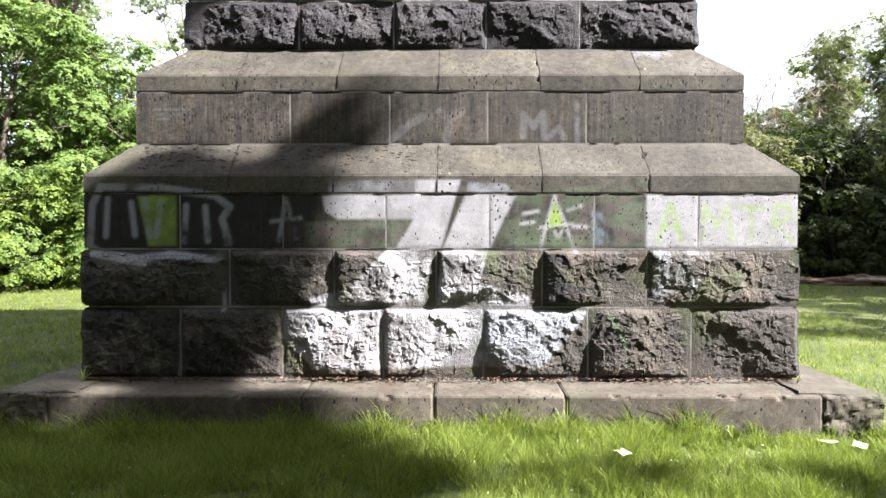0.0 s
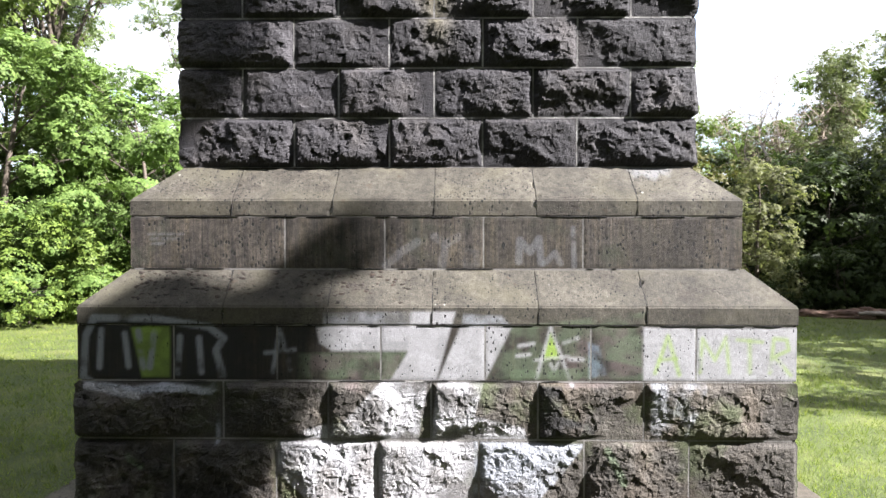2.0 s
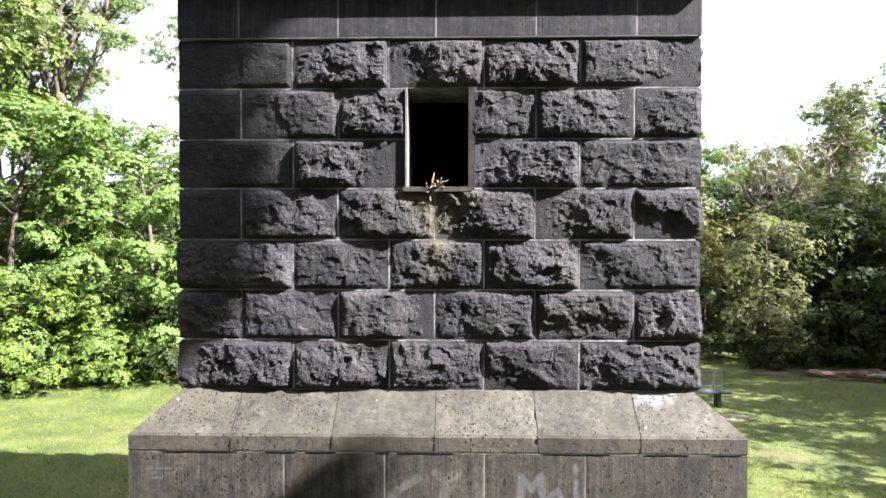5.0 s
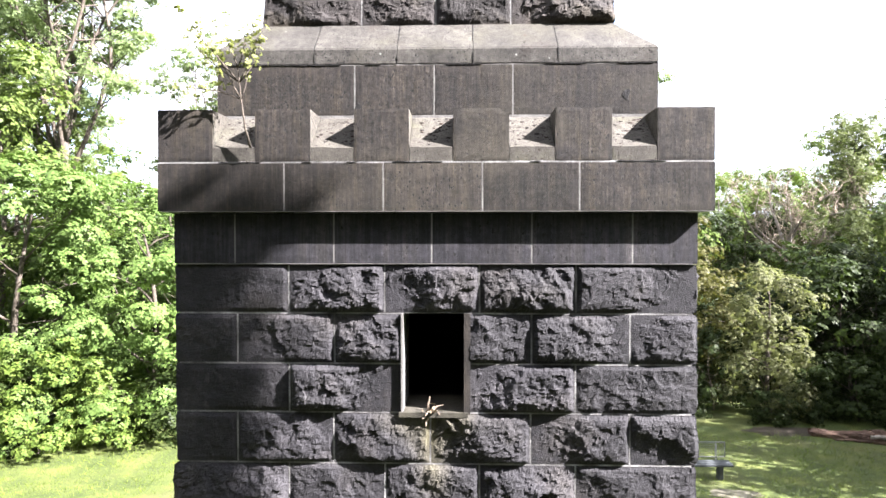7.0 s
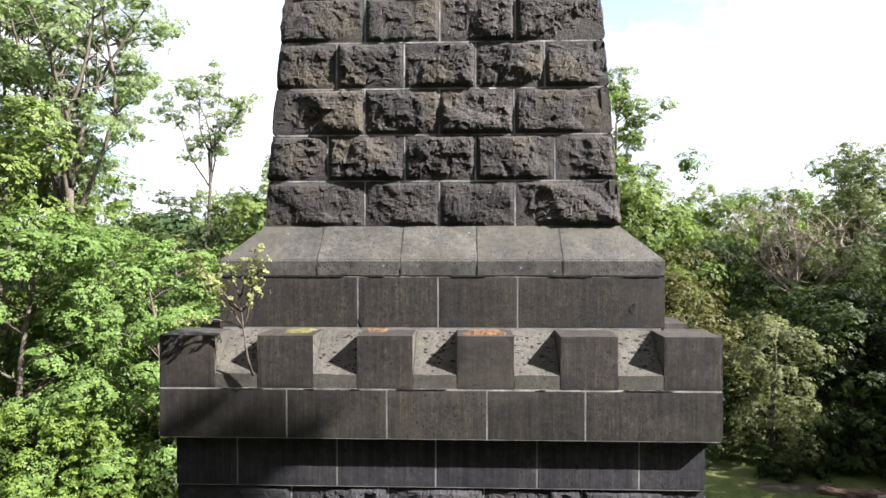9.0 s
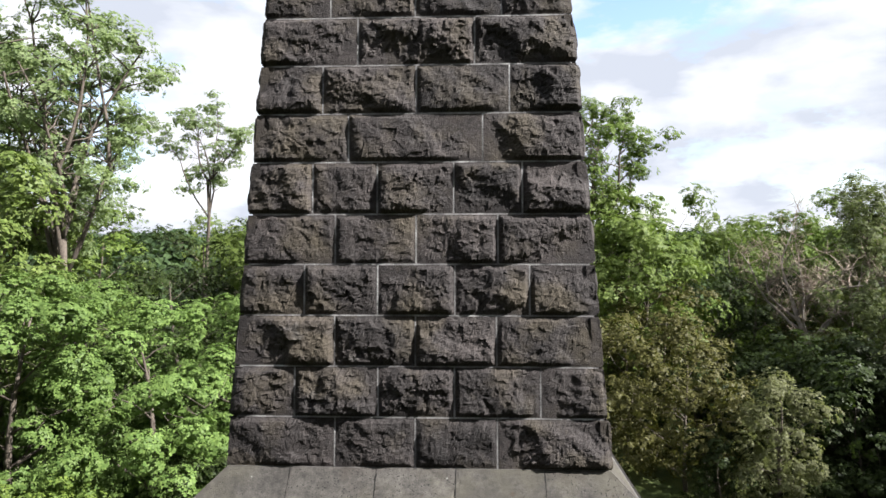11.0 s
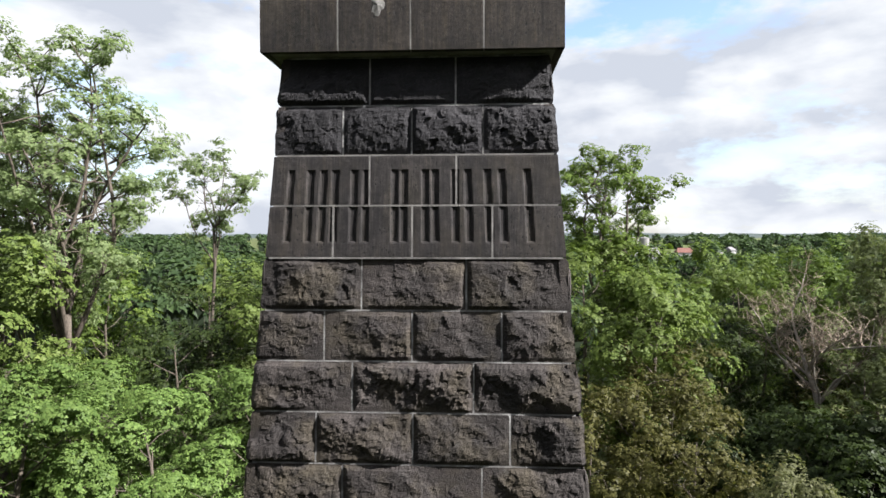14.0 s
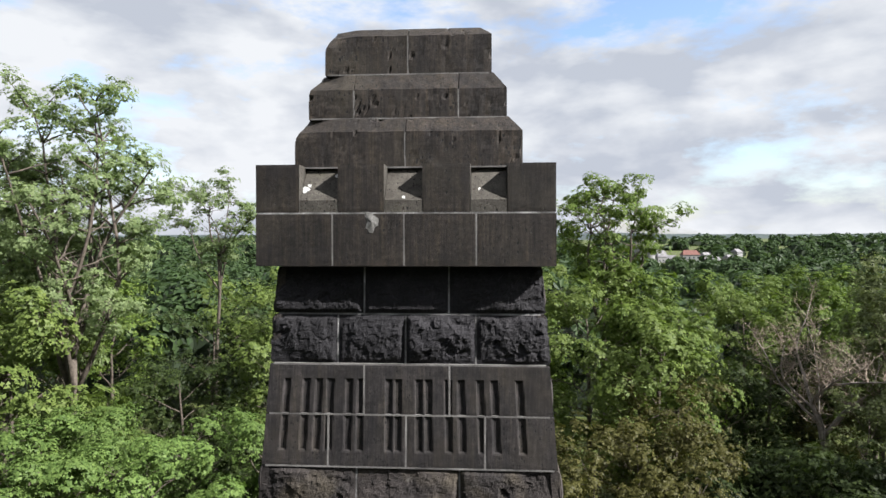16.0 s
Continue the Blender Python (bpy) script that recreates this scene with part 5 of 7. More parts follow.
def grass(name, n, region, tall, wide, seed, label):
    rng = np.random.RandomState(seed)
    x0, x1, y0, y1 = region
    x, y = rng.uniform(x0, x1, n), rng.uniform(y0, y1, n)
    if name == "grass_lawn":      # the thick sward thins out away from the plinth
        far = rng.rand(n) < 0.22
        y = np.where(far, 3.3 - 3.2 * rng.rand(n) ** 2, y)
        x = np.where(far, x * 1.5, x)
    clump = fbm(x * 1.7, y * 1.7, seed, 3)
    keep = ~((x > -3.38) & (x < 3.2) & (y > 4.70) & (y < 11.2)) & (rng.uniform(-0.7, 0.6, n) < clump + 0.45)
    tuft = fbm(x * 8, y * 8, seed + 3, 2)
    keep &= rng.uniform(-0.45, 0.25, n) < tuft
    x, y, clump, tuft = x[keep], y[keep], clump[keep], tuft[keep]
    n = len(x)
    h = tall * rng.uniform(0.45, 1.25, n) * (1 + 0.9 * clump) * (1 + 0.9 * tuft)
    if name == "grass_edge":
        h = h * np.where(y > 4.62, 1.0, 0.6)
    a = rng.uniform(0, 2 * np.pi, n)
    lean = rng.normal(0, 0.6, (n, 2)) * h[:, None]
    z = ground_height(x, y)
    w = wide * rng.uniform(0.6, 1.3, n)
    dx, dy = np.cos(a) * w / 2, np.sin(a) * w / 2
    base_l, base_r = np.stack([x - dx, y - dy, z - 0.005], -1), np.stack([x + dx, y + dy, z - 0.005], -1)
    mid = np.stack([x + lean[:, 0] * 0.35, y + lean[:, 1] * 0.35, z + h * 0.6], -1)
    tip = np.stack([x + lean[:, 0], y + lean[:, 1], z + h], -1)
    wing = np.stack([dx, dy, 0 * dx], -1) * 0.8
    if name == "grass_edge":      # long blades bend over
        V = np.stack([base_l, base_r, mid + wing, mid - wing, tip], 1).reshape(-1, 3)
        F = [q for k in range(0, 5 * n, 5) for q in ((k, k + 1, k + 2, k + 3), (k + 3, k + 2, k + 4))]
    else:
        V, F = np.stack([base_l, base_r, tip], 1).reshape(-1, 3), np.arange(3 * n).reshape(n, 3).tolist()
    return tagged(part(name, V, F, BLADE), label, "grass", kind="stuff")


grass("grass_lawn", 210000, (-4.1, 4.1, 3.15, 4.75), 0.105, 0.0056, 11, "short sunlit lawn grass in front of the tower")
grass("grass_clearing", 16000, (-9, 9, -5, 3.15), 0.06, 0.009, 16, "mown grass of the clearing")
grass("grass_edge", 26000, (-3.6, 3.6, 4.44, 4.68), 0.17, 0.0042, 12, "longer grass tufts along the foot of the plinth")
grass("grass_meadow", 60000, (-14, -2.6, 4.7, 21), 0.075, 0.010, 13, "meadow grass beside the tower")
grass("grass_meadow", 60000, (2.6, 14.5, 4.7, 22), 0.075, 0.010, 14, "meadow grass beside the tower")


grass("grass_meadow", 34000, (-7.0, -3.3, 4.7, 13), 0.07, 0.0055, 17, "longer meadow grass close to the tower's side")
grass("grass_meadow", 34000, (3.15, 7.0, 4.7, 13), 0.07, 0.0055, 18, "longer meadow grass close to the tower's side")


def daisies():
    """Tiny white flower heads scattered through the lawn."""
    rng = np.random.RandomState(19)
    V, F = [], []
    for _ in range(130):
        x, y = rng.uniform(-3.4, 2.6), 3.1 + 1.3 * rng.rand() ** 1.5
        z = float(ground_height(np.array(x), np.array(y))) + rng.uniform(0.045, 0.085)
        r, t = rng.uniform(0.004, 0.0075), rng.normal(0, 0.3, 2)
        n = len(V)
        V.append((x, y, z + 0.002))
        for k in range(9):
            a = 2 * math.pi * k / 9
            q = r * (1.0 if k % 2 else 0.75)
            V.append((x + q * math.cos(a), y + q * math.sin(a), z + q * (t[0] * math.cos(a) + t[1] * math.sin(a))))
        F += [[n, n + 1 + k, n + 1 + (k + 1) % 9] for k in range(9)]
    tagged(part("daisies", V, F, PETAL), "tiny white daisy heads scattered in the lawn", "flowers", kind="stuff")


PETAL = surface("daisy_petals", ((0.3, (0.5, 0.5, 0.46)), (0.7, (0.7, 0.7, 0.66))), scale=20)
daisies()


# ---- trees ----
def tube(points, radii, sides=7):
    P = np.asarray(points, float)
    n = len(P)
    V, F = [], []
    for k in range(n):
        d = unit(P[min(k + 1, n - 1)] - P[max(k - 1, 0)])
        ref = np.array([1.0, 0, 0]) if abs(d[0]) < 0.8 else np.array([0, 1.0, 0])
        s = unit(np.cross(d, ref))
        t = np.cross(d, s)
        for j in range(sides):
            a = 2 * math.pi * j / sides
            V.append(P[k] + radii[k] * (math.cos(a) * s + math.sin(a) * t))
    for k in range(n - 1):
        for j in range(sides):
            a, b = k * sides + j, k * sides + (j + 1) % sides
            F.append([a, b, b + sides, a + sides])
    F.append(list(range(sides))[::-1])
    F.append([(n - 1) * sides + j for j in range(sides)])
    return V, F


def crooked(rng, start, direction, length, steps, wander, rise):
    """A wandering line of points."""
    P, d = [np.asarray(start, float)], unit(np.asarray(direction, float))
    for _ in range(steps):
        d = unit(d + rng.normal(0, wander, 3) + np.array([0, 0, rise]))
        P.append(P[-1] + d * length / steps)
    return np.array(P)


def skeleton_of(rng, height, radius, trunk_r, limbs, low, spread, rise, sway=0.06, peak=0.35):
    """Trunk, limbs and twigs as tubes, and the places and sizes of the leaf clumps."""
    pieces, clumps = [], []
    trunk = crooked(rng, (0, 0, -0.15), (0, 0, 1), height * 0.93, 9, sway, 0.15)
    pieces.append(tube(trunk, [trunk_r * (1 - 0.85 * k / 9) for k in range(10)], 9))
    for i in range(limbs):
        f = low + (0.97 - low) * (i + rng.uniform(0, 0.8)) / limbs
        k = min(8, int(f * 9))
        at = trunk[k] + (trunk[k + 1] - trunk[k]) * (f * 9 - k)
        az = i * 2.399 + rng.uniform(-0.4, 0.4)
        up = spread + rng.uniform(-0.15, 0.25) + 0.6 * max(0, f - 0.6)
        reach = radius * rng.uniform(0.65, 1.1) * math.sqrt(max(0.12, 1 - ((f - (low + peak * (1 - low))) / (1.02 - low)) ** 2))
        limb = crooked(rng, at, (math.cos(az), math.sin(az), up), reach, 5, 0.16, rise)
        r0 = trunk_r * (1 - 0.8 * f) * 0.5
        pieces.append(tube(limb, [r0 * (1 - 0.16 * j) for j in range(6)], 5))
        for j in (2, 3, 4, 5):
            clumps.append((limb[j], 0.55 + 0.25 * rng.rand()))
            for _ in range(2):
                tw = crooked(rng, limb[j], (*rng.normal(0, 1, 2), rng.uniform(-0.1, 0.8)), reach * rng.uniform(0.25, 0.5), 3, 0.2, 0.05)
                pieces.append(tube(tw, [r0 * 0.32, r0 * 0.24, r0 * 0.15, r0 * 0.07], 4))
                clumps.append((tw[2], 0.55 + 0.2 * rng.rand()))
                clumps.append((tw[3], 0.45 + 0.25 * rng.rand()))
    clumps.append((trunk[-1], 0.7))
    return pieces, clumps


def parted(rng, clumps, size, apart):
    """The clumps that keep their distance from one another, so that gaps stay between the tufts."""
    C = np.array([c for c, _ in clumps])
    R = np.array([r for _, r in clumps]) * size
    heart, kept = C.mean(0), []
    out = np.linalg.norm((C - heart) / (C.std(0) + 1e-6), axis=1)
    order = rng.permutation(len(C))
    for k in order[out[order] > np.quantile(out, 0.4)] if apart > 0.3 else order:
        if not kept or np.min(np.linalg.norm((C[kept] - C[k]) * np.array([1, 1, 1.25]), axis=1) / (R[kept] + R[k])) > apart:
            kept.append(int(k))
    C, R = C[kept], R[kept]
    if apart > 0.3:      # no tuft hangs alone in the air
        near = np.linalg.norm(C[:, None] - C[None], axis=2) / (R[:, None] + R[None]) + 99 * np.eye(len(C))
        C, R = C[near.min(1) < 1.25], R[near.min(1) < 1.25]
    return C, R


def foliage(rng, clumps, n, size, length, width, droop=0.2, flat=0.65, apart=0.0):
    """Tufts of leafy sprays: round each clump stand small rosettes of drooping three-cornered blades, turned outward, with gaps between the tufts."""
    C, R = parted(rng, clumps, size, apart)
    heart = C.mean(0)
    m, per = max(1, n // 5), 5
    k = rng.choice(len(C), m, p=R ** 2 / np.sum(R ** 2))
    d = unit(rng.normal(0, 1, (m, 3)) + np.array([0, 0, 0.35]))
    lobes = unit(rng.normal(0, 1, (len(C), 6, 3)) + np.array([0, 0, 0.25]))
    lump = np.max(np.einsum("nj,nlj->nl", d, lobes[k]), axis=1)
    r = R[k] * (0.45 + 0.68 * smoothstep(0.55, 1.0, lump)) * np.where(rng.rand(m) < 0.85, rng.uniform(0.9, 1.05, m), rng.uniform(0.4, 0.9, m))
    node = C[k] + d * r[:, None] * np.array([1, 1, flat])
    face = unit(np.array([0, 0, 0.45]) + d + 0.4 * unit(node - heart) + rng.normal(0, 0.2, (m, 3)))
    one = unit(np.cross(face, rng.normal(0, 1, (m, 3))))
    two = np.cross(face, one)
    turn = (np.arange(per) * 2 * np.pi / per)[None, :] + rng.uniform(-0.4, 0.4, (m, per))
    along = np.cos(turn)[..., None] * one[:, None] + np.sin(turn)[..., None] * two[:, None] + (0.3 * d - 0.2 * face)[:, None] + np.array([0, 0, -droop]) + rng.normal(0, 0.12, (m, per, 3))
    along = unit(along.reshape(-1, 3))
    side = unit(np.cross(np.repeat(face, per, 0) + rng.normal(0, 0.18, (m * per, 3)), along))
    s = (rng.uniform(0.7, 1.25, (m, 1)) * rng.uniform(0.75, 1.2, (m, per))).reshape(-1, 1)
    root = np.repeat(node, per, 0)
    tip, wide = root + along * length * s, np.where(rng.rand(m * per, 1) < 0.6, 0.28, 0.75)
    mid = root + along * length * s * wide
    V = np.stack([mid - side * width * s * 0.6, mid + side * width * s * 0.6, np.where(wide < 0.5, tip, root)], 1).reshape(-1, 3)
    return V, np.arange(len(V)).reshape(-1, 3)


def plant(name, label, category, seed, height, radius, trunk_r, limbs, low, spread, rise, leaves, clump, length, width, leaf_mat, bark=None, group="", droop=0.2, extra=0, extra_r=1.0, flat=0.65, sway=0.06, peak=0.35, apart=0.42):
    rng = np.random.RandomState(seed)
    pieces, clumps = skeleton_of(rng, height, radius, trunk_r, limbs, low, spread, rise, sway, peak)
    for _ in range(extra):   # foliage down to the ground, for edge-of-wood shrubs
        a, z = rng.uniform(0, 2 * math.pi), rng.uniform(0.08, 0.78) ** 1.1 * height
        rr = radius * rng.uniform(0.55, 1.0) * extra_r * math.sqrt(max(0.05, 1 - (z / height) ** 2))
        clumps.append((np.array([math.cos(a) * rr, math.sin(a) * rr, z]), rng.uniform(0.5, 0.85)))
    ob = tagged(new(name), label, category, group)
    V, F = joined(*pieces)
    part("trunk", V, F, bark or BARK, ob, smooth=True)
    if leaves:
        V, F = foliage(rng, clumps, leaves, clump, length, width, droop, flat, apart)
        part("crown", V, F.tolist(), leaf_mat, ob)
    return ob


def put(ob, places):
    """The thing at the first place, copies at the others: x, y, turn in degrees, scale."""
    x, y, turn, s = places[0]
    ob.matrix_basis = pose(x, y, float(ground_height(np.array(x), np.array(y))), 0, 0, turn) @ Matrix.Diagonal((s, s, s, 1))
    for x, y, turn, q in places[1:]:
        c = copy_thing(ob, pose(x, y, float(ground_height(np.array(x), np.array(y))), 0, 0, turn))
        c.scale = (q, q, q)


def robinia(label, seed, height, fork, reach, dome, leaders, trunk_r, leaves, clump, length, leaf_mat, lean=(0.0, 0.0), flat=0.55, wander=0.13, name="robinia_tree"):
    """A bare trunk that forks into steep crooked leaders under an umbrella of loose foliage pads."""
    rng = np.random.RandomState(seed)
    trunk = crooked(rng, (0, 0, -0.15), (lean[0], lean[1], 1), fork, 6, 0.05, 0.05)
    pieces, clumps = [tube(trunk, [trunk_r * (1 - 0.07 * k) for k in range(7)], 9)], []
    for i in range(leaders):
        az, out = i * 2.399 + rng.uniform(-0.3, 0.3), reach * math.sqrt((i + 0.5) / leaders)
        start = trunk[6] if i % 2 else trunk[5]
        top = height - dome * (out / reach) ** 2 * rng.uniform(0.7, 1.0)
        end = np.array([trunk[6][0] + math.cos(az) * out * 0.8, trunk[6][1] + math.sin(az) * out * 0.8, top - 1.2])
        d = end - start
        stem = crooked(rng, start, d + np.array([0, 0, 0.5]), np.linalg.norm(d), 8, wander, 0.02)
        stem += (end - stem[-1]) * np.linspace(0, 1, 9)[:, None]
        r0 = trunk_r * 0.42
        pieces.append(tube(stem, [r0 * (1 - 0.09 * k) for k in range(9)], 6))
        for j in range(3 if i % 3 else 2, 9):
            for _ in range(3):
                b = rng.uniform(0, 6.28)
                tw = crooked(rng, stem[j], (math.cos(b), math.sin(b), rng.uniform(0.15, 0.9)), reach * rng.uniform(0.22, 0.5), 4, 0.2, 0.03)
                pieces.append(tube(tw, [r0 * 0.35, r0 * 0.3, r0 * 0.2, r0 * 0.13, r0 * 0.06], 4))
                clumps += [(tw[k], 0.45 + 0.3 * rng.rand()) for k in (2, 3, 4)]
        clumps.append((stem[8], 0.7))
    ob = tagged(new(name), label, "tree")
    part("trunk", *joined(*pieces), BARK, ob, smooth=True)
    V, F = foliage(rng, clumps, leaves, clump, length, length * 0.5, 0.3, flat, 0.45)
    part("crown", V, F.tolist(), leaf_mat, ob)
    return ob


put(robinia("tall robinia with an airy umbrella crown over forked bare stems", 61, 22.0, 10.5, 4.4, 4.6, 8, 0.25, 34000, 1.05, 0.15, LEAF_AIRY, flat=0.6),
    [(-16.2, 26.2, 40, 1.03), (-20.2, 27.0, 170, 0.93), (-18.0, 28.6, 290, 0.9)])
put(robinia("slender leaning young robinia standing above the wood", 62, 20.2, 14.6, 3.5, 3.2, 6, 0.15, 9000, 0.9, 0.19, LEAF_AIRY, lean=(0.05, 0)), [(-17.8, 43.0, 0, 1.0)])
put(robinia("gnarled tree with chunky foliage pads on contorted dark limbs", 63, 20.0, 11.0, 4.4, 4.0, 8, 0.24, 28000, 1.25, 0.19, LEAF_MID, wander=0.34, flat=0.6, name="gnarled_tree"), [(8.0, 42.0, 250, 1.0)])
put(plant("edge_tree", "bushy light green tree leafed down to the lawn", "tree", 24, 8.4, 3.1, 0.17, 12, 0.2, 0.55, 0.04, 52000, 1.5, 0.145, 0.070, LEAF_LIGHT, group="trees along the lawn", extra=64, droop=0.45, flat=0.56, apart=0.66),
    [(-14.6, 20.6, 0, 1.05), (-10.9, 22.4, 130, 0.95), (-17.6, 18.2, 250, 1.1), (-8.6, 26.0, 60, 0.92), (-13.9, 24.6, 200, 1.0)])
put(plant("wood_tree", "leafy green tree of the wood behind the tower", "tree", 25, 11.3, 3.8, 0.20, 14, 0.3, 0.5, 0.04, 25000, 2.0, 0.19, 0.11, LEAF_MID, group="trees of the wood", extra=20, extra_r=0.9, flat=0.7, apart=0.62),
    [(-21.5, 30, 0, 1.05), (-24, 41, 280, 1.0), (-10, 45, 30, 1.02), (-29, 33, 100, 1.15), (10.8, 39.6, 280, 1.04), (26.5, 42, 120, 1.05), (5, 52, 45, 0.95), (26, 53.5, 160, 0.95), (28.8, 56.5, 60, 1.0), (24.2, 58.0, 200, 0.95)])
# unseen trees added round the path to keep sky light off the tower
put(plant("wood_tree", "tall dark leafy tree added out of view to block sky", "tree", 36, 20.5, 5.4, 0.34, 15, 0.18, 0.5, 0.04, 3200, 2.1, 0.85, 0.42, LEAF_DARK, group="trees of the wood", extra=40, extra_r=0.95),
    [(-20, -9, 0, 1.0), (-14.5, -10, 90, 1.08), (-9, -10, 180, 1.0), (-3.5, -11.5, 270, 1.1), (2.5, -11, 45, 1.05), (8, -12.5, 130, 1.0), (-11.5, -18, 20, 1.2), (-0.5, -19, 66, 1.2), (-21.5, -1, 200, 1.0), (-22, 6.5, 10, 0.9), (13.5, -14.5, 77, 1.0), (10.5, -8.5, 150, 0.8), (15.5, -8.0, 210, 0.85), (20.5, -9.5, 30, 0.9)])
put(plant("wood_tree", "yellow-green leafy tree of the wood behind the tower", "tree", 35, 11.2, 3.7, 0.20, 15, 0.3, 0.55, 0.04, 25000, 1.9, 0.185, 0.105, LEAF_LIME, group="trees of the wood", extra=22, extra_r=0.9, peak=0.5, flat=0.7, apart=0.62),
    [(-9.6, 36, 70, 0.98), (-18.4, 25.0, 120, 1.06), (-19, 51, 190, 1.0), (9.2, 36, 250, 0.92), (7.0, 38.6, 20, 1.08), (19.5, 48, 20, 0.95), (12.5, 52, 90, 0.9)])
# leaf colour holds the shade; copies beyond the right edge are unseen and cast more
put(plant("wood_tree", "leafy tree at the wood's edge, coloured as in shade", "tree", 26, 11.5, 3.4, 0.22, 13, 0.22, 0.45, 0.03, 22000, 1.7, 0.17, 0.09, LEAF_DARK, group="trees of the wood", extra=34, apart=0.5),
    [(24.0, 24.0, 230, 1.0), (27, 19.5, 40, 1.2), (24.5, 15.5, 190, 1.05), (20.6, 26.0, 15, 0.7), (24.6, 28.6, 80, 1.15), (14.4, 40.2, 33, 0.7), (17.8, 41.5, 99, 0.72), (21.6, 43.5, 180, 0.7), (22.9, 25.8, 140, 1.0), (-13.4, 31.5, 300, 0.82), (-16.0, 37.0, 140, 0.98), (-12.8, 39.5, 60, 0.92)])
put(plant("wood_tree", "grey-green leafy tree at the edge of the wood", "tree", 39, 11.5, 3.3, 0.2, 13, 0.22, 0.7, 0.05, 24000, 1.5, 0.16, 0.085, LEAF_SAGE, group="trees of the wood", extra=30, apart=0.5),
    [(25.2, 33.0, 120, 1.05), (18.6, 32.5, 80, 0.66), (29.5, 36.0, 200, 1.15)])
put(plant("poplar_tree", "upright grey-green poplar rising from the wood", "tree", 27, 14.5, 2.2, 0.18, 16, 0.25, 1.3, 0.12, 16000, 1.1, 0.17, 0.085, LEAF_SAGE, group="trees of the wood", apart=0.25),
    [(21.7, 37.0, 0, 0.94), (23.8, 39.0, 140, 1.0), (27.4, 40, 260, 1.05)])
put(plant("thicket_shrub", "tangled olive green shrub at the edge of the lawn", "shrub", 28, 5.6, 2.5, 0.10, 11, 0.12, 0.6, -0.02, 15000, 1.2, 0.15, 0.07, LEAF_OLIVE, group="shrubs along the lawn", extra=46, droop=0.5, apart=0.5),
    [(9.4, 27.6, 120, 1.05), (8.0, 32.0, 300, 1.1), (5.6, 29.5, 60, 1.1), (10.8, 35.0, 99, 1.3), (21.5, 42.0, 150, 1.1)])
put(plant("thicket_shrub", "upright straw-olive shrub in full sun at the edge of the lawn", "shrub", 34, 5.6, 1.55, 0.10, 13, 0.12, 0.8, 0.02, 22000, 0.85, 0.12, 0.05, LEAF_STRAW, group="shrubs along the lawn", extra=60, droop=0.6, flat=0.9, apart=0.6),
    [(11.7, 24.5, 0, 1.0)])
put(plant("low_shrub", "green low shrub skirting the lawn", "shrub", 33, 2.6, 1.7, 0.05, 8, 0.08, 0.6, 0.0, 11000, 0.9, 0.14, 0.07, LEAF_MID, group="shrubs along the lawn", extra=40),
    [(-12.9, 19.3, 0, 1.0), (-15.8, 17.6, 200, 1.1), (-11.2, 20.4, 300, 0.8)])
# dark shrubs fill places that lay in shade, the shade in their leaf colour
put(plant("low_shrub", "low shrub skirting the lawn, coloured dark as in shade", "shrub", 40, 2.6, 1.7, 0.05, 8, 0.08, 0.6, 0.0, 11000, 0.9, 0.14, 0.07, LEAF_DARK, group="shrubs along the lawn", extra=40),
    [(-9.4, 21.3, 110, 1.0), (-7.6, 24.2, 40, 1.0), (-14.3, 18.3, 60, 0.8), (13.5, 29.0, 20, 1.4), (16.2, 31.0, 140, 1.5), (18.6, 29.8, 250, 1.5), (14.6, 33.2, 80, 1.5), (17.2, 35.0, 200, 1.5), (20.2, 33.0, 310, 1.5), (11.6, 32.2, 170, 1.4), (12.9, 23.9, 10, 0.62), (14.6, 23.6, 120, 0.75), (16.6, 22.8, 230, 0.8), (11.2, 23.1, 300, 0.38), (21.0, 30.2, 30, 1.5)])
# the shade under the trees is put into the leaf colour here
put(plant("thicket_shrub", "shrub under the trees, shade put into its dark leaves", "shrub", 29, 4.2, 2.3, 0.08, 10, 0.1, 0.5, 0.0, 9000, 1.2, 0.18, 0.095, LEAF_DARK, group="shrubs along the lawn", extra=40, apart=0.5),
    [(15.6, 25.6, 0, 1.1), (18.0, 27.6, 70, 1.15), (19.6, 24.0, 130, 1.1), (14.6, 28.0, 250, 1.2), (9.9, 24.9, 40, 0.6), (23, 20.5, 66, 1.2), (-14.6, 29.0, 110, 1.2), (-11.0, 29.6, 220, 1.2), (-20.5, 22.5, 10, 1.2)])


# unseen shrubs added to shut out the low sky behind and beside the path
put(plant("thicket_shrub", "dense dark shrub added out of view to block low sky", "shrub", 38, 5.2, 2.9, 0.09, 8, 0.1, 0.5, 0.0, 2200, 1.25, 0.42, 0.22, LEAF_DARK, group="shrubs along the lawn", extra=40),
    [(-17, -6.5, 0, 1.0), (-12, -7, 50, 1.0), (-7, -7, 100, 1.05), (-2, -7.5, 150, 1.0), (3, -7.5, 200, 1.05), (8, -8, 250, 1.05), (17.5, -4.5, 300, 1.05), (-19.5, 1.5, 10, 1.05), (-19, 8.5, 40, 1.0)])


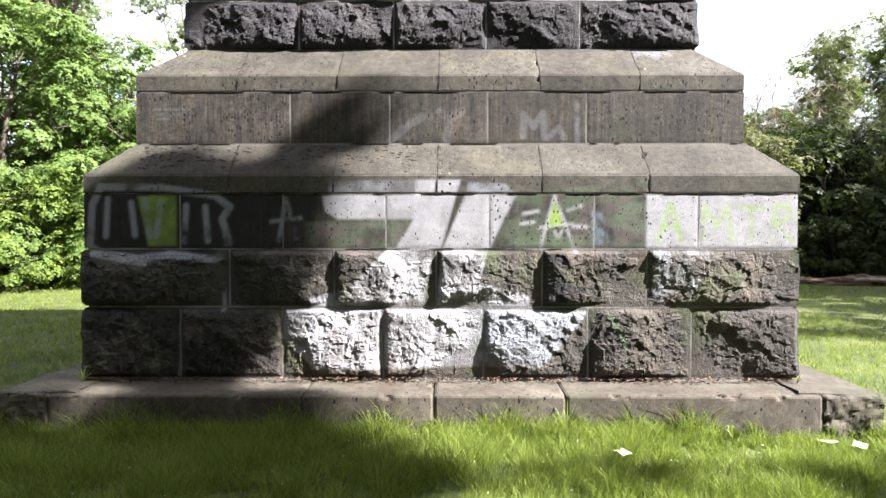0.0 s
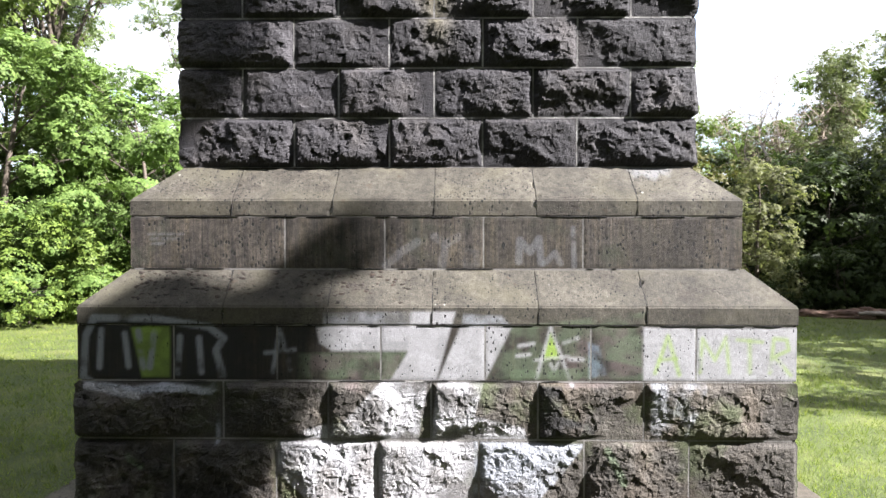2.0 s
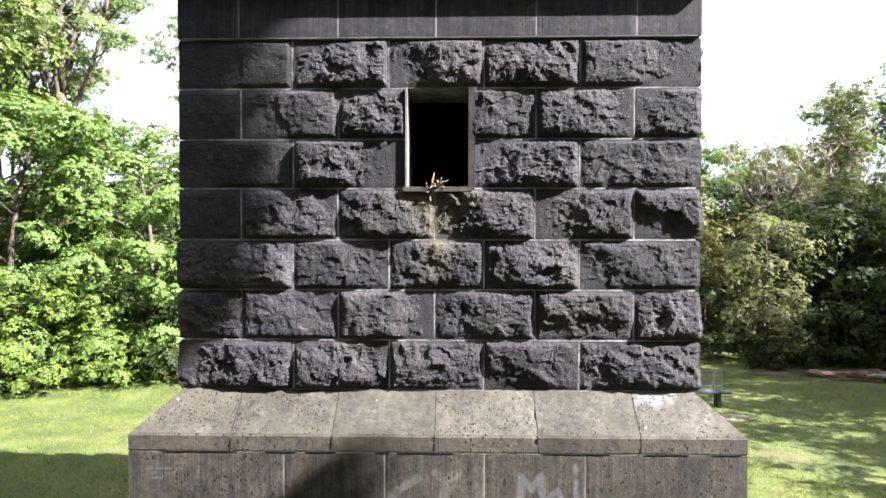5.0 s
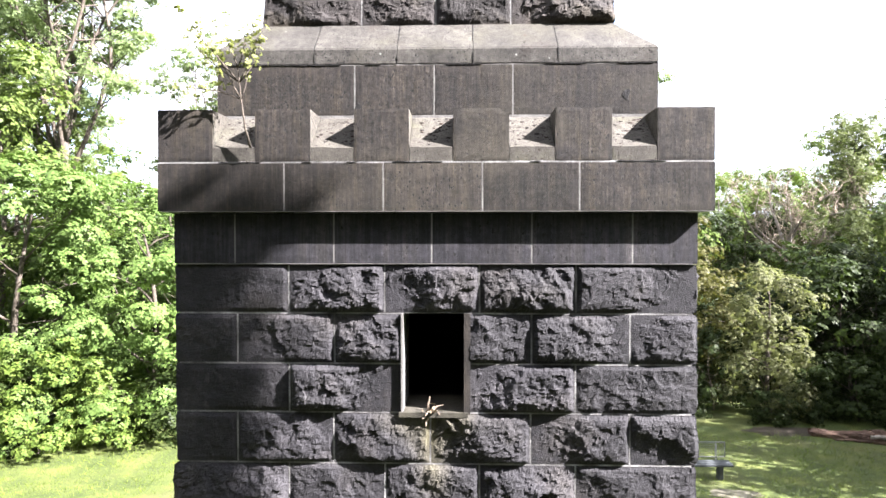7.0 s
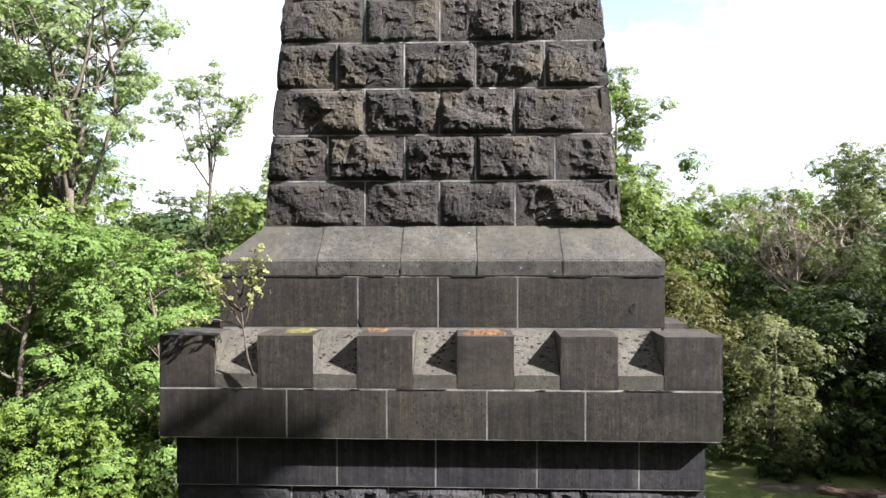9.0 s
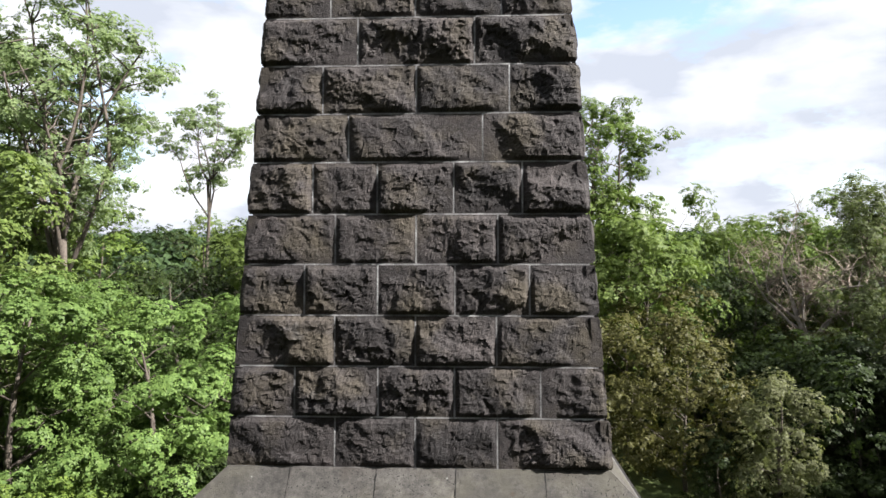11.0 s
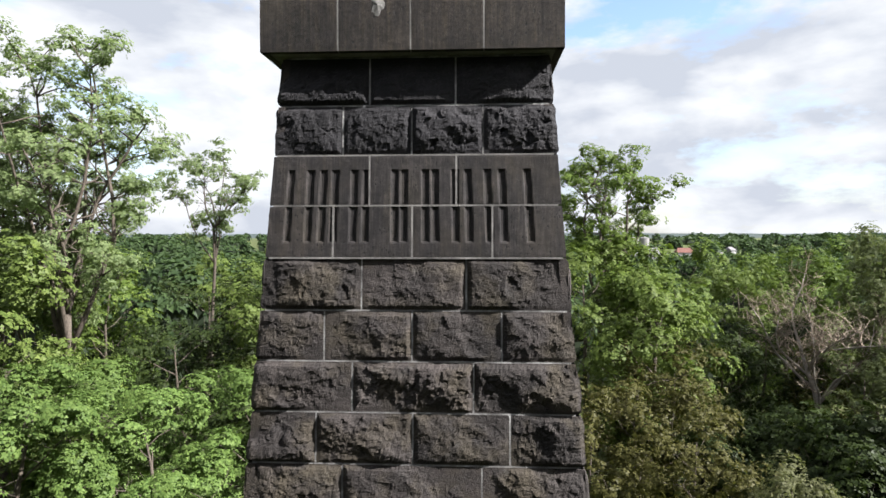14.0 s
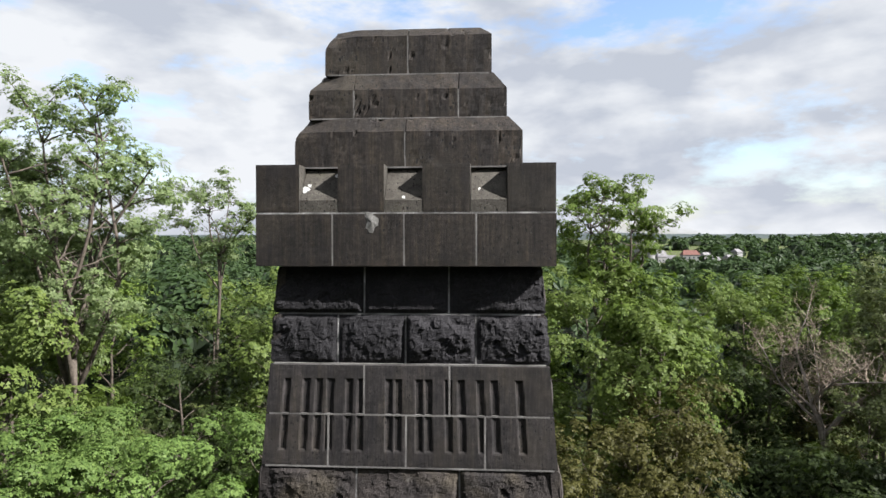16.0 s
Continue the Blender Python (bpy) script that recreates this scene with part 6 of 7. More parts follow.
def dead_tree():
    rng = np.random.RandomState(30)
    ob = tagged(new("dead_tree"), "bare leafless tree with pale twisting branches and brown twigs", "tree")
    trunk = crooked(rng, (0, 0, -0.15), (0.05, 0, 1), 6.2, 8, 0.08, 0.1)
    pieces, fine = [tube(trunk, [0.16 - 0.009 * k for k in range(9)], 8)], []
    for k in range(8):
        at = trunk[4 + (k + 1) % 5]
        az = k * 2.399 + 0.4
        limb = crooked(rng, at, (math.cos(az), math.sin(az), 0.8 + 0.9 * rng.rand()), rng.uniform(4.0, 5.8), 7, 0.22, 0.08)
        pieces.append(tube(limb, [0.078 - 0.009 * j for j in range(8)], 5))
        for j in range(2, 8):
            for _ in range(3):
                tw = crooked(rng, limb[j], (*rng.normal(0, 0.9, 2), rng.uniform(0.1, 1.0)), rng.uniform(0.7, 1.5), 4, 0.26, 0.06)
                fine.append(tube(tw, [0.022, 0.018, 0.014, 0.010, 0.006], 3))
                for i in (2, 3, 4):
                    for _ in range(3):
                        t2 = crooked(rng, tw[i], rng.normal(0, 1, 3) + np.array([0, 0, 0.5]), rng.uniform(0.3, 0.7), 2, 0.25, 0.05)
                        fine.append(tube(t2, [0.011, 0.008, 0.005], 3))
    part("trunk", *joined(*pieces), DEADWOOD, ob, smooth=True)
    tagged(part("twig_mass", *joined(*fine), TWIG, ob), kind="stuff")
    return ob


TWIG = surface("dry_brown_twigs", ((0.3, (0.125, 0.096, 0.072)), (0.7, (0.25, 0.20, 0.155))), scale=7.0)
put(dead_tree(), [(19.9, 36.6, 0, 1.2), (23.5, 45.0, 130, 1.02)])


def shade_tree(name, label, seed, foot, shaded, far, leaves, size):
    """A tree beside the path, outside the view, whose crown keeps the sun off part of the tower."""
    rng = np.random.RandomState(seed)
    foot = np.array(foot, float)
    clumps = [(np.array((x, y, z)) + np.array(SUN) * (far + rng.uniform(-0.9, 0.9)), r) for x, y, z, r in shaded]
    mid = np.mean([c for c, _ in clumps], 0)
    top = np.array([mid[0], mid[1], max(c[2] for c, _ in clumps) - 1.0])
    trunk = np.array([foot + (top - foot) * s + np.array([0.25 * math.sin(5 * s), 0.2 * math.cos(4 * s), 0]) for s in np.linspace(0, 1, 9)])
    pieces = [tube(trunk, [0.2 * (1 - 0.8 * s) for s in np.linspace(0, 1, 9)], 8)]
    for c, r in clumps:
        k = int(np.clip(np.searchsorted(trunk[:, 2], c[2] - 1.2), 2, 8))
        a = trunk[k]
        pieces.append(tube([a, a * 0.5 + c * 0.5 + np.array([0, 0, 0.3]), c], [0.06, 0.04, 0.015], 5))
    ob = tagged(new(name), label, "tree")
    inv = Matrix.Translation(tuple(-foot))
    V, F = joined(*pieces)
    ob.location = tuple(foot)
    part("trunk", V, F, BARK, ob, smooth=True).matrix_parent_inverse = inv
    V, F = foliage(rng, clumps, leaves, 1.0, size, size * 0.45, 0.3, 0.8)
    part("crown", V, F.tolist(), LEAF_MID, ob).matrix_parent_inverse = inv
    return ob


BASE_SHADE = [(-2.25, 5.05, 0.5, 0.40), (-2.25, 5.05, 0.75, 0.42), (-2.25, 5.05, 1.0, 0.42), (-2.3, 5.05, 1.3, 0.40), (-2.35, 5.05, 1.5, 0.40), (-2.15, 5.07, 1.78, 0.40), (-2.1, 5.07, 1.95, 0.36),
            (-3.2, 5.0, 1.3, 0.5), (-2.2, 5.2, 2.33, 0.17), (-1.3, 5.25, 2.34, 0.13), (-2.6, 5.09, 2.1, 0.3), (-1.72, 5.09, 2.07, 0.2), (-0.9, 5.35, 2.62, 0.06), (-1.2, 5.35, 2.52, 0.13),
            (-2.4, 5.09, 2.08, 0.3), (-1.0, 5.35, 2.5, 0.12), (-0.76, 5.35, 2.5, 0.08), (-1.62, 5.15, 2.21, 0.11), (-1.22, 5.22, 2.31, 0.19), (-1.42, 5.09, 1.97, 0.22), (-1.45, 5.09, 1.75, 0.2)]
SHAFT_SHADE = [(-2.45, 5.66, 4.22, 0.2), (-2.4, 5.66, 4.4, 0.27), (-2.45, 5.66, 4.6, 0.27), (-2.5, 5.66, 5.0, 0.28), (-2.5, 5.66, 5.5, 0.28), (-2.45, 5.66, 6.0, 0.28), (-2.3, 5.66, 6.35, 0.22),
            (-1.95, 5.66, 5.3, 0.22), (-1.9, 5.66, 5.72, 0.18), (-2.1, 5.66, 4.92, 0.2), (-2.05, 5.66, 6.15, 0.22), (-2.1, 5.66, 4.55, 0.2), (-2.25, 5.66, 3.9, 0.2),
            (-2.05, 5.55, 7.05, 0.06), (-1.45, 5.55, 7.0, 0.05), (-2.35, 5.55, 6.92, 0.08)]
shade_tree("robinia_tree", "robinia beside the lawn that shades part of the tower", 51, (12.0, -5.6, 0.1), BASE_SHADE + SHAFT_SHADE, 19.0, 26000, 0.13)
shade_tree("robinia_tree", "robinia beside the lawn that shades the grass", 52, (13.2, -5.6, 0.1),
           [(-2.9, 3.85, 0.2, 0.5), (-3.4, 4.4, 0.3, 0.45), (-0.75, 3.45, 0.2, 0.45), (-1.2, 3.9, 0.2, 0.45), (-1.45, 4.4, 0.3, 0.42), (-1.25, 4.66, 0.34, 0.2), (-1.9, 4.66, 0.3, 0.3), (-1.55, 3.55, 0.2, 0.55), (-1.6, 3.95, 0.2, 0.55), (-1.75, 4.3, 0.25, 0.5), (-2.3, 4.62, 0.4, 0.40), (-2.0, 3.9, 0.2, 0.6), (-3.6, 4.0, 0.2, 0.7), (-2.4, 3.1, 0.2, 0.7), (-4.6, 3.3, 0.2, 0.8), (-3.4, 4.7, 0.4, 0.35), (-1.9, 4.55, 0.35, 0.22), (1.05, 3.85, 0.2, 0.16), (2.3, 3.8, 0.2, 0.2),
            (-0.6, 4.2, 0.25, 0.3), (-0.4, 3.8, 0.2, 0.33), (-0.95, 4.5, 0.3, 0.25), (-0.75, 4.05, 0.2, 0.3), (3.0, 3.95, 0.2, 0.25), (2.7, 3.45, 0.2, 0.35)], 19.6, 13000, 0.17)
put(plant("edge_tree", "leafy tree at the side of the lawn casting dappled shade", "tree", 31, 10.5, 3.4, 0.2, 12, 0.30, 0.5, 0.04, 26000, 1.5, 0.17, 0.085, LEAF_MID, extra=14, extra_r=0.9),
    [(17.5, 13.0, 0, 1.0), (16.6, 16.9, 70, 0.95), (12.1, 8.7, 10, 0.66), (20.5, 18.5, 100, 1.05), (22.0, 8.0, 200, 1.0), (-20.0, 12.5, 50, 1.0), (14.0, -10.0, 30, 1.0), (19, -13, 44, 1.4)])

# ---- distance ----
def far_woods():
    rng = np.random.RandomState(77)
    leaves, cores = [], []
    for y0, y1, count, per, rad, tall in ((58, 130, 150, 230, 3.6, 11.0), (130, 260, 230, 150, 4.4, 12.0), (260, 560, 420, 60, 5.5, 12.0), (560, 1300, 700, 26, 9.0, 13.0)):
        y = rng.uniform(y0, y1, count)
        x = rng.uniform(-0.92, 0.92, count) * y
        for cx, cy in zip(x, y):
            town = abs(cx / cy - 0.32) < 0.085 and 400 < cy < 560
            h = tall * rng.uniform(0.75, 1.12) * (0.35 if town else 1.0)
            h += float(ground_height(np.array(cx), np.array(cy)))
            r = rad * rng.uniform(0.75, 1.25)
            d = unit(rng.normal(0, 1, (per, 3)) + np.array([0, -0.35, 0.55]))
            P = np.array([cx, cy, h - r * 0.85]) + d * r * rng.uniform(0.72, 1.04, (per, 1)) * np.array([1, 1, 0.9])
            nrm = unit(d + np.array([0, 0, 0.3]) + rng.normal(0, 0.28, (per, 3)))
            al = unit(np.cross(nrm, rng.normal(0, 1, (per, 3))))
            s = r * (0.30 if per > 200 else 0.42 if per > 100 else 0.62 if per > 40 else 0.85)
            leaves.append(leaf_mesh(P, al, np.cross(nrm, al), s * rng.uniform(0.7, 1.2, per), s * 0.62 * np.ones(per), 0.2)[0])
            # filler block in each crown, its dark colour standing in for inner shade
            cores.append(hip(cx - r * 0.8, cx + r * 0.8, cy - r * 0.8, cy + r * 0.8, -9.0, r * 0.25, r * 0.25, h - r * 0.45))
    V = np.concatenate(leaves)
    tagged(part("far_woods", V, np.arange(len(V)).reshape(-1, 4).tolist(), LEAF_FAR), "wide green deciduous wood stretching to the skyline", "woods", kind="stuff")
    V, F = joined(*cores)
    tagged(part("wood_depth", V, F, WOOD_DEPTH), "dark blocks filling distant crowns, coloured as inner shade", "woods", kind="stuff")


LEAF_FAR = leaf_surface("leaf_distant", (0.020, 0.036, 0.014), (0.042, 0.066, 0.025), 0.25)
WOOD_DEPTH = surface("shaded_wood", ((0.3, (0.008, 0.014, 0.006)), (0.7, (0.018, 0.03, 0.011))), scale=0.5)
far_woods()

# bluish stops: the haze of distance is mixed into the ridge's colour
RIDGE = surface("haze_blue_wooded_ridge", ((0.3, (0.022, 0.034, 0.034)), (0.6, (0.036, 0.05, 0.046)), (0.8, (0.06, 0.07, 0.055))), scale=0.02, fine=0.3, bump=0.2)


def ridge():
    xs, rows = np.linspace(-2600, 2600, 160), np.linspace(0, 1, 8)
    X, S = np.meshgrid(xs, rows)
    top = 22 + 8 * fbm(X * 0.0012, X * 0, 8, 4) + 6 * smoothstep(-300, 900, X)
    Y = 1400 + 700 * S + 60 * fbm(X * 0.004, S, 3, 3)
    Z = top * np.sin(np.clip(S * 1.25, 0, 1) * np.pi / 2) + 2.5 * fbm(X * 0.03, S * 7, 9, 4) * (S > 0)
    V = np.stack([X, Y, Z], -1).reshape(-1, 3)
    ny, nx = X.shape
    i = np.arange(nx * ny).reshape(ny, nx)
    F = np.stack([i[:-1, :-1], i[:-1, 1:], i[1:, 1:], i[1:, :-1]], -1).reshape(-1, 4)
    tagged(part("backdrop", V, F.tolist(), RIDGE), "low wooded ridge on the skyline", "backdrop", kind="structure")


ridge()

PLASTER = surface("white_plaster", ((0.3, (0.17, 0.168, 0.165)), (0.7, (0.24, 0.238, 0.232))), scale=0.6, fine=8, fine_amount=0.05)
RED_TILE = surface("red_roof_tiles", ((0.3, (0.10, 0.044, 0.036)), (0.7, (0.14, 0.066, 0.052))), scale=0.8, fine=6)
GREY_TILE = surface("grey_roof_tiles", ((0.3, (0.10, 0.10, 0.11)), (0.7, (0.19, 0.18, 0.18))), scale=0.8, fine=6)
PANE = surface("dark_window_glass", ((0.3, (0.02, 0.025, 0.03)), (0.7, (0.05, 0.06, 0.07))), scale=0.5, rough=0.1)


def house(x, y, w, d, h, roof, turn, label):
    ob = tagged(new("house"), label, "house", "distant houses")
    part("wall", *boxes((-w / 2, w / 2, -d / 2, d / 2, 0, h)), PLASTER, ob)
    V = [(-w / 2 - 0.4, -d / 2 - 0.4, h), (w / 2 + 0.4, -d / 2 - 0.4, h), (w / 2 + 0.4, d / 2 + 0.4, h), (-w / 2 - 0.4, d / 2 + 0.4, h), (-w / 2 + w * 0.12, 0, h + d * 0.42), (w / 2 - w * 0.12, 0, h + d * 0.42)]
    part("roof", V, [(0, 1, 5, 4), (2, 3, 4, 5), (1, 2, 5), (3, 0, 4), (3, 2, 1, 0)], roof, ob)
    n = max(2, int(w / 3))
    for k in range(n):
        cx = -w / 2 + w * (k + 0.5) / n
        for zz in (1.0, 3.8):
            if zz + 1.4 < h:
                part("window", *boxes((cx - 0.55, cx + 0.55, -d / 2 - 0.05, -d / 2 + 0.05, zz, zz + 1.4)), PANE, ob)
    ob.matrix_basis = pose(x, y, float(ground_height(np.array(x), np.array(y))) + 1.0, 0, 0, turn)


for x, y, w, d, h, roof, turn, label in (
        (165, 520, 17, 11, 8.5, RED_TILE, 0, "white plastered house with a red hipped roof among far trees"), (184, 540, 10, 9, 6.5, GREY_TILE, 20, "white plastered house with a grey roof among far trees"),
        (145, 500, 9, 8, 5.5, GREY_TILE, -15, "white plastered house with a grey roof among far trees"), (197, 525, 9, 8, 5.0, GREY_TILE, 30, "white plastered house with a grey roof among far trees"),
        (147, 535, 12, 8, 6.0, GREY_TILE, 10, "white plastered house with a grey roof among far trees"), (174, 560, 10, 8, 5.5, GREY_TILE, -20, "white plastered house with a grey roof among far trees"),
        (174, 490, 9, 8, 4.5, GREY_TILE, 0, "white plastered house with a grey roof among far trees"), (158, 585, 14, 9, 7, GREY_TILE, 15, "white plastered house with a grey roof among far trees"),
        (232, 600, 12, 9, 7, GREY_TILE, 40, "white plastered house with a grey roof among far trees")):
    house(x, y, 0.78 * w, 0.8 * d, 0.8 * h, roof, turn, label)


def silo(x, y, label):
    ob = tagged(new("storage_silo"), label, "silo")
    for cx in (-4.2, 4.2):
        n = 20
        ring = [(cx + 3.9 * math.cos(2 * math.pi * k / n), 3.9 * math.sin(2 * math.pi * k / n)) for k in range(n)]
        V = [(px, py, z) for z in (0, 19.5) for px, py in ring] + [(cx, 0, 20.6)]
        body = part("cylinder", V, [[k, (k + 1) % n, n + (k + 1) % n, n + k] for k in range(n)], PLASTER, ob)
        part("lid", [(cx + 1.03 * (px - cx), 1.03 * py, 19.4) for px, py in ring] + [(cx, 0, 20.7)], [[k, (k + 1) % n, n] for k in range(n)], GREY_TILE, body)
    part("stair_shaft", *boxes((-0.7, 0.7, -2.2, 1.0, 0, 19.0)), GREY_TILE, ob)
    ob.matrix_basis = pose(x, y, float(ground_height(np.array(x), np.array(y))), 0, 0, 0)


silo(129.5, 520, "pair of white cylindrical storage silos behind the far trees")

# ---- small things ----
STEEL = surface("galvanised_steel", ((0.3, (0.10, 0.105, 0.105)), (0.7, (0.17, 0.175, 0.175))), scale=4, rough=0.5)
SLATE_PLANK = surface("dark_weathered_plank", ((0.3, (0.030, 0.034, 0.036)), (0.7, (0.06, 0.066, 0.07))), scale=5, rough=0.7)
ROTTEN = surface("rotting_log_bark", ((0.3, (0.045, 0.026, 0.019)), (0.55, (0.10, 0.06, 0.043)), (0.75, (0.17, 0.11, 0.08))), scale=3.0, bump=1.0, fine=30, depth=0.05)
GRAVEL = surface("trodden_gravel", ((0.3, (0.075, 0.068, 0.045)), (0.7, (0.14, 0.13, 0.095))), scale=6, bump=0.8, fine=70)
PAPER = surface("crumpled_paper", ((0.3, (0.30, 0.28, 0.20)), (0.7, (0.42, 0.40, 0.33))), scale=9, bump=0.3)
MOSS = surface("orange_lichen", ((0.3, (0.05, 0.024, 0.010)), (0.7, (0.11, 0.055, 0.018))), scale=20, bump=1.0, fine=90)
MOSS_GREEN = surface("yellow_green_moss", ((0.3, (0.05, 0.046, 0.012)), (0.7, (0.10, 0.09, 0.022))), scale=20, bump=1.0, fine=90)


def bench():
    ob = tagged(new("park_bench"), "park bench with dark planks and a wire mesh backrest", "bench")
    ob.location = (6.65, 17.7, 0.02)
    for k in range(3):
        part("seat_plank", *boxes((-0.9, 0.9, -0.22 + 0.15 * k, -0.09 + 0.15 * k, 0.42, 0.465)), SLATE_PLANK, ob)
    for x in (-0.6, 0.6):
        part("leg", *boxes((x - 0.05, x + 0.05, -0.12, 0.12, -0.05, 0.42)), SLATE_PLANK, ob)
        part("back_post", *boxes((x - 0.018, x + 0.018, 0.27, 0.31, 0.38, 0.95)), STEEL, ob)
    frame_spans = [(-0.85, 0.85, 0.26, 0.285, 0.93, 0.955), (-0.85, 0.85, 0.26, 0.285, 0.52, 0.545), (-0.85, -0.825, 0.26, 0.285, 0.52, 0.95), (0.825, 0.85, 0.26, 0.285, 0.52, 0.95)]
    back = part("backrest", *boxes(*frame_spans), STEEL, ob)
    wires = [(-0.83 + 0.055 * k, -0.827 + 0.055 * k, 0.270, 0.275, 0.54, 0.94) for k in range(31)] + [(-0.83, 0.83, 0.268, 0.272, 0.57 + 0.055 * k, 0.573 + 0.055 * k) for k in range(7)]
    part("wire_mesh", *boxes(*wires), STEEL, back)


bench()


def log():
    """A rotting trunk: a furrowed bark shell, a pale split where it broke, and a snapped limb beside it."""
    rng = np.random.RandomState(8)
    ob = tagged(new("fallen_log"), "rotting reddish brown broken tree trunk at the wood's edge", "log")
    ob.location = (11.9, 21.8, float(ground_height(np.array(11.9), np.array(21.8))))

    def furrowed(ends, radii, seed, sides=18, steps=44):
        a, b = np.array(ends[0]), np.array(ends[1])
        t, w = np.meshgrid(np.linspace(0, 1, steps), np.linspace(0, 2 * np.pi, sides, endpoint=False), indexing="ij")
        length = float(np.linalg.norm(b - a))
        ring = np.cos(w) * 2.4 + np.sin(w) * 1.1
        r = (radii[0] + (radii[1] - radii[0]) * t) * (1 + 0.55 * fbm(t * length * 1.6, ring, seed, 3) + 0.35 * fbm(t * length * 5.0, ring * 3.0, seed + 1, 3))
        along = t + np.where(t < 0.02, -0.10, np.where(t > 0.98, 0.10, 0.0)) * fbm(ring * 3.0, t, seed + 2, 2)
        sag = 0.05 * fbm(t * 3.0, t * 0, seed + 3, 2)
        way = (b - a) / length
        side = np.array((-way[1], way[0], 0.0))
        up = np.cross(way, side)
        V = a + along[..., None] * (b - a) + (r * np.cos(w))[..., None] * side + (r * np.sin(w) + sag)[..., None] * up
        i = np.arange(steps * sides).reshape(steps, sides)
        j = np.roll(i, -1, 1)
        F = np.stack([i[:-1], j[:-1], j[1:], i[1:]], -1).reshape(-1, 4).tolist()
        return V.reshape(-1, 3), F + [i[0][::-1].tolist(), i[-1].tolist()]

    part("trunk", *furrowed(((0, 0, 0.09), (2.1, -0.75, 0.10)), (0.14, 0.20), 41), ROTTEN, ob, "reddish brown rotten bark")
    part("trunk", *furrowed(((1.7, -0.5, 0.13), (4.6, -1.5, 0.12)), (0.20, 0.16), 47), ROTTEN, ob, "reddish brown rotten bark")
    part("splinter", *furrowed(((1.5, -0.78, 0.22), (2.7, -1.12, 0.18)), (0.05, 0.09), 53, 9, 20), DEADWOOD, ob, "pale bare split wood")
    part("branch", *furrowed(((0.5, -0.5, 0.04), (1.9, -0.95, 0.06)), (0.03, 0.05), 59, 8, 20), ROTTEN, ob)
    return ob


log()


def flat_patch(name, cx, cy, rx, ry, z_off, material, seed, label, category, n=26, bumpy=0.012):
    a = np.linspace(0, 2 * np.pi, n, endpoint=False)
    V, F = [(cx, cy, float(ground_height(np.array(cx), np.array(cy))) + z_off + bumpy)], []
    for ring in (0.5, 1.0):
        for k, t in enumerate(a):
            r = ring * (1 + 0.35 * float(fbm(np.array(math.cos(t) * 2.0), np.array(math.sin(t) * 2.0), seed, 3)))
            x, y = cx + rx * r * math.cos(t), cy + ry * r * math.sin(t)
            V.append((x, y, float(ground_height(np.array(x), np.array(y))) + z_off * (1 if ring < 1 else 0.1)))
    F += [[0, 1 + k, 1 + (k + 1) % n] for k in range(n)]
    F += [[1 + k, 1 + n + k, 1 + n + (k + 1) % n, 1 + (k + 1) % n] for k in range(n)]
    return tagged(part(name, V, F, material, smooth=True), label, category, kind="structure")


flat_patch("gravel_patch", 7.2, 16.6, 0.7, 0.3, 0.03, GRAVEL, 4, "bare trodden gravel patch in front of the bench", "ground")
flat_patch("bare_soil", 11.4, 22.2, 1.6, 0.5, 0.03, surface("bare_brown_soil", ((0.3, (0.022, 0.017, 0.011)), (0.7, (0.048, 0.038, 0.025))), scale=3, bump=0.8, fine=40), 6, "bare brown earth under the shrubs", "ground")


def sapling():
    """A birch seedling rooted in the battlement."""
    rng = np.random.RandomState(5)
    root = np.array([-1.60, 5.50, 7.40])
    tips = []
    ob = tagged(new("birch_sapling"), "small birch sapling with pale yellowing leaves rooted in the battlement", "sapling")
    ob.location = tuple(root)
    inv = Matrix.Translation(tuple(-root))
    stem = np.array([root, root + (-0.04, -0.02, 0.16), root + (-0.07, -0.03, 0.40), root + (-0.08, -0.04, 0.54), root + (-0.09, -0.05, 0.66)])
    part("stem", *tube(stem, [0.013, 0.009, 0.007, 0.006, 0.004], 6), BARK, ob, smooth=True).matrix_parent_inverse = inv
    for k, (at, d, ln) in enumerate(((2, (-0.7, -0.1, 0.8), 0.62), (2, (0.5, -0.1, 0.9), 0.55), (3, (-0.9, 0.0, 0.5), 0.55), (3, (0.4, -0.2, 0.9), 0.5), (4, (-0.3, 0, 1), 0.45), (4, (0.5, 0, 0.9), 0.45),
                                     (3, (-1.0, -0.1, 0.9), 0.75), (3, (0.9, -0.1, 0.6), 0.4), (2, (-1.0, 0.0, 0.35), 0.6))):
        tw = crooked(rng, stem[at], d, ln * 0.98, 5, 0.14, 0.03)
        part("branch", *tube(tw, [0.007, 0.006, 0.005, 0.004, 0.003, 0.0015], 4), BARK, ob, smooth=True).matrix_parent_inverse = inv
        for j in (2, 3, 4, 5):
            tips.append((tw[j], 0.10))
    V, F = foliage(rng, tips, 1050, 0.95, 0.032, 0.026, 0.5, 0.9)
    part("leaves", V, F.tolist(), LEAF_PALE, ob).matrix_parent_inverse = inv


sapling()


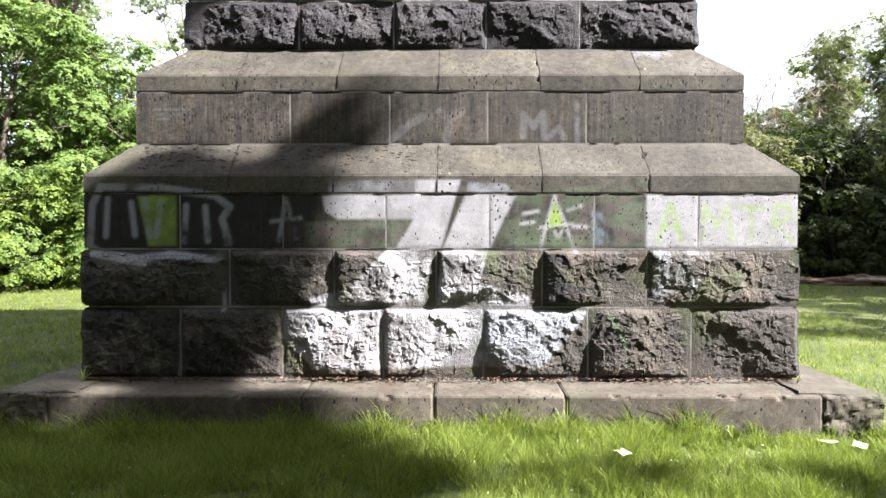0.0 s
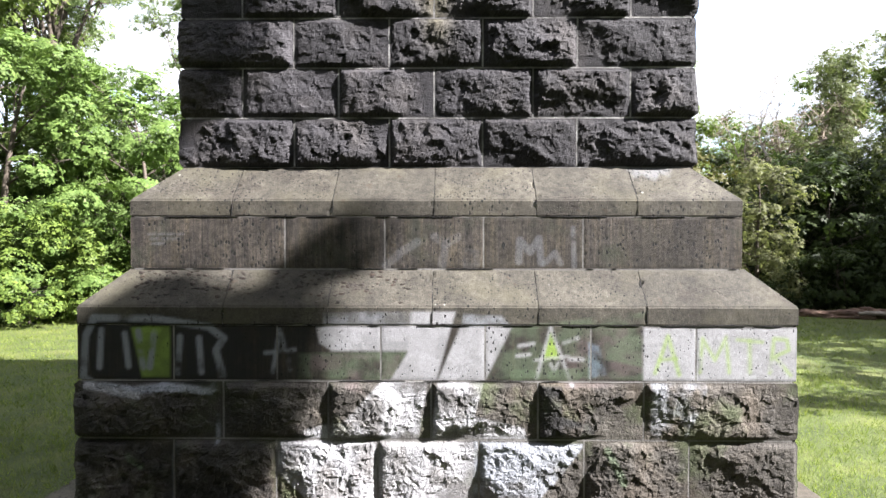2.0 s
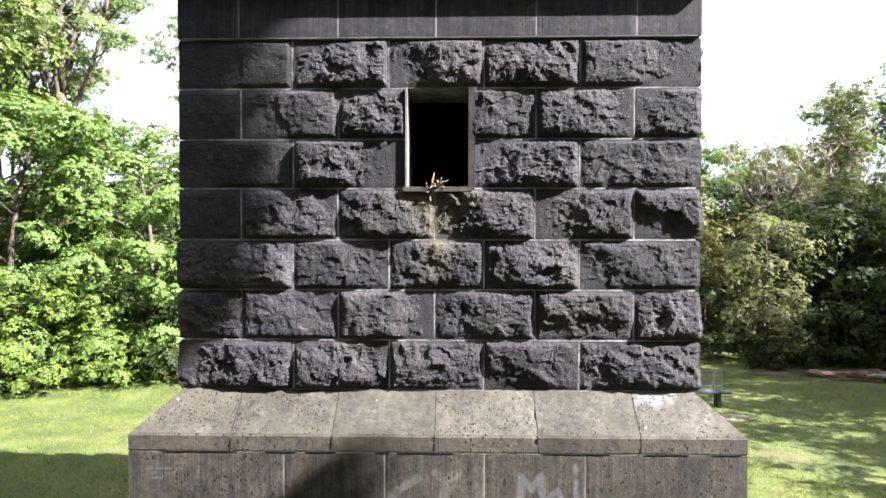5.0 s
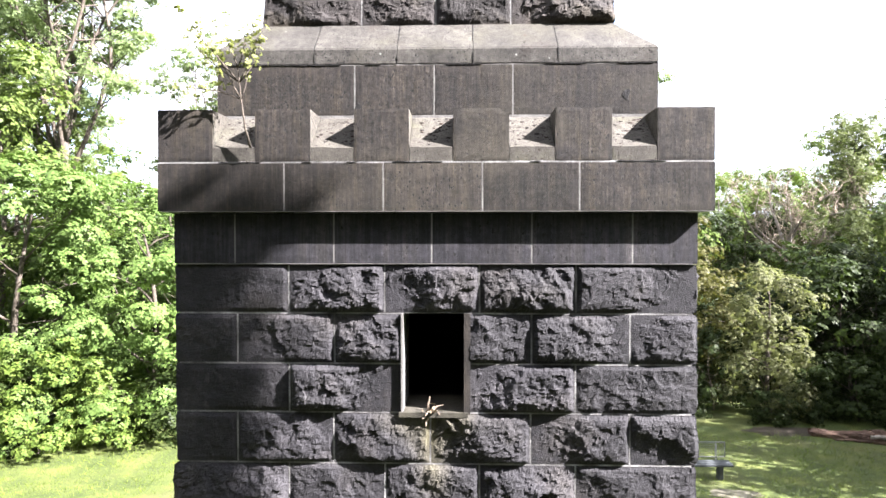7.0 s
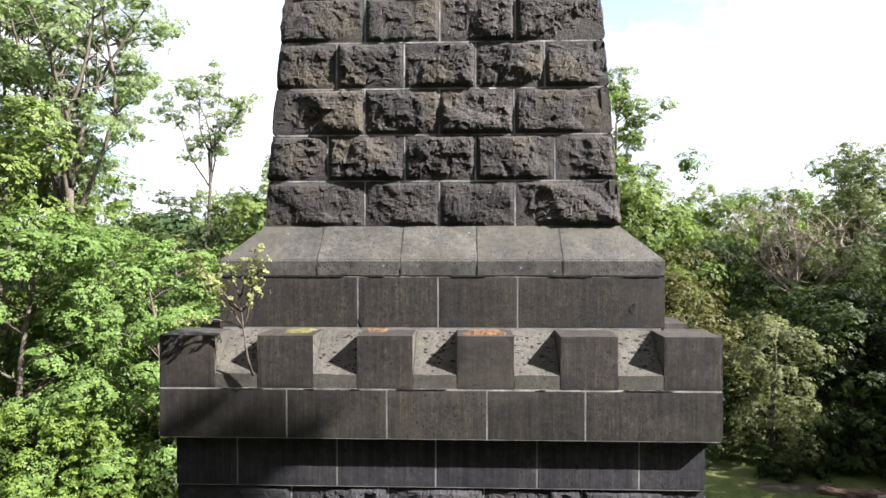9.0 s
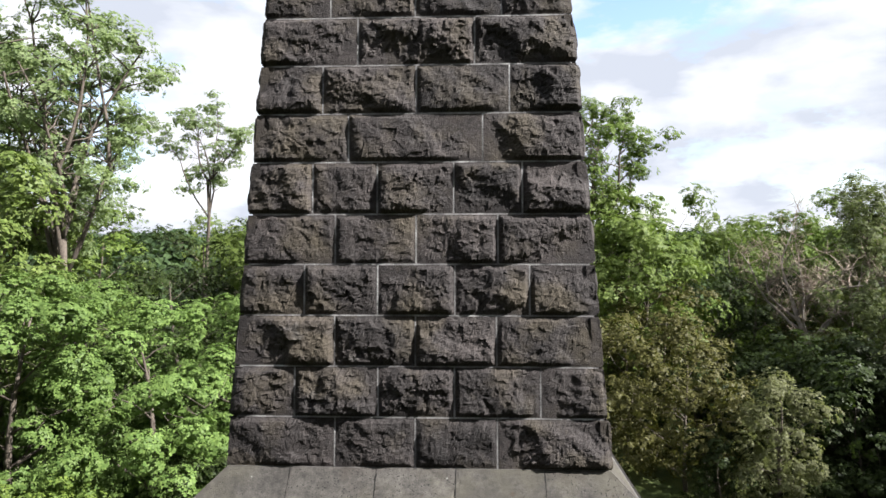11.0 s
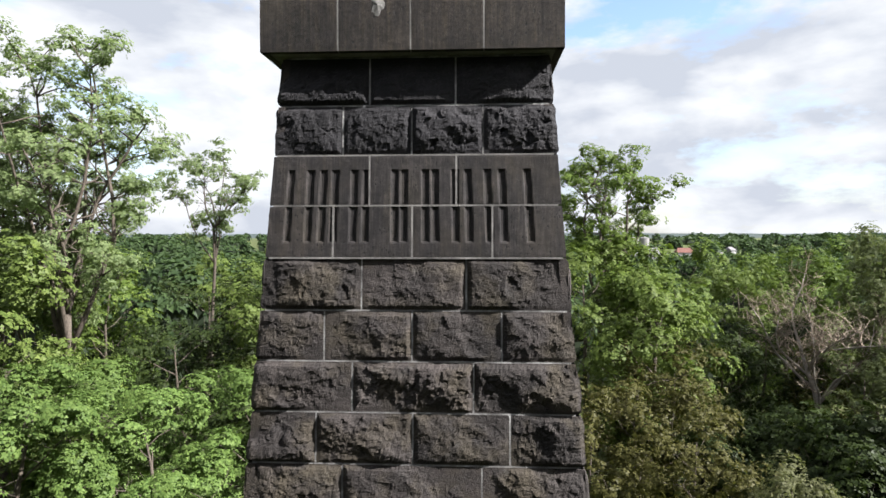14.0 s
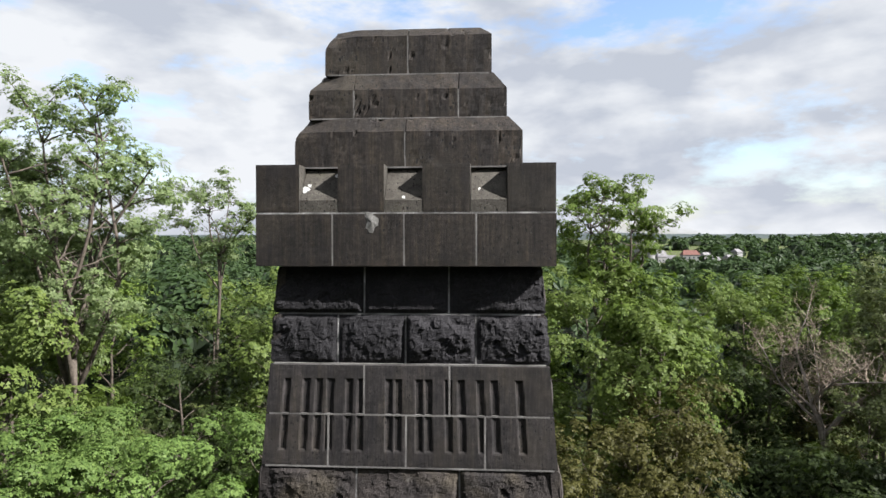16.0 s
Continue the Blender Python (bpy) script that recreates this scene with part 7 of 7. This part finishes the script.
def withered_sprig():
    rng = np.random.RandomState(15)
    root = np.array([-0.10, 5.72, 5.12])
    pieces = []
    for k in range(8):
        d = (rng.normal(0, 0.6), rng.uniform(-0.9, -0.1), rng.uniform(-0.5, 0.9))
        pieces.append(tube(crooked(rng, root, d, rng.uniform(0.10, 0.2), 4, 0.3, 0.0), [0.012, 0.011, 0.010, 0.007, 0.004], 5))
    ob = tagged(new("withered_plant"), "dried withered plant tuft on the sill of the dark opening", "plant")
    ob.location = tuple(root)
    inv = Matrix.Translation(tuple(-root))
    V, F = joined(*pieces)
    part("stalks", V, F, TWIG, ob).matrix_parent_inverse = inv
    V, F = foliage(rng, [(root + (0.0, -0.06, 0.04), 0.08), (root + (0.07, -0.05, 0.0), 0.06)], 45, 1.0, 0.045, 0.03, 0.3)
    part("dry_leaves", V, F.tolist(), surface("dry_leaf", ((0.3, (0.08, 0.055, 0.035)), (0.7, (0.24, 0.19, 0.13))), scale=30), ob).matrix_parent_inverse = inv


withered_sprig()


def litter(x, y, size, seed, label):
    rng = np.random.RandomState(seed)
    g = np.linspace(-1, 1, 7)
    U, W = np.meshgrid(g, g)
    Z = 0.05 + 0.35 * size * (fbm(U * 1.3 + seed, W * 1.3, seed, 3) + 0.3)
    c, s = math.cos(seed), math.sin(seed)
    V = np.stack([x + size * (c * U - s * W * 0.6), y + size * (s * U + c * W * 0.6), float(ground_height(np.array(x), np.array(y))) + np.maximum(Z, 0.035) + 0.045], -1).reshape(-1, 3)
    i = np.arange(49).reshape(7, 7)
    F = np.stack([i[:-1, :-1], i[:-1, 1:], i[1:, 1:], i[1:, :-1]], -1).reshape(-1, 4).tolist()
    tagged(part("paper_scrap", V, F, PAPER), label, "litter")


litter(2.62, 4.36, 0.06, 3, "crumpled whitish paper scrap lying in the grass")
litter(2.78, 4.28, 0.07, 4, "flattened pale yellow paper scrap lying in the grass")
litter(1.12, 4.05, 0.06, 5, "small torn white paper scrap lying in the grass")


def lichen(x0, x1, y0, y1, z, material, seed, label):
    us, vs = np.linspace(x0, x1, 18), np.linspace(y0, y1, 9)
    U, W = np.meshgrid(us, vs)
    edge = np.minimum(np.minimum(U - x0, x1 - U) / (x1 - x0), np.minimum(W - y0, y1 - W) / (y1 - y0))
    Z = z - 0.012 + 0.03 * smoothstep(0.02, 0.3, edge + 0.25 * fbm(U * 14, W * 14, seed, 3)) + 0.008 * fbm(U * 40, W * 40, seed, 2)
    V = np.stack([U, W, Z], -1).reshape(-1, 3)
    i = np.arange(18 * 9).reshape(9, 18)
    F = np.stack([i[:-1, :-1], i[:-1, 1:], i[1:, 1:], i[1:, :-1]], -1).reshape(-1, 4).tolist()
    part("lichen", V, F, material, parapet, label)


lichen(-1.42, -1.12, 5.68, 5.95, 7.733, MOSS_GREEN, 1, "yellow green moss cushion")
lichen(0.12, 0.56, 5.60, 5.94, 7.733, MOSS, 2, "orange lichen crust")
lichen(-0.74, -0.5, 5.75, 5.94, 7.733, MOSS, 3, "orange lichen crust")


def leaf_litter():
    """Dead leaves and crumbs blown against the foot of the wall."""
    rng = np.random.RandomState(91)
    n = 900
    x = rng.uniform(-2.9, 2.75, n)
    y = 5.06 - np.abs(rng.normal(0, 0.045, n))
    P = np.stack([x, y, 0.528 + 0.03 * (y - 4.7) + rng.uniform(0.002, 0.02, n)], -1)
    a = rng.uniform(0, 6.28, n)
    al = unit(np.stack([np.cos(a), np.sin(a), rng.normal(0, 0.25, n)], -1))
    sd = unit(np.cross(np.array([0, 0, 1.0]) + rng.normal(0, 0.3, (n, 3)), al))
    V, F = leaf_mesh(P, al, sd, rng.uniform(0.015, 0.05, n), rng.uniform(0.01, 0.025, n))
    tagged(part("leaf_litter", V, F.tolist(), DRY_LEAF), "dead brown leaves and crumbs along the wall's foot", "leaf litter", kind="stuff")


DRY_LEAF = surface("dead_leaf_litter", ((0.3, (0.03, 0.017, 0.011)), (0.7, (0.10, 0.06, 0.035))), scale=30, per="island", spread=0.5)
leaf_litter()


def weed(x, y, z, tall, blades, wide, seed, label):
    """A tuft of weed: arching pointed leaves from one root."""
    rng = np.random.RandomState(seed)
    ob = tagged(new("weed"), label, "plant")
    ob.location = (x, y, z)
    for _ in range(blades):
        a, h, out = rng.uniform(0, 6.28), tall * rng.uniform(0.6, 1.15), rng.uniform(0.25, 0.9)
        s = np.linspace(0, 1, 6)
        mid = np.stack([np.cos(a) * h * out * s ** 1.6, np.sin(a) * h * out * s ** 1.6, h * (s - 0.35 * out * s ** 2.5)], -1)
        side = np.array([-math.sin(a), math.cos(a), 0.0])
        w = wide * np.sin(np.pi * np.clip(s * 0.9 + 0.08, 0, 1)) * 0.5
        V = np.concatenate([mid - side * w[:, None], mid + side * w[:, None]])
        part("leaf", V, [[k, k + 6, k + 7, k + 1] for k in range(5)], BLADE, ob)


for spot in ((-2.90, 4.98, 0.525, 0.14, 12, 0.010, 1, "thin grass tuft rooted at the plinth corner"), (2.02, 4.47, 0.22, 0.15, 7, 0.045, 2, "broad-leaved weed in the lawn by the plinth"),
             (1.33, 4.50, 0.22, 0.12, 8, 0.035, 3, "broad-leaved weed in the lawn by the plinth"), (-0.12, 4.44, 0.22, 0.13, 9, 0.030, 4, "broad-leaved weed in the lawn by the plinth"),
             (0.86, 4.56, 0.22, 0.30, 26, 0.008, 5, "tall arching grass tuft against the plinth"), (-0.55, 4.56, 0.22, 0.24, 22, 0.008, 6, "tall arching grass tuft against the plinth"),
             (2.74, 4.98, 0.525, 0.10, 9, 0.010, 7, "thin grass tuft rooted at the plinth corner"), (-3.05, 4.55, 0.22, 0.22, 18, 0.008, 8, "tall arching grass tuft against the plinth")):
    weed(*spot)


def moss_crumbs(label, seed, n, spot, size=0.016):
    """Dark crumbs of dead moss and leaf mould. spot: a function from two random numbers to a place and the rise of the face there."""
    rng = np.random.RandomState(seed)
    V, F = [], []
    for _ in range(n):
        x, y, z, rise = spot(rng.rand(), rng.beta(1.6, 1.2))
        r = 0.005 + size * rng.rand() ** 3
        m, a0 = len(V), rng.uniform(0, 6.28)
        V.append((x, y - 0.1 * r, z + 0.45 * r))
        for lift, wide in ((0.35, 0.62), (-0.15, 1.0)):
            for k in range(6):
                a, q = a0 + 2 * math.pi * k / 6, r * wide * rng.uniform(0.6, 1.5)
                V.append((x + 1.3 * q * math.cos(a), y + q * math.sin(a) * 0.6, z + lift * r * rng.uniform(0.5, 1.3) + rise * 0.6 * q * math.sin(a)))
        for k in range(6):
            n1, n2 = m + 1 + k, m + 1 + (k + 1) % 6
            F += [[m, n1, n2], [n1, n1 + 6, n2 + 6, n2]]
    tagged(part("moss_crumbs", V, F, MOULD), label, "moss", kind="stuff")


MOULD = surface("dark_leaf_mould", ((0.3, (0.007, 0.005, 0.0035)), (0.7, (0.022, 0.015, 0.010))), scale=30, per="island", spread=0.5)
moss_crumbs("dark crumbs of dead moss scattered on the coping", 97, 640, lambda a, t: (-2.55 + 2.3 * a ** 1.25, 5.105 + 0.255 * t, 2.186 + 0.262 * t, 1.03), 0.021)
for gap in range(5):
    g0, g1 = MERLONS[2 * gap + 1], MERLONS[2 * gap + 2]
    moss_crumbs("brown crumbs and dead leaves caught on a battlement sill", 110 + gap, 60, lambda a, t: (g1 - 0.02 - (g1 - g0 - 0.04) * a ** 1.3, PY + 0.02 + 0.36 * t, 7.42 + 0.30 * t, 0.83))
